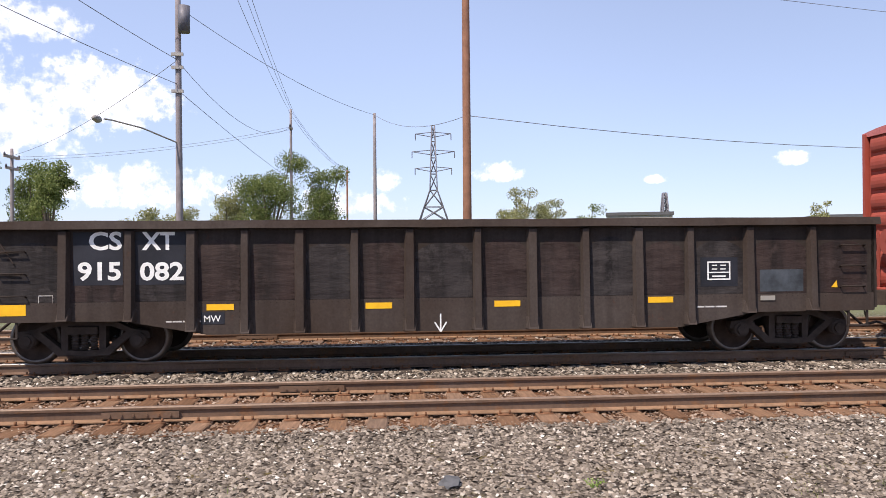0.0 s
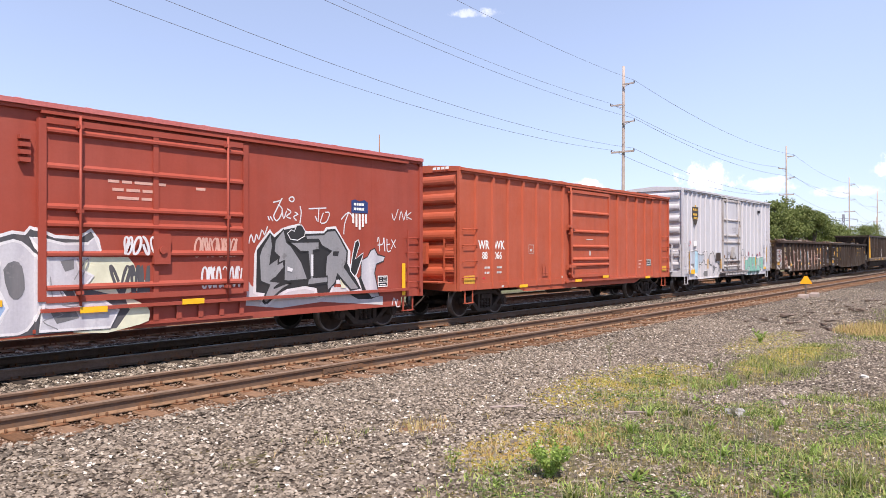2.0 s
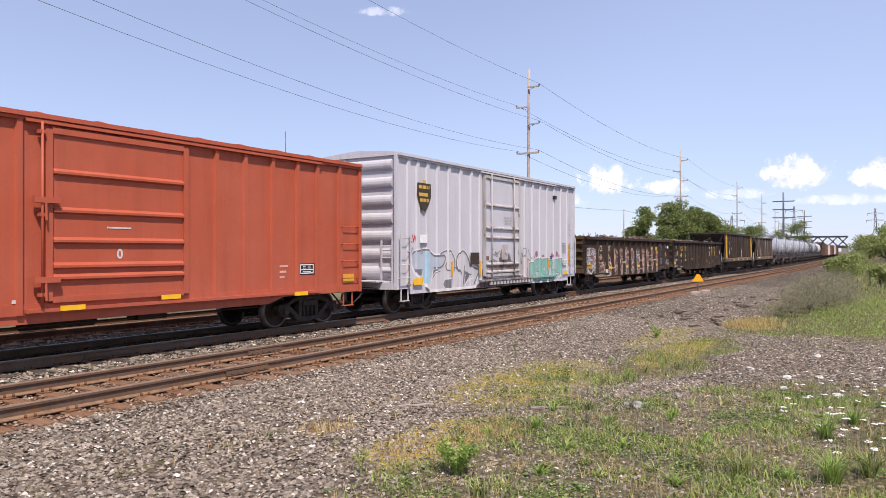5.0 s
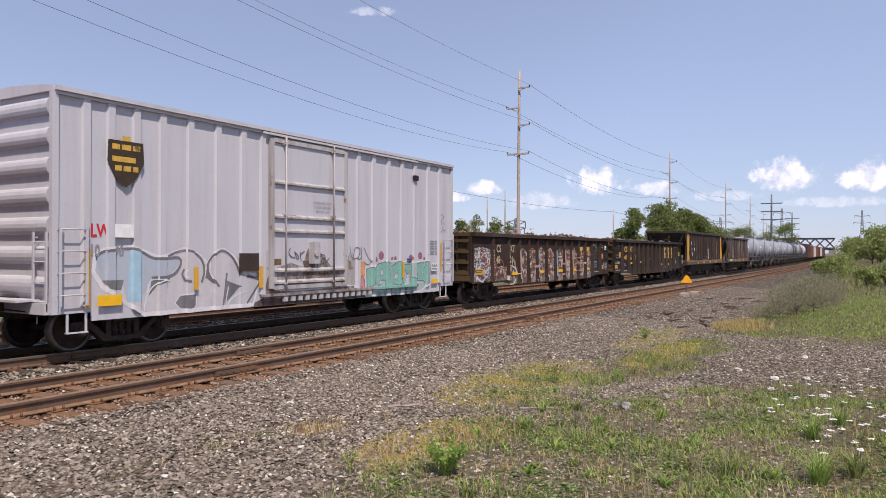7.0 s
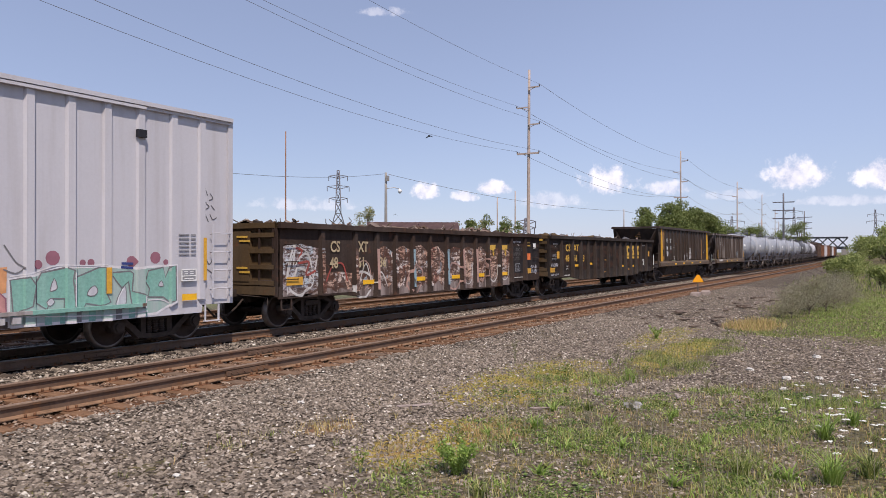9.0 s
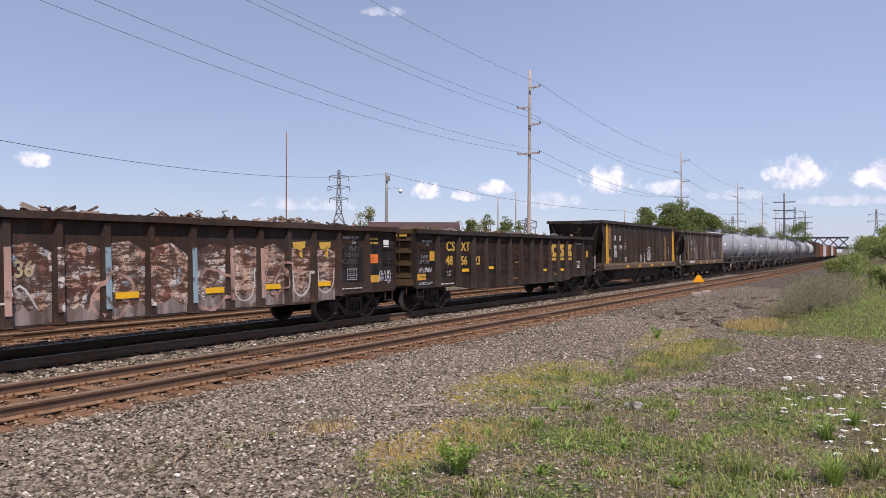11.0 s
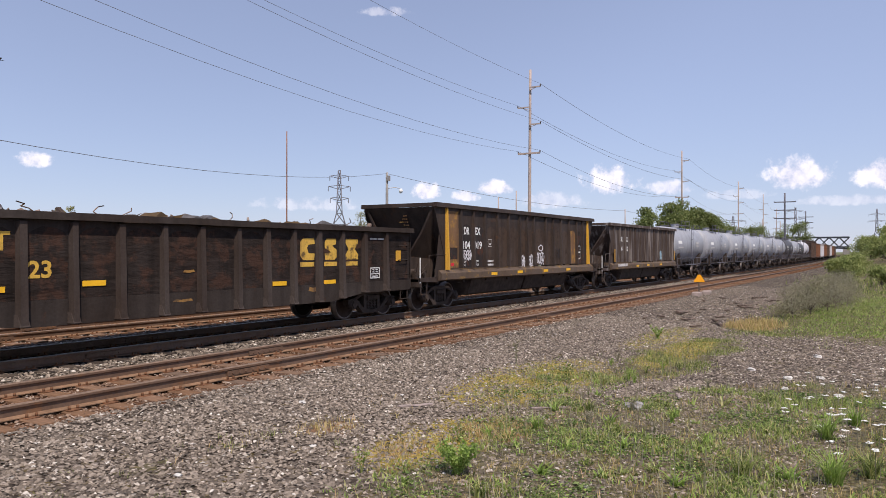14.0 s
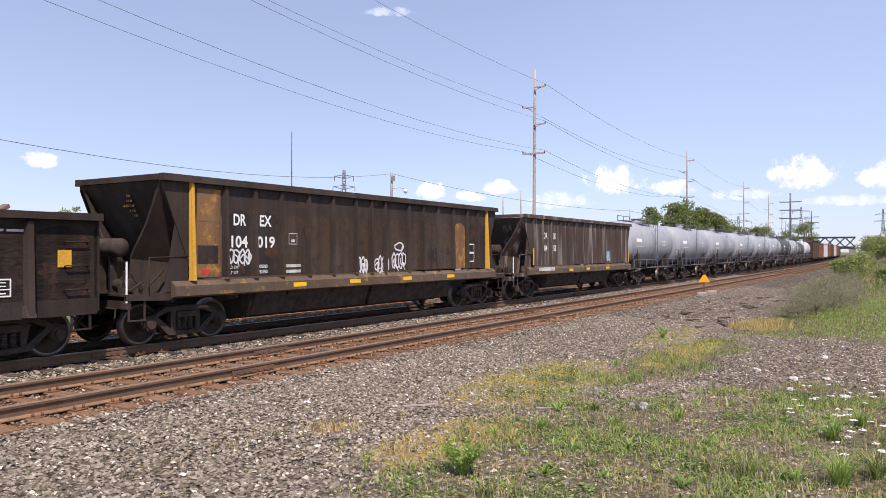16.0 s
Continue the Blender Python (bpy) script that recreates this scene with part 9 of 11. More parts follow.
    skin(-L + 1.3, -L + 2.7, zc - 0.2, zc - 0.12, LETTER_WORN, "lettering_bar")
    skin(1.6, 2.4, zc + 0.1, zc + 0.22, LETTER_WORN, "lettering_bar")
    skin(1.6, 2.5, zc - 0.1, zc + 0.0, LETTER_WORN, "lettering_bar")
    for way in (-1, 1):
        coupler(ob, way * L, way)
        truck(ob, way * (L - 1.75))
    return ob


def distant_train():
    pitch, u = 10.1, 120.1
    for i in range(6):
        tank_car(u, u + pitch - 0.7, TANK, "grey tank car with top walkway and side handrail, rolling")
        u += pitch
    tank_car(u, u + pitch - 0.7, TANK_DARK, "black tank car with top walkway, rolling far down the train")
    u += pitch
    tank_car(u, u + pitch - 0.7, TANK, "grey tank car with top walkway, rolling far down the train")
    u += pitch
    tank_car(u, u + pitch - 0.7, TANK_DARK, "black tank car with top walkway, rolling far down the train", 1.15, 2.2)
    u += pitch
    tank_car(u, u + pitch - 0.7, WHITE, "white tank car with top walkway, rolling far down the train")
    u += pitch
    for m, nm, tp in ((FAR_BROWN, "brown boxcar far down the train, rolling", 3.9), (FAR_RUST, "orange boxcar far down the train, rolling", 3.6), (WHITE, "pale boxcar far down the train, rolling", 3.6), (FAR_RUST, "orange boxcar far down the train, rolling", 3.7), (FAR_BROWN, "brown boxcar far down the train, rolling", 3.7), (WHITE, "pale boxcar far down the train, rolling", 3.6), (FAR_RUST, "orange boxcar far down the train, rolling", 3.7), (FAR_BROWN, "brown boxcar far down the train, rolling", 3.7)):
        boxcar(u, u + 14.5, tp, nm, m, m, 0.8, 0.65, 1.6, 0.12, [u + 1.2 + 1.2 * k for k in range(11)], 0.07)
        u += 16


first_gondola()
red_boxcar()
orange_boxcar()
white_boxcar()
graffiti_gondola()
dark_gondola()
brown_hopper()
pale_streaked_hopper()
distant_train()
for car, _ in CARS:
    true_width(car)


# ---- poles and wires ----
def pole_thing(x, y, top, r, label, material, name="utility_pole", lean=0.0):
    p = thing(name, label, "pole")
    p.location = (x, y, -0.4)
    bm = bmesh.new()
    n = 5
    pts = [(lean * k / n, 0.0, (top + 0.4) * k / n) for k in range(n + 1)]
    lathe(bm, [((top + 0.4) * k / n, r * (1 - 0.35 * k / n)) for k in range(n + 1)], 12, "z")
    for v in bm.verts:
        v.co.x += lean * v.co.z / (top + 0.4)
    part("shaft", bm, material, p)
    return p


def arm(p, z, y0, y1, material=None, t=0.06, brace=True, x=0.0, name="crossarm"):
    """An arm across the line, with an insulator at each free end."""
    bm = bmesh.new()
    quad_box(bm, x - t, x + t, min(y0, y1), max(y0, y1), z + 0.4 - t, z + 0.4 + t)
    if brace:
        rod(bm, (x, 0, z - 0.3 + 0.4), (x, (y0 + y1) * 0.5 + (y1 - y0) * 0.25, z + 0.4), 0.03, 5)
    a = part(name, bm, material or POLE_GREY, p)
    for e in (y0, y1):
        if abs(e) > 0.3:
            bm = bmesh.new()
            lathe(bm, [(z + 0.4, 0.02), (z + 0.42, 0.07), (z + 0.5, 0.05), (z + 0.52, 0.08), (z + 0.62, 0.05), (z + 0.66, 0.02)], 8, "z", (x, e, 0))
            part("insulator", bm, GALV, a)
    return a


def wire(a, b, sag=0.6, r=0.016, n=14):
    """A sagging cable between two points."""
    a, b = Vector(a), Vector(b)
    w = thing("overhead_wire", "thin dark overhead cable hung between poles", "cable", "overhead cables")
    bm = bmesh.new()
    pts = []
    for i in range(n + 1):
        t = i / n
        p = a.lerp(b, t)
        p.z -= 4 * sag * t * (1 - t)
        pts.append(p)
    tube(bm, pts, r * 0.75, 5)
    part("strand", bm, WIRE, w)
    return w


LINE = [(-58.0, 27.0), (3.1, 28.8), (65.7, 30.7), (133.0, 32.7), (199.0, 34.9), (267.0, 39.0), (336.0, 44.0)]
ARM_TIPS = [(17.8, -1.2), (15.9, 1.2), (14.2, -1.2), (11.4, -1.1), (11.4, 1.1)]
for k, (x, y) in enumerate(LINE):
    up = 2.2 if k < 2 else 0.0
    p = pole_thing(x, y, 19.6 + up if k != 5 else 21.0, 0.18, "tall brown wooden transmission pole with side arms", POLE_BROWN if k < 2 else POLE_GREY, lean=0.3 if k == 2 else 0.0)
    arm(p, 17.8 + up, 0, -1.2)
    arm(p, 15.9 + up, 0, 1.2)
    arm(p, 14.2 + up, 0, -1.2)
    arm(p, 11.4 + up, -1.15, 1.15, None, 0.08, False)
for k, ((x0, y0), (x1, y1)) in enumerate(zip(LINE, LINE[1:])):
    for z, o in ARM_TIPS:
        wire((x0, y0 + o, z + 0.25 + (2.2 if k < 2 else 0.0)), (x1, y1 + o, z + 0.25 + (2.2 if k < 1 else 0.0)), 1.2 if z > 12 else 1.5, 0.016 if x0 < 60 else 0.022)

grey = pole_thing(-7.9, 28.9, 13.0, 0.15, "grey wooden street pole with lamp arm and transformer", POLE_DULL)
bm = bmesh.new()
pts = [Vector((0, 0, 6.4)), Vector((-0.9, -1.4, 6.75)), Vector((-1.6, -2.5, 6.85)), Vector((-1.75, -2.75, 6.84))]
for a, b in zip(pts, pts[1:]):
    rod(bm, a, b, 0.03, 6)
la = part("lamp_arm", bm, POLE_PALE, grey)
bm = bmesh.new()
lathe(bm, [(-0.3, 0.03), (-0.2, 0.1), (0.1, 0.13), (0.28, 0.08), (0.33, 0.02)], 12, "y", (-1.9, -3.0, 6.8))
part("lamp_head", bm, POLE_PALE, la, "grey cobra-head lamp")
bm = bmesh.new()
rod(bm, (0.25, -0.1, 10.6), (0.25, -0.1, 11.6), 0.22, 14)
part("transformer", bm, GALV, grey)
bm = bmesh.new()
for z in (8.0, 8.9, 9.4):
    quad_box(bm, -0.22, 0.22, -0.18, -0.1, z + 0.3, z + 0.42)
part("bracket", bm, POLE_PALE, grey)
mid = pole_thing(-7.6, 59.5, 13.1, 0.14, "grey wooden utility pole with a short crossarm", POLE_DULL)
arm(mid, 11.6, -0.5, 0.5, None, 0.09, False)
pole_thing(-0.8, 48.0, 10.7, 0.14, "plain grey pole standing beyond the tracks", POLE_DULL)
pole_thing(-4.3, 79.9, 10.5, 0.13, "dark wooden pole beyond the trees", POLE_BROWN)
left = pole_thing(-26.2, 54.0, 9.2, 0.16, "wooden pole with two crossarms", POLE_DULL)
arm(left, 8.6, -1.0, 1.0, None, 0.09, False)
arm(left, 7.8, -0.8, 0.8, None, 0.09, False)
pole_thing(32.6, 31.0, 9.0, 0.05, "thin bare metal mast", POLE_BROWN, "mast")
lampp = pole_thing(56.6, 41.1, 9.3, 0.17, "pale wooden pole with a globe lamp", POLE_PALE)
bm = bmesh.new()
for a, b in (((0, 0, 8.2), (0.5, -0.6, 8.3)), ((0.5, -0.6, 8.3), (0.8, -0.95, 8.2))):
    rod(bm, a, b, 0.035, 6)
la = part("lamp_arm", bm, POLE_PALE, lampp)
bm = bmesh.new()
lathe(bm, [(7.75, 0.04), (7.8, 0.13), (7.95, 0.19), (8.03, 0.2), (8.12, 0.12), (8.2, 0.06)], 12, "z", (0.85, -1.0, 0))
part("lamp_head", bm, LETTER, la, "grey bell-shaped lamp head")
bm = bmesh.new()
quad_box(bm, -0.2, 0.2, -0.25, -0.12, 8.9, 9.4)
part("bracket", bm, POLE_PALE, lampp)
pole_thing(79.9, 41.4, 8.5, 0.1, "thin grey pole beyond the tracks", POLE_GREY)
pole_thing(80.9, 39.5, 9.2, 0.1, "thin grey pole beyond the tracks", POLE_GREY)
pole_thing(95.2, 30.7, 7.4, 0.09, "thin grey pole beyond the tracks", POLE_GREY)
wire((-7.9, 28.9, 9.16), (-14.0, 2.0, 12.5), 0.6)
wire((-7.9, 28.9, 8.24), (-17.0, 4.0, 11.6), 0.6)
wire((-7.9, 28.9, 9.2), (-26.2, 54.0, 8.7), 0.5)
wire((-7.9, 28.9, 9.1), (-7.6, 59.5, 11.7), 1.4)
wire((-7.9, 28.9, 8.0), (-4.3, 79.9, 6.0), 0.6)
wire((-7.9, 28.9, 11.2), (-0.8, 48.0, 10.6), 0.5)
wire((-0.8, 48.0, 10.6), (3.1, 28.8, 7.1), 0.6)
wire((3.1, 28.8, 7.1), (56.6, 41.1, 9.2), 1.5, 0.02)
wire((56.6, 41.1, 9.2), (95.2, 30.7, 7.2), 0.7, 0.025)
wire((95.2, 30.7, 7.2), (133.0, 32.7, 9.0), 0.6, 0.025)
for dx in (-0.5, 0.2, 0.6):
    wire((-7.6 + 0.3 * dx, 59.5, 13.0), (-6.0 + dx, 10.0, 17.5), 1.0)
    wire((-7.6 + 0.3 * dx, 59.5, 12.9), (-4.3 + 0.3 * dx, 79.9, 10.4), 0.7)
for z in (11.7, 11.5):
    wire((-7.6, 59.5, z), (-26.2, 54.0, z - 3.1), 0.5)


def lattice_tower(x, y, top, base, arms, turn=0.0):
    """Tapering four-legged tower with cross bracing and pairs of arms."""
    t = thing("lattice_tower", "grey steel lattice transmission tower far off", "pylon")
    t.matrix_basis = pose(x, y, -0.3, 0, 0, turn)
    waist = top * 0.52

    def half(z):
        return base + (0.75 - base) * min(1, z / waist) if z < waist else 0.75 - 0.45 * (z - waist) / (top - waist)
    corners = ((-1, -1), (1, -1), (1, 1), (-1, 1))
    for sx, sy in corners:
        bm = bmesh.new()
        tube(bm, [(sx * half(z), sy * half(z), z) for z in (0, waist, top)], 0.16, 4)
        part("leg", bm, GALV, t)
    zs = [0, waist * 0.3, waist * 0.55, waist * 0.76, waist, waist + (top - waist) * 0.25, waist + (top - waist) * 0.5, waist + (top - waist) * 0.75, top]
    for a, b in zip(zs, zs[1:]):
        ha, hb = half(a), half(b)
        for i in range(4):
            (ax, ay), (bx, by) = corners[i], corners[(i + 1) % 4]
            for p, q, r in (((ax * ha, ay * ha, a), (bx * hb, by * hb, b), 0.09), ((bx * ha, by * ha, a), (ax * hb, ay * hb, b), 0.09), ((ax * hb, ay * hb, b), (bx * hb, by * hb, b), 0.06)):
                bm = bmesh.new()
                rod(bm, p, q, r, 4)
                part("brace", bm, GALV, t)
    for z, w in arms:
        bm = bmesh.new()
        for sx in (-1, 1):
            rod(bm, (0, 0, z - 0.7), (sx * w, 0, z), 0.08, 4)
            rod(bm, (0, 0, z + 0.35), (sx * w, 0, z), 0.08, 4)
            rod(bm, (sx * w, 0, z), (sx * w, 0, z - 1.3), 0.1, 5)
        part("tower_arm", bm, GALV, t)
    return t


lattice_tower(9.3, 149.7, 27.3, 5.6, ((25.6, 3.6), (22.0, 4.3), (18.6, 3.7)), -4)
lattice_tower(154.0, 127.5, 23.8, 4.2, ((22.3, 2.5), (19.5, 2.9), (16.4, 2.4)), -50)
lattice_tower(53.5, 140.1, 12.8, 0.9, ((11.0, 0.6),), 0)
lattice_tower(500.0, 11.7, 27.0, 5.0, ((24.0, 4.0), (20.0, 4.5)), -85)
lattice_tower(420.0, 46.0, 25.0, 4.5, ((23.0, 4.0), (19.0, 4.5)), -85)
lattice_tower(330.0, 60.0, 17.0, 4.0, ((15.0, 5.0), (12.0, 4.0)), -80)
lattice_tower(130.0, 61.0, 8.6, 1.2, ((8.0, 1.7), (6.8, 1.5)), -60)
for x, y, tp in ((198.5, 24.1, 16.2), (298.6, 29.3, 16.6)):
    p = pole_thing(x, y, tp, 0.28, "grey steel pole with three long crossarms", GALV)
    for z in (tp - 2.2, tp - 4.2, tp - 6.2):
        arm(p, z, -2.4, 2.4, GALV, 0.12, False)
for x, y, tp in ((225.0, 33.0, 11.0), (300.0, 38.0, 13.0)):
    pole_thing(x, y, tp, 0.2, "thin grey pole far down the line", POLE_GREY)


# ---- trees, shrubs, grass ----
LEAF_V = [(-0.5, 0, 0), (0, 0.38, 0.1), (0.5, 0, 0), (0, -0.38, 0.1)]
LEAF_F = [(0, 1, 2, 3)]


def random_frames(rng, pts, lo, hi):
    n = len(pts)
    s = lo + (hi - lo) * rng.random(n)
    q = rng.normal(size=(n, 3, 3))
    e1 = q[:, 0] / np.linalg.norm(q[:, 0], axis=1)[:, None]
    e2 = q[:, 1] - (q[:, 1] * e1).sum(1)[:, None] * e1
    e2 /= np.linalg.norm(e2, axis=1)[:, None]
    e3 = np.cross(e1, e2)
    return np.stack([e1 * s[:, None], e2 * s[:, None], e3 * s[:, None], pts], 1)


def tree(x, y, height, spread, seed, leaf=LEAF, label="leafy green tree beyond the tracks", leaves=2600, size=0.42, trunk=0.3, low=0.25, name="tree"):
    rng = np.random.default_rng(seed)
    r = random.Random(seed)
    t = thing(name, label, "tree" if name == "tree" else "shrub")
    t.location = (x, y, -0.35)
    bm = bmesh.new()
    h0 = height * trunk
    rod(bm, (0, 0, 0), (r.uniform(-0.2, 0.2), 0, h0), 0.035 * height * 0.5, 8, 0.025 * height * 0.5)
    tips = []
    for k in range(9):
        a = 6.2832 * k / 9 + r.uniform(-0.3, 0.3)
        rad = spread * r.uniform(0.25, 0.85)
        zt = height * r.uniform(low + 0.15, 0.95) if k else height * 0.95
        tip = Vector((math.cos(a) * rad * (1.05 - 0.45 * zt / height), math.sin(a) * rad * (1.05 - 0.45 * zt / height), zt))
        midp = tip * 0.55 + Vector((0, 0, h0 * 0.4))
        rod(bm, (0, 0, h0 * 0.85), midp, 0.012 * height, 6, 0.008 * height)
        rod(bm, midp, tip, 0.008 * height, 5, 0.003 * height)
        tips.append(tip)
        for s in range(3):
            q = midp.lerp(tip, r.uniform(0.2, 0.9))
            e = q + Vector((r.uniform(-1, 1), r.uniform(-1, 1), r.uniform(-0.2, 0.8))) * spread * 0.3
            rod(bm, q, e, 0.004 * height, 4, 0.002 * height)
            tips.append(e)
    part("trunk", bm, BARK, t)
    pts = []
    per = leaves // len(tips)
    for tip in tips:
        c = np.array(tip)
        rad = spread * r.uniform(0.24, 0.42)
        d = rng.normal(size=(per, 3))
        d /= np.linalg.norm(d, axis=1)[:, None]
        d *= (rng.random(per) ** 0.45)[:, None] * rad
        d[:, 2] *= 0.75
        pts.append(c + d)
    pts = np.concatenate(pts)
    pts = pts[pts[:, 2] > height * low * 0.6]
    crown = many("crown", LEAF_V, LEAF_F, random_frames(rng, pts, size * 0.5, size), leaf, t)
    return t


for k, (x, y, h, s, lf, nm) in enumerate((
        (-9.4, 60.0, 9.9, 3.7, LEAF, 3800), (-5.5, 61.0, 9.0, 3.2, LEAF, 3000), (-13.0, 61.5, 6.8, 2.8, LEAF_PALE, 1800), (-16.5, 60.0, 5.6, 2.4, LEAF_PALE, 1600), (-19.5, 60.0, 5.6, 2.3, LEAF_PALE, 1600),
        (-23.0, 52.0, 8.4, 2.2, LEAF, 2000), (-26.5, 58.0, 9.0, 2.6, LEAF, 2000), (-31.0, 56.0, 9.0, 3.0, LEAF, 2000), (12.2, 69.0, 7.9, 2.6, LEAF_PALE, 1700), (15.4, 70.0, 6.9, 2.3, LEAF_PALE, 1500), (20.8, 77.5, 6.9, 2.2, LEAF, 1300), (31.0, 51.4, 5.6, 1.3, LEAF_PALE, 500),
        (54.0, 41.5, 6.4, 1.6, LEAF_PALE, 500), (56.8, 33.5, 5.0, 0.9, LEAF_PALE, 260), (59.0, 33.5, 5.3, 1.0, LEAF, 320), (60.6, 34.0, 5.0, 1.0, LEAF_PALE, 320), (62.2, 33.6, 5.9, 1.1, LEAF, 380), (64.0, 34.2, 5.4, 1.1, LEAF_PALE, 360), (65.6, 33.3, 5.8, 1.1, LEAF, 380), (67.4, 34.0, 5.6, 1.1, LEAF_PALE, 360), (69.4, 34.0, 5.5, 1.2, LEAF, 400), (71.5, 34.5, 5.0, 1.2, LEAF_PALE, 380),
        (97.0, 28.6, 8.0, 3.2, LEAF, 2200), (101.0, 26.8, 8.6, 3.4, LEAF, 2400), (105.0, 26.0, 9.2, 3.4, LEAF, 2600), (111.0, 26.0, 8.6, 3.4, LEAF, 2200), (118.0, 25.5, 8.2, 3.4, LEAF, 2200), (126.0, 26.0, 7.6, 3.4, LEAF, 2000), (137.0, 27.0, 7.4, 3.6, LEAF, 1800), (150.0, 28.0, 6.8, 3.6, LEAF, 1600), (166.0, 30.0, 7.0, 3.8, LEAF, 1500), (184.0, 30.0, 7.6, 4.0, LEAF, 1400),
        (212.0, 32.0, 8.5, 4.5, LEAF, 1300), (240.0, 30.0, 8.0, 5.0, LEAF, 1200), (262.0, 27.0, 12.0, 5.0, LEAF, 1600), (270.0, 32.0, 11.0, 5.0, LEAF, 1400))):
    tree(x, y, h, s, 100 + k, lf, "pale open-crowned tree beyond the tracks" if lf is LEAF_PALE else "leafy green tree beyond the tracks", int(nm * (5.6 if x < 90 else 3.6)), 0.18 if x < 90 else 0.32, 0.25, 0.12)
# wooded bank on the road side
for k in range(16):
    r = random.Random(300 + k)
    x = 150 + 14 * k + r.uniform(-4, 4)
    tree(x, 5.2 - 0.02 * x + r.uniform(-3.0, 1.5) - 0.035 * (x - 150), 6.0 + 0.012 * (x - 100) + r.uniform(0, 1.2), 4.0, 320 + k, VERGE_LEAF, "dense green roadside tree", 2200, 0.5, 0.12, 0.05)
for k in range(10):
    r = random.Random(360 + k)
    tree(150 + 18 * k, -16 - 4 * r.random() - 0.06 * 18 * k, 6.5 + r.uniform(0, 1.5), 4.5, 380 + k, VERGE_LEAF, "dense green roadside tree", 2000, 0.55, 0.12, 0.05)
for k in range(16):
    r = random.Random(420 + k)
    x, y, _ = along(215 + 14 * k, 4.0 - 0.25 * k + r.uniform(-1.5, 1.0))
    tree(x, y, 5.2 + 0.16 * k + r.uniform(0, 1.0), 4.2, 440 + k, VERGE_LEAF, "dense green tree on the bank by the line", 2600, 0.42, 0.12, 0.05)
# low shrubs beyond the train, seen between cars
for k, (x, y, h, s) in enumerate(((3.0, 25.0, 2.5, 1.6), (6.5, 24.5, 2.7, 1.7), (10.0, 25.5, 2.7, 1.8), (14.0, 25.0, 2.5, 1.8), (19.0, 26.0, 2.4, 1.8), (26.0, 27.0, 2.3, 1.8), (-4.0, 25.5, 2.4, 1.7), (-11.0, 26.0, 2.4, 1.7))):
    tree(x, y, h, s, 200 + k, LEAF, "low green shrub behind the far track", 900, 0.16, 0.1, 0.0, "shrub")
# hazy twiggy shrubs and tall weeds by the verge
for k, (x, y, h, s) in enumerate(((27.5, 3.1, 1.0, 0.8), (29.0, 2.7, 1.25, 0.9), (30.8, 2.3, 1.3, 1.0), (33.0, 2.2, 1.3, 1.1), (35.5, 1.9, 1.2, 1.1), (31.5, 3.2, 0.9, 0.9), (38.5, 2.4, 1.1, 1.1))):
    tree(x, y, h, s, 230 + k, HAZY_LEAF, "grey-green twiggy shrub in the verge", 4200, 0.045, 0.15, 0.0, "shrub")
for k, (x, y, h, s) in enumerate(((62.0, 4.6, 2.2, 1.5), (66.0, 4.0, 2.4, 1.7), (71.0, 4.4, 2.3, 1.7), (78.0, 4.4, 2.2, 1.7), (88.0, 5.0, 2.1, 1.8), (100.0, 5.2, 2.2, 2.0), (54.0, 1.6, 1.6, 1.4), (58.0, 0.6, 1.7, 1.4), (66.0, 0.3, 1.8, 1.5), (116.0, 6.0, 2.4, 2.4), (130.0, 6.2, 2.6, 2.8))):
    tree(x, y - 0.6, h * 0.72, s * 0.8, 250 + k, VERGE_LEAF, "green roadside shrub in the verge", 2600, 0.17, 0.12, 0.0, "shrub")


def blades(name, rng, pts, h_lo, h_hi, width, material, parent, lean=0.5):
    """Bent grass blades, two segments each, as one joined object."""
    n = len(pts)
    base_v = [(-0.5, 0, 0), (0.5, 0, 0), (0.36, 0.35, 0.6), (-0.36, 0.35, 0.6), (0, 1.0, 1.0)]
    # quads only: the tip is a collapsed quad
    base_f = [(0, 1, 2, 3), (3, 2, 4, 4)]
    hh = h_lo + (h_hi - h_lo) * rng.random(n) ** 1.5
    a = rng.random(n) * 6.2832
    ln = lean * (0.3 + rng.random(n)) * hh
    e1 = np.stack([np.cos(a), np.sin(a), np.zeros(n)], -1) * (width * (0.7 + 0.6 * rng.random(n)))[:, None]
    e2 = np.stack([-np.sin(a) * ln, np.cos(a) * ln, np.zeros(n)], -1)
    e3 = np.stack([np.zeros(n), np.zeros(n), hh], -1)
    base_v = [(-0.5, 0, 0), (0.5, 0, 0), (0.33, 0.35, 0.62), (-0.33, 0.35, 0.62), (0.04, 1.0, 1.0), (-0.04, 1.0, 1.0)]
    base_f = [(0, 1, 2, 3), (3, 2, 4, 5)]
    return many(name, base_v, base_f, np.stack([e1, e2, e3, pts], 1), material, parent)


def clumps(rng, x0, x1, y0, y1, count, keep, per=9, rad=0.09):
    """Points in tufts where keep(x, y) says there is growth."""
    out = []
    while len(out) < count:
        x, y = x0 + (x1 - x0) * rng.random(), y0 + (y1 - y0) * rng.random()
        if rng.random() < keep(x, y):
            for _ in range(per):
                a, b = rng.normal(size=2) * rad
                out.append((x + a, y + b, ground_height(x + a, y + b) - 0.01))
    return np.array(out[:count])


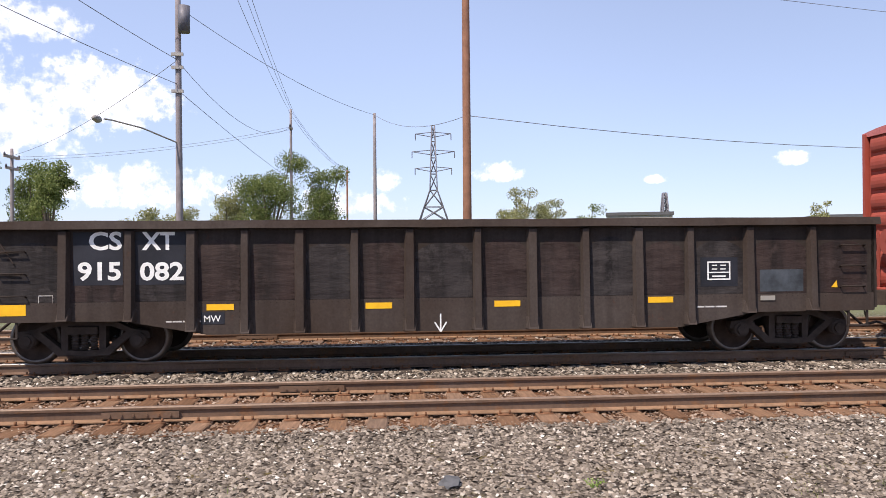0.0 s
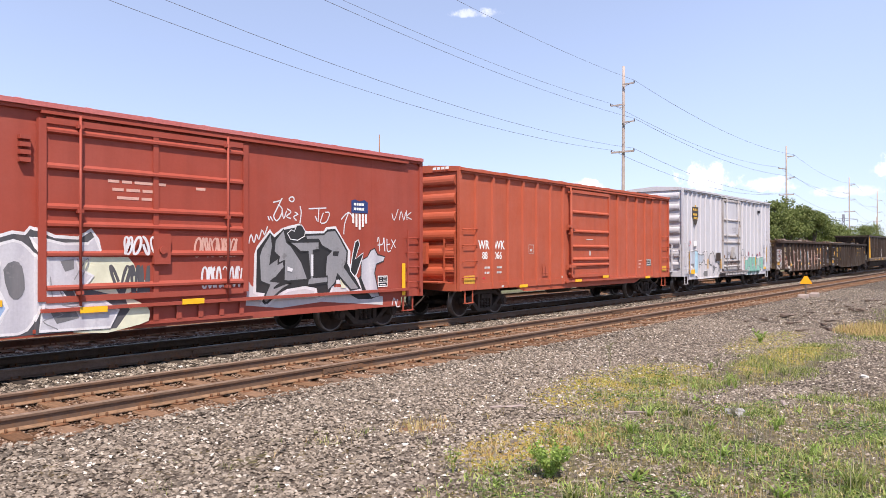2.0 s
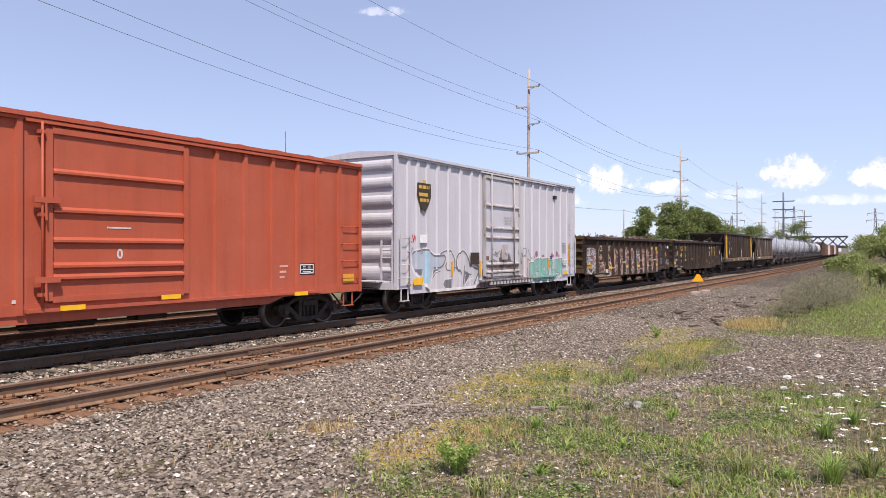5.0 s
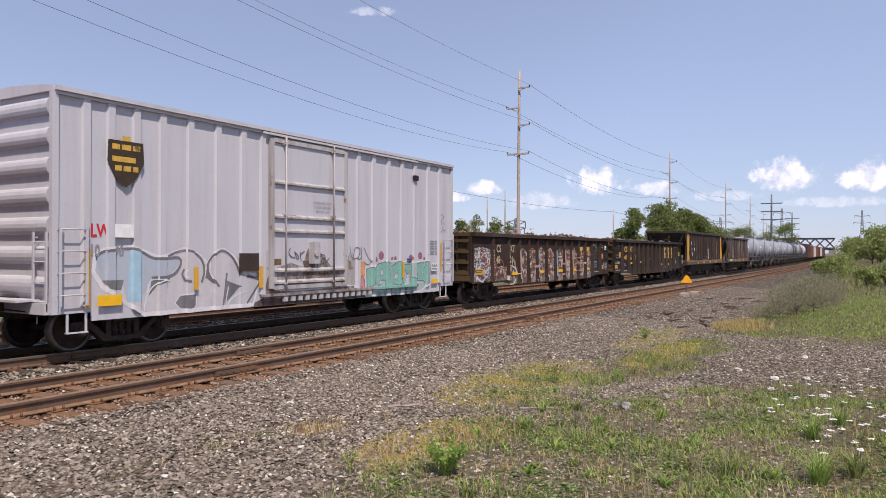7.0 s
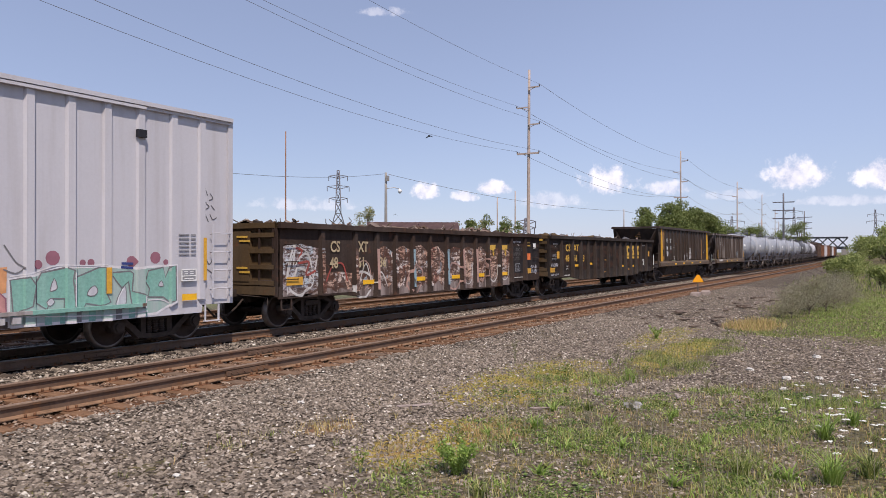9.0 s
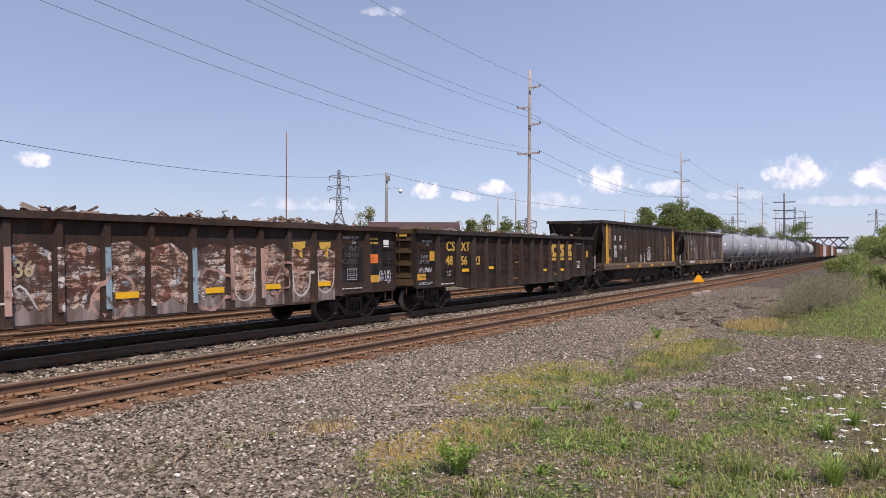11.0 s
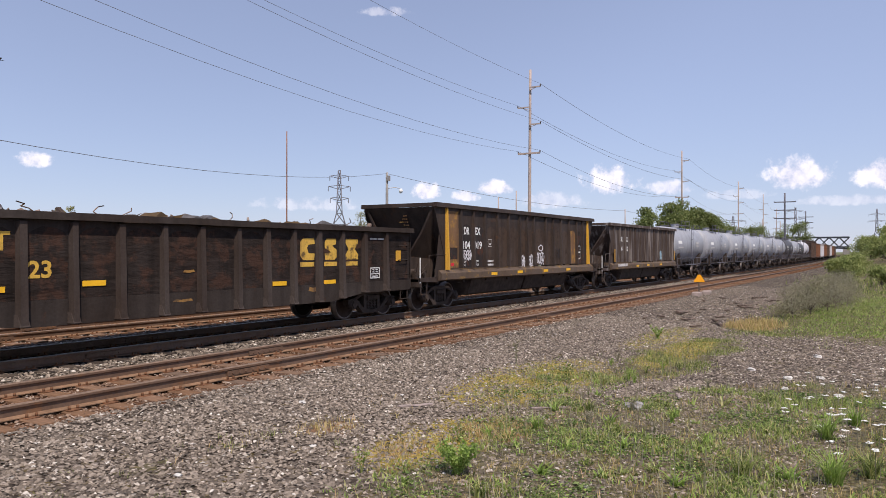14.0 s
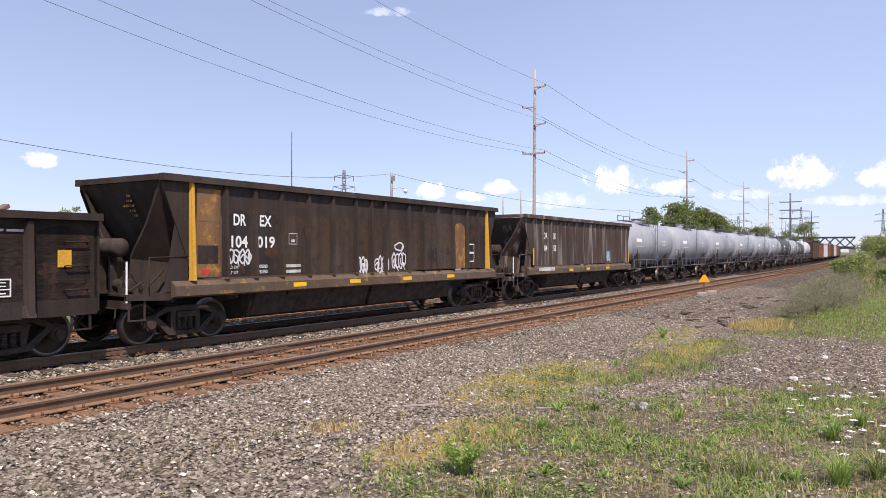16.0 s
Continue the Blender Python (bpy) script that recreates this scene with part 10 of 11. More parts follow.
def grow():
    rng = np.random.default_rng(12)
    verge = tagged(new("grass_verge"), "patchy green and straw-coloured grass growing through stone", "grass", kind="stuff")

    def patchy(x, y):
        return turf(x, y) * max(0.015, 0.12 + 1.9 * noise.noise((x * 1.1, y * 1.1, 31)) + 0.9 * noise.noise((x * 3.1, y * 3.1, 7)))
    blades("grass_tufts", rng, clumps(rng, 4.4, 14, -1.0, 6.6, 12500, patchy, 12, 0.06), 0.02, 0.11, 0.008, GRASS, verge, 0.9)
    blades("broad_leaves", rng, clumps(rng, 4.6, 13, -0.6, 5.4, 6000, patchy, 7, 0.045), 0.02, 0.07, 0.022, GRASS, verge, 1.6)
    blades("broad_leaves", rng, clumps(rng, 4.6, 13, -0.6, 5.4, 6000, patchy, 9, 0.06), 0.02, 0.085, 0.016, WEED, verge, 1.3)
    # low broad-leaved mats, dark and close to the ground
    def mats(x, y):
        return turf(x, y) * max(0.0, 0.15 + 2.2 * noise.noise((x * 0.9, y * 0.9, 77)) + 0.8 * noise.noise((x * 2.7, y * 2.7, 13)))
    for count, lo, hi, material in ((7000, 0.018, 0.045, GREENS), (4000, 0.03, 0.075, GREENS), (3500, 0.02, 0.05, WEED)):
        pts = clumps(rng, 4.6, 13, -0.4, 5.4, count, mats, 14, 0.07)
        pts[:, 2] += 0.012 + 0.035 * rng.random(len(pts))
        fr = random_frames(rng, pts, lo, hi)
        fr[:, :3, 2] *= 0.45
        many("broad_leaves", LEAF_V, LEAF_F, fr, material, verge)
    blades("grass_tufts", rng, clumps(rng, 12, 22, 2.4, 5.4, 9000, patchy), 0.02, 0.08, 0.012, GRASS, verge, 0.6)
    blades("moss", rng, clumps(rng, 6, 22, 3.6, 6.6, 34000, lambda x, y: mossy(x, y) * (0.6 + noise.noise((x * 1.7, y * 1.7, 41))), 12, 0.12), 0.008, 0.03, 0.018, MOSS, verge, 1.2)
    blades("moss", rng, clumps(rng, 6, 22, 3.6, 6.6, 14000, lambda x, y: mossy(x, y) * 0.6, 12, 0.12), 0.01, 0.05, 0.014, GRASS, verge, 1.2)
    blades("dry_tufts", rng, clumps(rng, 5, 14, -0.5, 6.6, 9000, lambda x, y: max(strawy(x, y), 0.15 * turf(x, y)), 9, 0.07), 0.02, 0.12, 0.007, DRY, verge, 0.9)
    blades("grass_tufts", rng, clumps(rng, 19, 48, -4.5, 5.0, 38000, turf, 9, 0.2), 0.025, 0.1, 0.017, GRASS, verge, 1.0)
    blades("dry_tufts", rng, clumps(rng, 22, 27, 2.4, 4.8, 2000, strawy, 12, 0.12), 0.06, 0.26, 0.014, DRY, verge, 0.5)
    blades("grass_tufts", rng, clumps(rng, 45, 150, -9, 7.5, 18000, lambda x, y: 1.0 if y < 5.2 + 0.02 * (x - 45) else 0.0, 9, 0.5), 0.08, 0.3, 0.05, GRASS, verge, 0.4)
    blades("grass_tufts", rng, clumps(rng, 22, 42, -4.0, 2.6, 16000, turf, 9, 0.2), 0.025, 0.1, 0.02, WEED, verge, 1.0)
    # thin tall stalks
    blades("stalks", rng, clumps(rng, 5, 17, -0.5, 5.2, 2200, turf, 3, 0.06), 0.12, 0.38, 0.006, HAZY_LEAF, verge, 0.25)
    blades("stalks", rng, clumps(rng, -5, 6, 5.0, 6.9, 500, lambda x, y: 0.3, 14, 0.05), 0.02, 0.07, 0.006, GRASS, verge, 0.7)


grow()


def weed(x, y, h, spread, seed, leaf, label, broad=0.05, leaves=220, stems=9):
    """A leafy weed: stems from one root, each set with leaves."""
    rng = np.random.default_rng(seed)
    r = random.Random(seed)
    w = thing("weed", label, "plant")
    w.location = (x, y, ground_height(x, y) - 0.01)
    bm = bmesh.new()
    pts = []
    for k in range(stems):
        a = 6.2832 * k / stems + r.uniform(-0.3, 0.3)
        tip = Vector((math.cos(a) * spread * r.uniform(0.3, 1), math.sin(a) * spread * r.uniform(0.3, 1), h * r.uniform(0.6, 1)))
        midp = tip * 0.5 + Vector((0, 0, h * 0.12))
        rod(bm, (0, 0, 0), midp, 0.006, 5, 0.004)
        rod(bm, midp, tip, 0.004, 4, 0.002)
        for s in range(leaves // stems):
            t = r.random() ** 0.7
            q = midp.lerp(tip, (t - 0.4) / 0.6) if t > 0.4 else midp * (t / 0.4)
            pts.append(tuple(q + Vector((r.gauss(0, 0.02), r.gauss(0, 0.02), r.gauss(0, 0.015)))))
    part("stem", bm, leaf, w)
    many("leaves", LEAF_V, LEAF_F, random_frames(rng, np.array(pts), broad * 0.5, broad), leaf, w)
    return w


weed(6.45, 3.8, 0.36, 0.26, 1, WEED, "bright green feathery weed growing through stone", 0.04, 1300, 26)


def rosette(x, y, ln, count, seed, label, rise=0.5, width=0.03, material=None):
    """Long pointed leaves spreading from one root."""
    rng = np.random.default_rng(seed)
    w = thing("weed", label, "plant")
    w.location = (x, y, ground_height(x, y) - 0.01)
    pts = np.zeros((count, 3)) + rng.normal(size=(count, 3)) * np.array([0.03, 0.03, 0.0])
    blades("leaves", rng, pts, ln * rise * 0.5, ln * rise, width, material or WEED, w, 1.0 / rise)
    return w


for k, (x, y, ln, ct, rise) in enumerate(((7.3, 1.85, 0.28, 34, 0.55), (7.9, 3.25, 0.22, 26, 0.6), (7.15, 2.55, 0.2, 24, 0.5), (8.3, 2.7, 0.2, 22, 0.7), (9.3, 3.2, 0.2, 22, 0.8), (6.9, 3.1, 0.2, 24, 0.6), (8.0, 0.95, 0.26, 26, 0.7), (8.9, 1.9, 0.2, 20, 0.7), (10.2, 2.6, 0.2, 18, 0.8), (9.6, 4.1, 0.18, 20, 0.8))):
    rosette(x, y, ln, ct, 800 + k, "spreading green weed with long pointed leaves", rise)
for k, (x, y, ln, ct) in enumerate(((8.1, 0.55, 0.4, 150), (8.5, 0.25, 0.36, 110), (9.9, 0.75, 0.36, 110), (7.9, 1.35, 0.3, 90), (10.9, 0.5, 0.34, 90), (6.0, 3.3, 0.2, 60), (8.6, 3.9, 0.25, 70), (9.9, 3.7, 0.24, 60))):
    rosette(x, y, ln, ct, 830 + k, "bright green tuft of upright grass", 0.95, 0.012, GRASS if k % 2 else WEED)
weed(12.9, 6.3, 0.5, 0.06, 5, HAZY_LEAF, "thin upright weed stalk by the track", 0.05, 110, 3)
weed(11.7, 4.75, 0.48, 0.06, 6, GRASS, "thin upright weed stalk by the track", 0.05, 110, 3)
weed(18.7, 5.2, 0.35, 0.2, 7, WEED, "small green weed by the track", 0.06, 160, 8)
weed(5.9, 4.6, 0.3, 0.1, 8, GRASS, "thin upright weed stalk by the track", 0.04, 90, 4)
weed(7.5, 4.4, 0.24, 0.12, 9, GRASS, "thin upright weed stalk by the track", 0.04, 90, 4)
weed(1.85, 6.6, 0.1, 0.12, 10, WEED, "small green weed in the stone", 0.03, 60, 6)
for k in range(14):
    r = random.Random(500 + k)
    weed(r.uniform(9, 16), r.uniform(2.2, 5.0), r.uniform(0.15, 0.32), r.uniform(0.05, 0.12), 510 + k, r.choice((WEED, GRASS, HAZY_LEAF)), "small green weed in the grass", 0.028, 110, 6)


for k in range(34):
    r = random.Random(560 + k)
    x, y = r.uniform(6.8, 12.5), r.uniform(0.2, 4.3)
    if turf(x, y) > 0.25:
        rosette(x, y, r.uniform(0.1, 0.2), 16 + int(14 * r.random()), 870 + k, "small green broad-leaved weed in the grass", r.uniform(0.4, 0.8), r.uniform(0.016, 0.034), r.choice((WEED, GRASS, VERGE_LEAF)))


def flower(x, y, h, seed):
    r = random.Random(seed)
    f = thing("wild_flower", "white umbel flower on a thin stem in the grass", "flower", "white wild flowers")
    f.location = (x, y, ground_height(x, y))
    bm = bmesh.new()
    top = Vector((r.uniform(-0.05, 0.05), r.uniform(-0.05, 0.05), h))
    rod(bm, (0, 0, 0), top, 0.004, 4, 0.003)
    part("stem", bm, HAZY_LEAF, f)
    bm = bmesh.new()
    for k in range(9):
        a, q = r.uniform(0, 6.28), 0.036 * math.sqrt(r.random())
        c = top + Vector((math.cos(a) * q, math.sin(a) * q, 0.01 * r.random()))
        lathe(bm, [(c.z - 0.004, 0.002), (c.z, 0.016), (c.z + 0.006, 0.004)], 6, "z", (c.x, c.y, 0))
    part("umbel", bm, PETAL, f)


for k in range(60):
    r = random.Random(600 + k)
    if k % 3:
        flower(r.uniform(9.5, 14.5), r.uniform(-0.2, 1.7) * 0.8, r.uniform(0.1, 0.35), k)
    else:
        flower(r.uniform(8.2, 10.5), r.uniform(-0.3, 0.6), r.uniform(0.15, 0.4), k)


# ---- small things on the ground ----
def pale_rock(x, y, s, seed, material=None, label="pale stone lying on the ballast", flat=0.5):
    rk = thing("rock", label, "stone", "loose pale stones")
    rk.location = (x, y, ground_height(x, y) + s * 0.2)
    bm = bmesh.new()
    bmesh.ops.create_icosphere(bm, subdivisions=2, radius=s)
    for v in bm.verts:
        v.co *= 0.75 + 0.6 * noise.noise(v.co / s * 1.3 + Vector((seed * 3.1, 0, 0)))
        v.co.z *= flat
    part("stone", bm, material or PANEL_WHITE, rk)


PALE = plain("pale limestone", (0.58, 0.56, 0.52), 0.9, scale=8)
for k, (x, y, s) in enumerate(((7.9, 7.2, 0.07), (15.0, 2.4, 0.1), (14.3, 1.7, 0.1), (14.6, 1.2, 0.09), (13.2, 1.6, 0.08), (12.9, 0.8, 0.1), (17.7, 1.5, 0.1), (9.2, 6.4, 0.05), (4.8, 6.0, 0.05), (6.3, 5.6, 0.05))):
    pale_rock(x, y, s, k, PALE)
pale_rock(0.55, 6.8, 0.13, 40, plain("dark slag", (0.1, 0.1, 0.105), 0.9, scale=6), "dark lump of slag lying on the ballast", 0.6)
pale_rock(10.4, 3.2, 0.16, 41, plain("grey boulder", (0.3, 0.29, 0.28), 0.9, scale=6), "grey stone half sunk in the grass")


def stick(x, y, ln, turn, label, material, w=0.05, h=0.03):
    s = thing("timber", label, "debris")
    s.matrix_basis = pose(x, y, ground_height(x, y) + h * 0.6, 0, 3, turn)
    bm = bmesh.new()
    rows = []
    for i in range(6):
        t = -ln / 2 + ln * i / 5
        k = 0.6 + 0.4 * math.sin(i * 1.7)
        rows.append([bm.verts.new(p) for p in ((t, -w * k, -h), (t, w, -h * k), (t, w * k, h), (t, -w, h * k))])
    for a, b in zip(rows, rows[1:]):
        for i in range(4):
            bm.faces.new((a[i], a[(i + 1) % 4], b[(i + 1) % 4], b[i]))
    bm.faces.new(rows[0][::-1])
    bm.faces.new(rows[-1])
    bmesh.ops.recalc_face_normals(bm, faces=bm.faces)
    part("splinter", bm, material, s)


WEATHERED = plain("weathered grey-pink timber", (0.32, 0.26, 0.23), 0.9, scale=5, vary=0.3)
OLD_TIE = plain("rotten dark timber", (0.15, 0.11, 0.085), 0.95, scale=4, vary=0.4)
stick(8.75, 5.85, 0.55, -25, "splintered pale timber lying on the ballast", WEATHERED, 0.04, 0.02)
stick(9.7, 4.2, 0.6, -40, "splintered pale timber lying in the grass", WEATHERED, 0.03, 0.015)
stick(11.6, 2.9, 0.5, 20, "splintered pale timber lying in the grass", WEATHERED, 0.03, 0.015)
stick(7.6, 4.95, 0.3, 40, "thin dark stick on the ballast", OLD_TIE, 0.02, 0.012)
for k in range(26):
    r = random.Random(700 + k)
    stick(r.uniform(22, 40), r.uniform(4.6, 7.6), r.uniform(0.5, 1.8), r.uniform(-20, 30), "rotten dark sleeper timber lying by the track", OLD_TIE, r.uniform(0.03, 0.08), r.uniform(0.02, 0.045))


def marker_sign():
    s = thing("marker_sign", "small orange triangular marker on a short post by the track", "sign")
    s.location = (37.9, 8.49, -0.3)
    bm = bmesh.new()
    quad_box(bm, -0.04, 0.04, -0.04, 0.04, 0.0, 0.72)
    part("post", bm, OLD_TIE, s)
    bm = bmesh.new()
    prism(bm, [(-0.27, 0.66), (0.27, 0.66), (0.24, 0.74), (0.06, 1.03), (-0.06, 1.03), (-0.24, 0.74)], -0.06, -0.04)
    p = part("plate", bm, SIGN_ORANGE, s, "orange triangular plate")
    p.matrix_basis = Matrix.Rotation(radians(-65), 4, "Z")
    for dx, dy, w in ((-0.8, 0.0, 0.5), (0.9, -0.1, 0.6)):
        b = thing("concrete_block", "weathered timber block lying by the marker", "block")
        b.matrix_basis = pose(37.9 + dx, 8.42 + dy, -0.3, 0, 0, 8)
        bm = bmesh.new()
        quad_box(bm, -w, w, -0.2, 0.2, -0.1, 0.2)
        bmesh.ops.bevel(bm, geom=bm.edges[:], offset=0.03, segments=1, affect="EDGES")
        part("block", bm, WEATHERED, b)


marker_sign()


# ---- buildings and distance ----
def shed(x, y, w, d, eaves, ridge, turn, wall, roof, label):
    b = thing("building", label, "building")
    b.matrix_basis = pose(x, y, -0.4, 0, 0, turn)
    bm = bmesh.new()
    prism(bm, [(-w / 2, 0), (w / 2, 0), (w / 2, eaves), (0, ridge - 0.1), (-w / 2, eaves)], -d / 2, d / 2)
    part("wall", bm, wall, b)
    for sx in (-1, 1):
        bm = bmesh.new()
        prism(bm, [(0, ridge), (sx * (w / 2 + 0.4), eaves - 0.1), (sx * (w / 2 + 0.4), eaves + 0.05), (0, ridge + 0.15)], -d / 2 - 0.4, d / 2 + 0.4)
        part("roof", bm, roof, b)
    for k in range(3):
        bm = bmesh.new()
        quad_box(bm, -w / 2 - 0.03, -w / 2 - 0.005, -d / 2 + d * (k + 0.25) / 3, -d / 2 + d * (k + 0.7) / 3, 1.0, 2.2)
        part("window", bm, STENCIL_BLACK, b)
    return b


shed(54.3, 36.5, 6.0, 7.2, 3.4, 4.72, 35, GREY_WALL, BROWN_ROOF, "low shed with dull red-brown gable roof")


def flat_block(x, y, w, d, h, turn, label, wall):
    b = thing("building", label, "building")
    b.matrix_basis = pose(x, y, -0.4, 0, 0, turn)
    bm = bmesh.new()
    quad_box(bm, -w / 2, w / 2, -d / 2, d / 2, 0, h)
    part("wall", bm, wall, b)
    bm = bmesh.new()
    quad_box(bm, -w / 2 - 0.15, w / 2 + 0.15, -d / 2 - 0.15, d / 2 + 0.15, h, h + 0.35)
    part("roof", bm, ASPHALT, b)
    for k in range(4):
        bm = bmesh.new()
        quad_box(bm, -w / 2 + w * (k + 0.2) / 4, -w / 2 + w * (k + 0.75) / 4, -d / 2 - 0.03, -d / 2 - 0.005, h * 0.5, h * 0.8)
        part("window", bm, STENCIL_BLACK, b)


flat_block(29.0, 84.0, 7.0, 8.0, 5.9, -18, "flat-roofed grey building far beyond the tracks", CONCRETE)
flat_block(56.0, 80.0, 16.0, 10.0, 5.4, -20, "long grey flat-roofed building far off", GREY_WALL)


def truss_bridge():
    b = thing("truss_bridge", "dark steel lattice truss bridge crossing far down the line", "bridge")
    b.matrix_basis = pose(330, 0, 0, 0, 0, 4)
    y0, y1, z0, z1 = 17.0, 52.0, 3.6, 7.4
    for x in (-2.5, 2.5):
        bm = bmesh.new()
        for z in (z0, z1):
            quad_box(bm, x - 0.25, x + 0.25, y0, y1, z - 0.3, z + 0.3)
        part("chord", bm, BRIDGE, b)
        n = 10
        for k in range(n):
            a, c = y0 + (y1 - y0) * k / n, y0 + (y1 - y0) * (k + 1) / n
            bm = bmesh.new()
            rod(bm, (x, a, z0), (x, c, z1), 0.2, 4)
            rod(bm, (x, c, z0), (x, a, z1), 0.2, 4)
            part("lattice_web", bm, BRIDGE, b)
    bm = bmesh.new()
    quad_box(bm, -2.2, 2.2, y0, y1, z0 - 0.7, z0 - 0.35)
    part("deck", bm, BRIDGE, b)
    for y in (18.0, 51.0):
        bm = bmesh.new()
        quad_box(bm, -3, 3, y - 1.2, y + 1.2, -0.5, z0 - 0.72)
        part("pier", bm, CONCRETE, b)


truss_bridge()


def road():
    vs, fs = [], []
    for i, x in enumerate((-60, 0, 20, 40, 60, 80, 110, 150, 200, 260, 340, 500)):
        c = -9.5 + 0.012 * max(0, x)
        vs += [(x, c - 4.5, -0.285), (x, c + 4.5 + (0.03 * max(0, x - 40) if x < 120 else 2.4), -0.285)]
        if i:
            k = 2 * i
            fs.append((k - 2, k, k + 1, k - 1))
    me = bpy.data.meshes.new("road")
    me.from_pydata(vs, [], fs)
    me.materials.append(ASPHALT)
    r = tagged(new("road", me), "grey asphalt road running beside the railway", "road", kind="structure")
    return r


road()


def far_van(x, y, turn, label, material):
    v = thing("van", label, "vehicle")
    v.matrix_basis = pose(x, y, -0.3, 0, 0, turn)
    bm = bmesh.new()
    prism(bm, [(-2.4, 0.4), (-2.4, 1.1), (-1.7, 1.2), (-1.2, 2.0), (2.4, 2.1), (2.4, 0.4)], -0.95, 0.95)
    part("body", bm, material, v)
    bm = bmesh.new()
    prism(bm, [(-1.66, 1.24), (-1.22, 1.92), (-1.28, 1.94), (-1.74, 1.25)], -0.85, 0.85)
    part("windscreen", bm, STENCIL_BLACK, v)
    for sx in (-1.5, 1.5):
        for sy in (-0.9, 0.9):
            bm = bmesh.new()
            rod(bm, (sx, sy - 0.12, 0.36), (sx, sy + 0.12, 0.36), 0.36, 14)
            part("wheel", bm, STENCIL_BLACK, v)


far_van(165.0, -0.4, 2, "white van standing far down the road", WHITE)


def sand_heap(x, y, r, h, seed):
    s = thing("sand_heap", "pale heap of sand beside the road", "heap")
    s.location = (x, y, -0.32)
    bm = bmesh.new()
    n, m = 10, 22
    rings = []
    for i in range(n + 1):
        q = i / n
        ring = []
        for j in range(m):
            a = 6.2832 * j / m
            rr = r * q * (1 + 0.15 * math.sin(3 * a + seed) + 0.08 * math.sin(7 * a))
            ring.append(bm.verts.new((rr * math.cos(a) * 1.5, rr * math.sin(a), h * (1 - q) ** 0.9 + 0.12 * noise.noise((rr * math.cos(a), rr * math.sin(a), seed)) * (1 - q))))
        rings.append(ring)
    for a, b in zip(rings, rings[1:]):
        for j in range(m):
            f = bm.faces.new((a[j], a[(j + 1) % m], b[(j + 1) % m], b[j]))
            f.smooth = True
    part("heap", bm, plain("pale sand", (0.5, 0.43, 0.33), 0.95, scale=2), s)


sand_heap(118.0, -8.5, 5.0, 2.3, 1)
sand_heap(128.0, -10.5, 5.5, 2.6, 2)


# ---- birds ----
FLYERS = []


def bird(path, label):
    b = thing("bird", label, "bird")
    bm = bmesh.new()
    lathe(bm, [(-0.24, 0.005), (-0.18, 0.04), (-0.05, 0.075), (0.08, 0.06), (0.17, 0.045), (0.22, 0.012)], 10, "x")
    prism(bm, [(-0.22, -0.03), (-0.4, -0.08), (-0.42, 0.08), (-0.22, 0.03)], -0.008, 0.008, "z")
    part("body", bm, BIRD, b)
    wings = []
    for sy in (-1, 1):
        bm = bmesh.new()
        prism(bm, [(0.1, 0.03 * sy), (0.13, 0.25 * sy), (0.03, 0.5 * sy), (-0.08, 0.46 * sy), (-0.12, 0.28 * sy), (-0.1, 0.03 * sy)], -0.008, 0.008, "z")
        wings.append((part("wing", bm, BIRD, b), sy))
    FLYERS.append((b, wings, path))


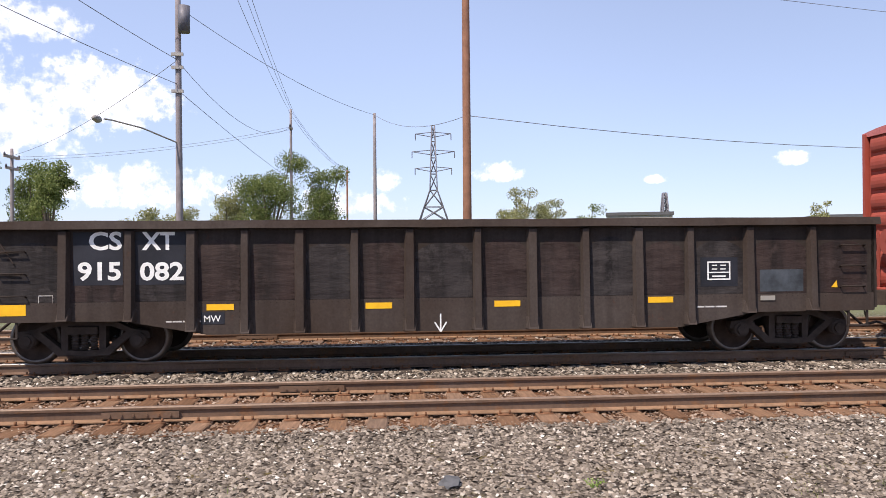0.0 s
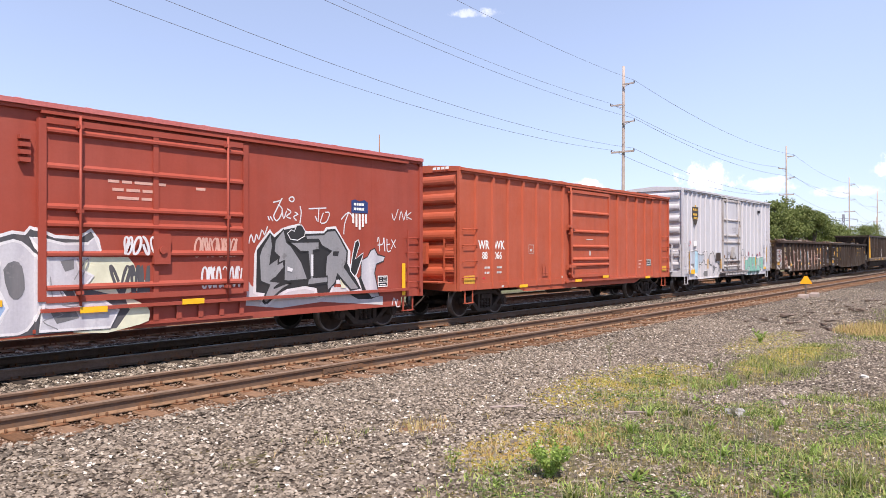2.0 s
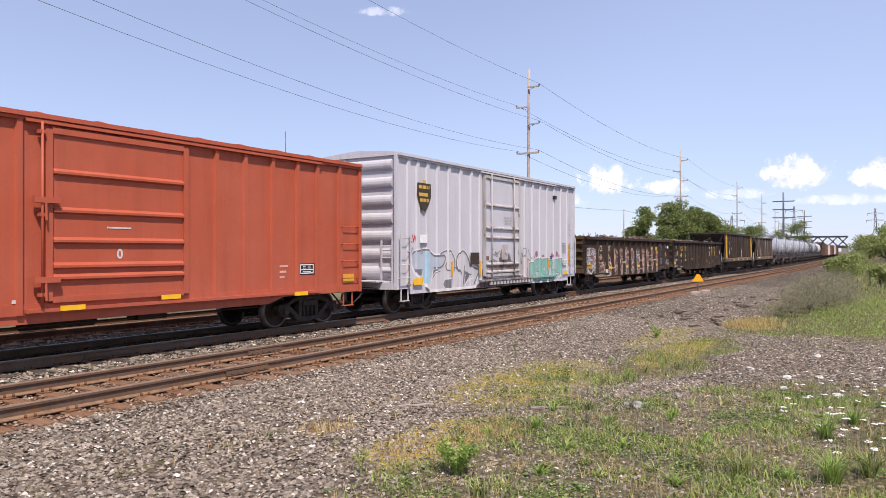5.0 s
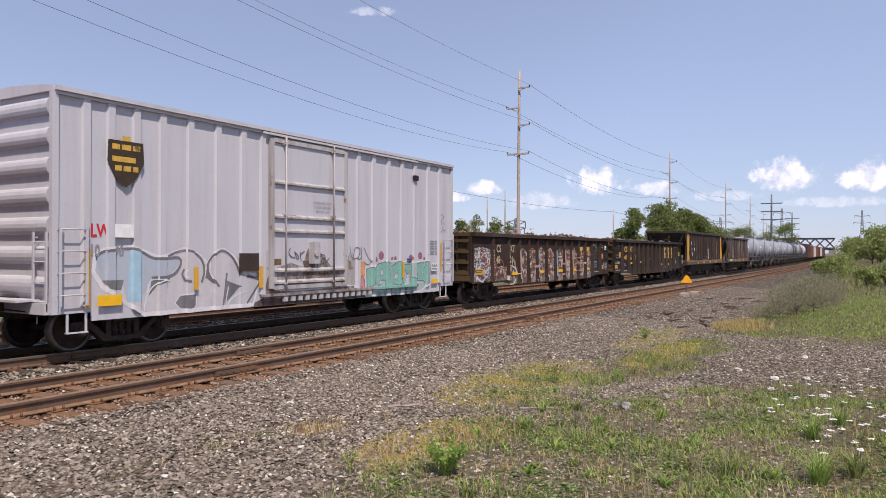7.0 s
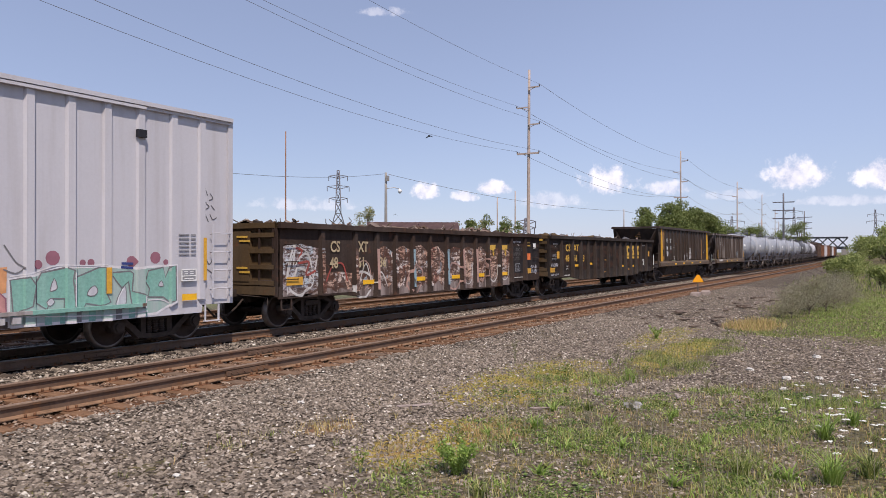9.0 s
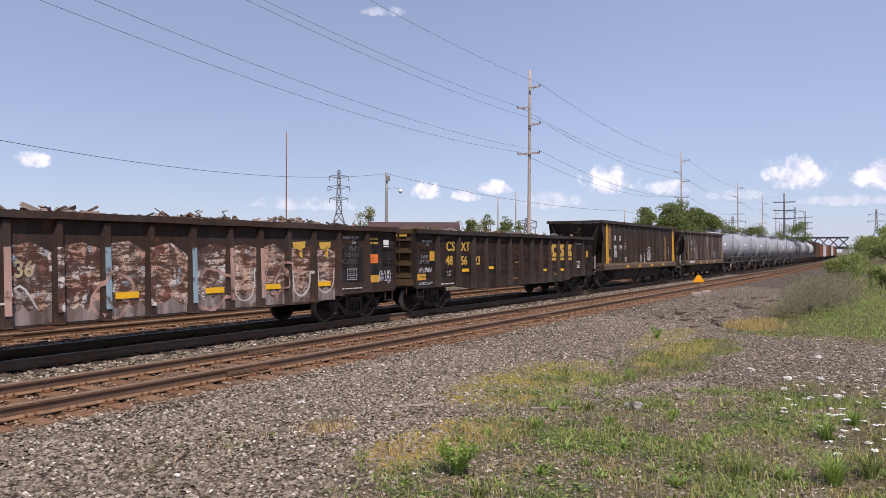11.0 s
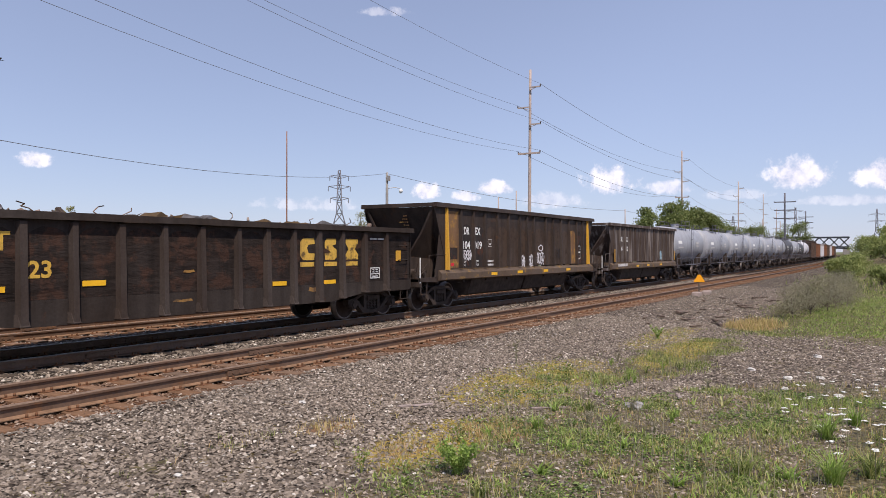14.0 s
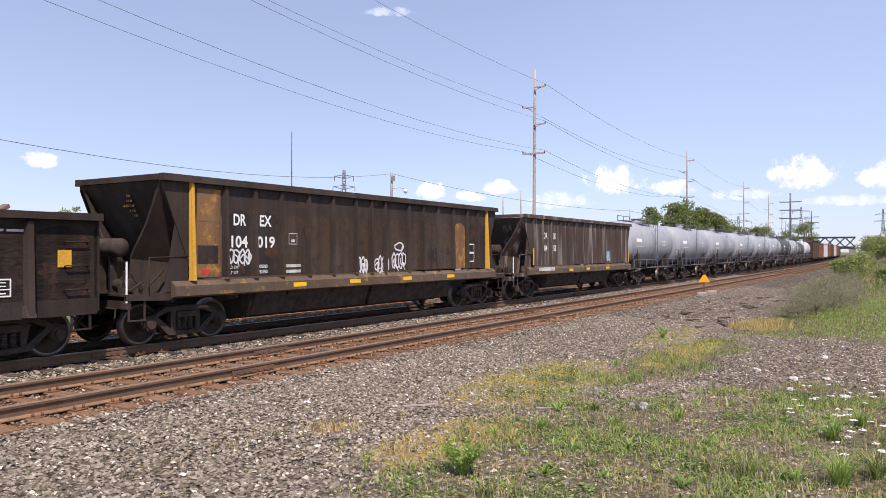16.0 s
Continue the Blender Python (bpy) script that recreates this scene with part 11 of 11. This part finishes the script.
bird([(0.0, 120.0, 45.0, 3.0), (7.3, 81.4, 38.4, 5.0), (8.0, 69.9, 38.9, 10.7), (8.5, 65.5, 38.5, 11.7), (9.0, 60.6, 38.8, 13.1), (9.2, 58.0, 39.2, 13.6), (10.2, 50.9, 42.1, 20.1), (11.2, 43.9, 40.9, 29.1), (16.0, 15.0, 40.0, 60.0)], "black bird flying over the train")
bird([(0.0, 210.0, 110.0, 4.0), (7.3, 143.1, 91.8, 5.2), (9.0, 122.5, 86.6, 9.4), (11.5, 81.7, 73.7, 12.2), (12.5, 54.3, 58.7, 12.0), (12.8, 50.4, 59.5, 12.6), (13.3, 43.2, 60.1, 14.2), (13.5, 39.8, 60.0, 15.2), (13.8, 34.7, 60.8, 16.4), (14.4, 25.4, 60.9, 18.4), (16.0, 0.0, 61.0, 24.0)], "black bird flying up over the wires")

build_track("track_near", TRACKS["near"], "rusty unused track on rust-stained wooden sleepers", SLEEPER, RAIL_HEAD_RUST, BED_RUST, -14, 75)
build_track("track_train", TRACKS["train"], "main track under the train, its sleepers coloured dark as in shadow", SLEEPER_DARK, RAIL_TOP, BED_SHADED, -16, 60)
build_track("track_far", TRACKS["far"], "rusty far track beyond the train on wooden sleepers", SLEEPER, RAIL_HEAD_RUST, BED_RUST, -16, 60)
lay_stones()


# ---- what moves ----
# seconds and metres that the train has rolled
ROLL = [(0.0, 0.0), (2.0, 10.2), (4.0, 20.34), (6.0, 30.36), (8.0, 40.34), (10.0, 50.36), (12.0, 60.49), (14.0, 70.7), (16.0, 80.89)]


def rolled(t):
    return float(np.interp(t, [a for a, b in ROLL], [b for a, b in ROLL]))


def motions():
    steps = [i * 0.5 for i in range(33)]
    for ob, s in CARS:
        rows = []
        for t in steps:
            x, y, h = along(s - rolled(t), TRACKS["train"])
            rows.append((t, pose(x, y, 0, 0, 0, math.degrees(h))))
        walk(ob, rows)
    fine = [i * 0.1 for i in range(161)]
    for w, x in ROLLERS:
        y, z = w.location.y, w.location.z
        walk(w, [(t, pose(x, y, z, 0, -math.degrees(rolled(t) / WHEEL_R), 0)) for t in fine])

    for b, wings, path in FLYERS:
        rows = []
        for i, (t, x, y, z) in enumerate(path):
            q = path[min(i + 1, len(path) - 1)]
            p = path[max(i - 1, 0)]
            turn = math.degrees(math.atan2(q[2] - p[2], q[1] - p[1]))
            rows.append((t, pose(x, y, z, 0, 0, turn)))
        walk(b, rows)
        for w, sy in wings:
            walk(w, [(t, pose(0, 0, 0, sy * 32 * math.sin(9.0 * t), 0, 0)) for t in fine])


motions()
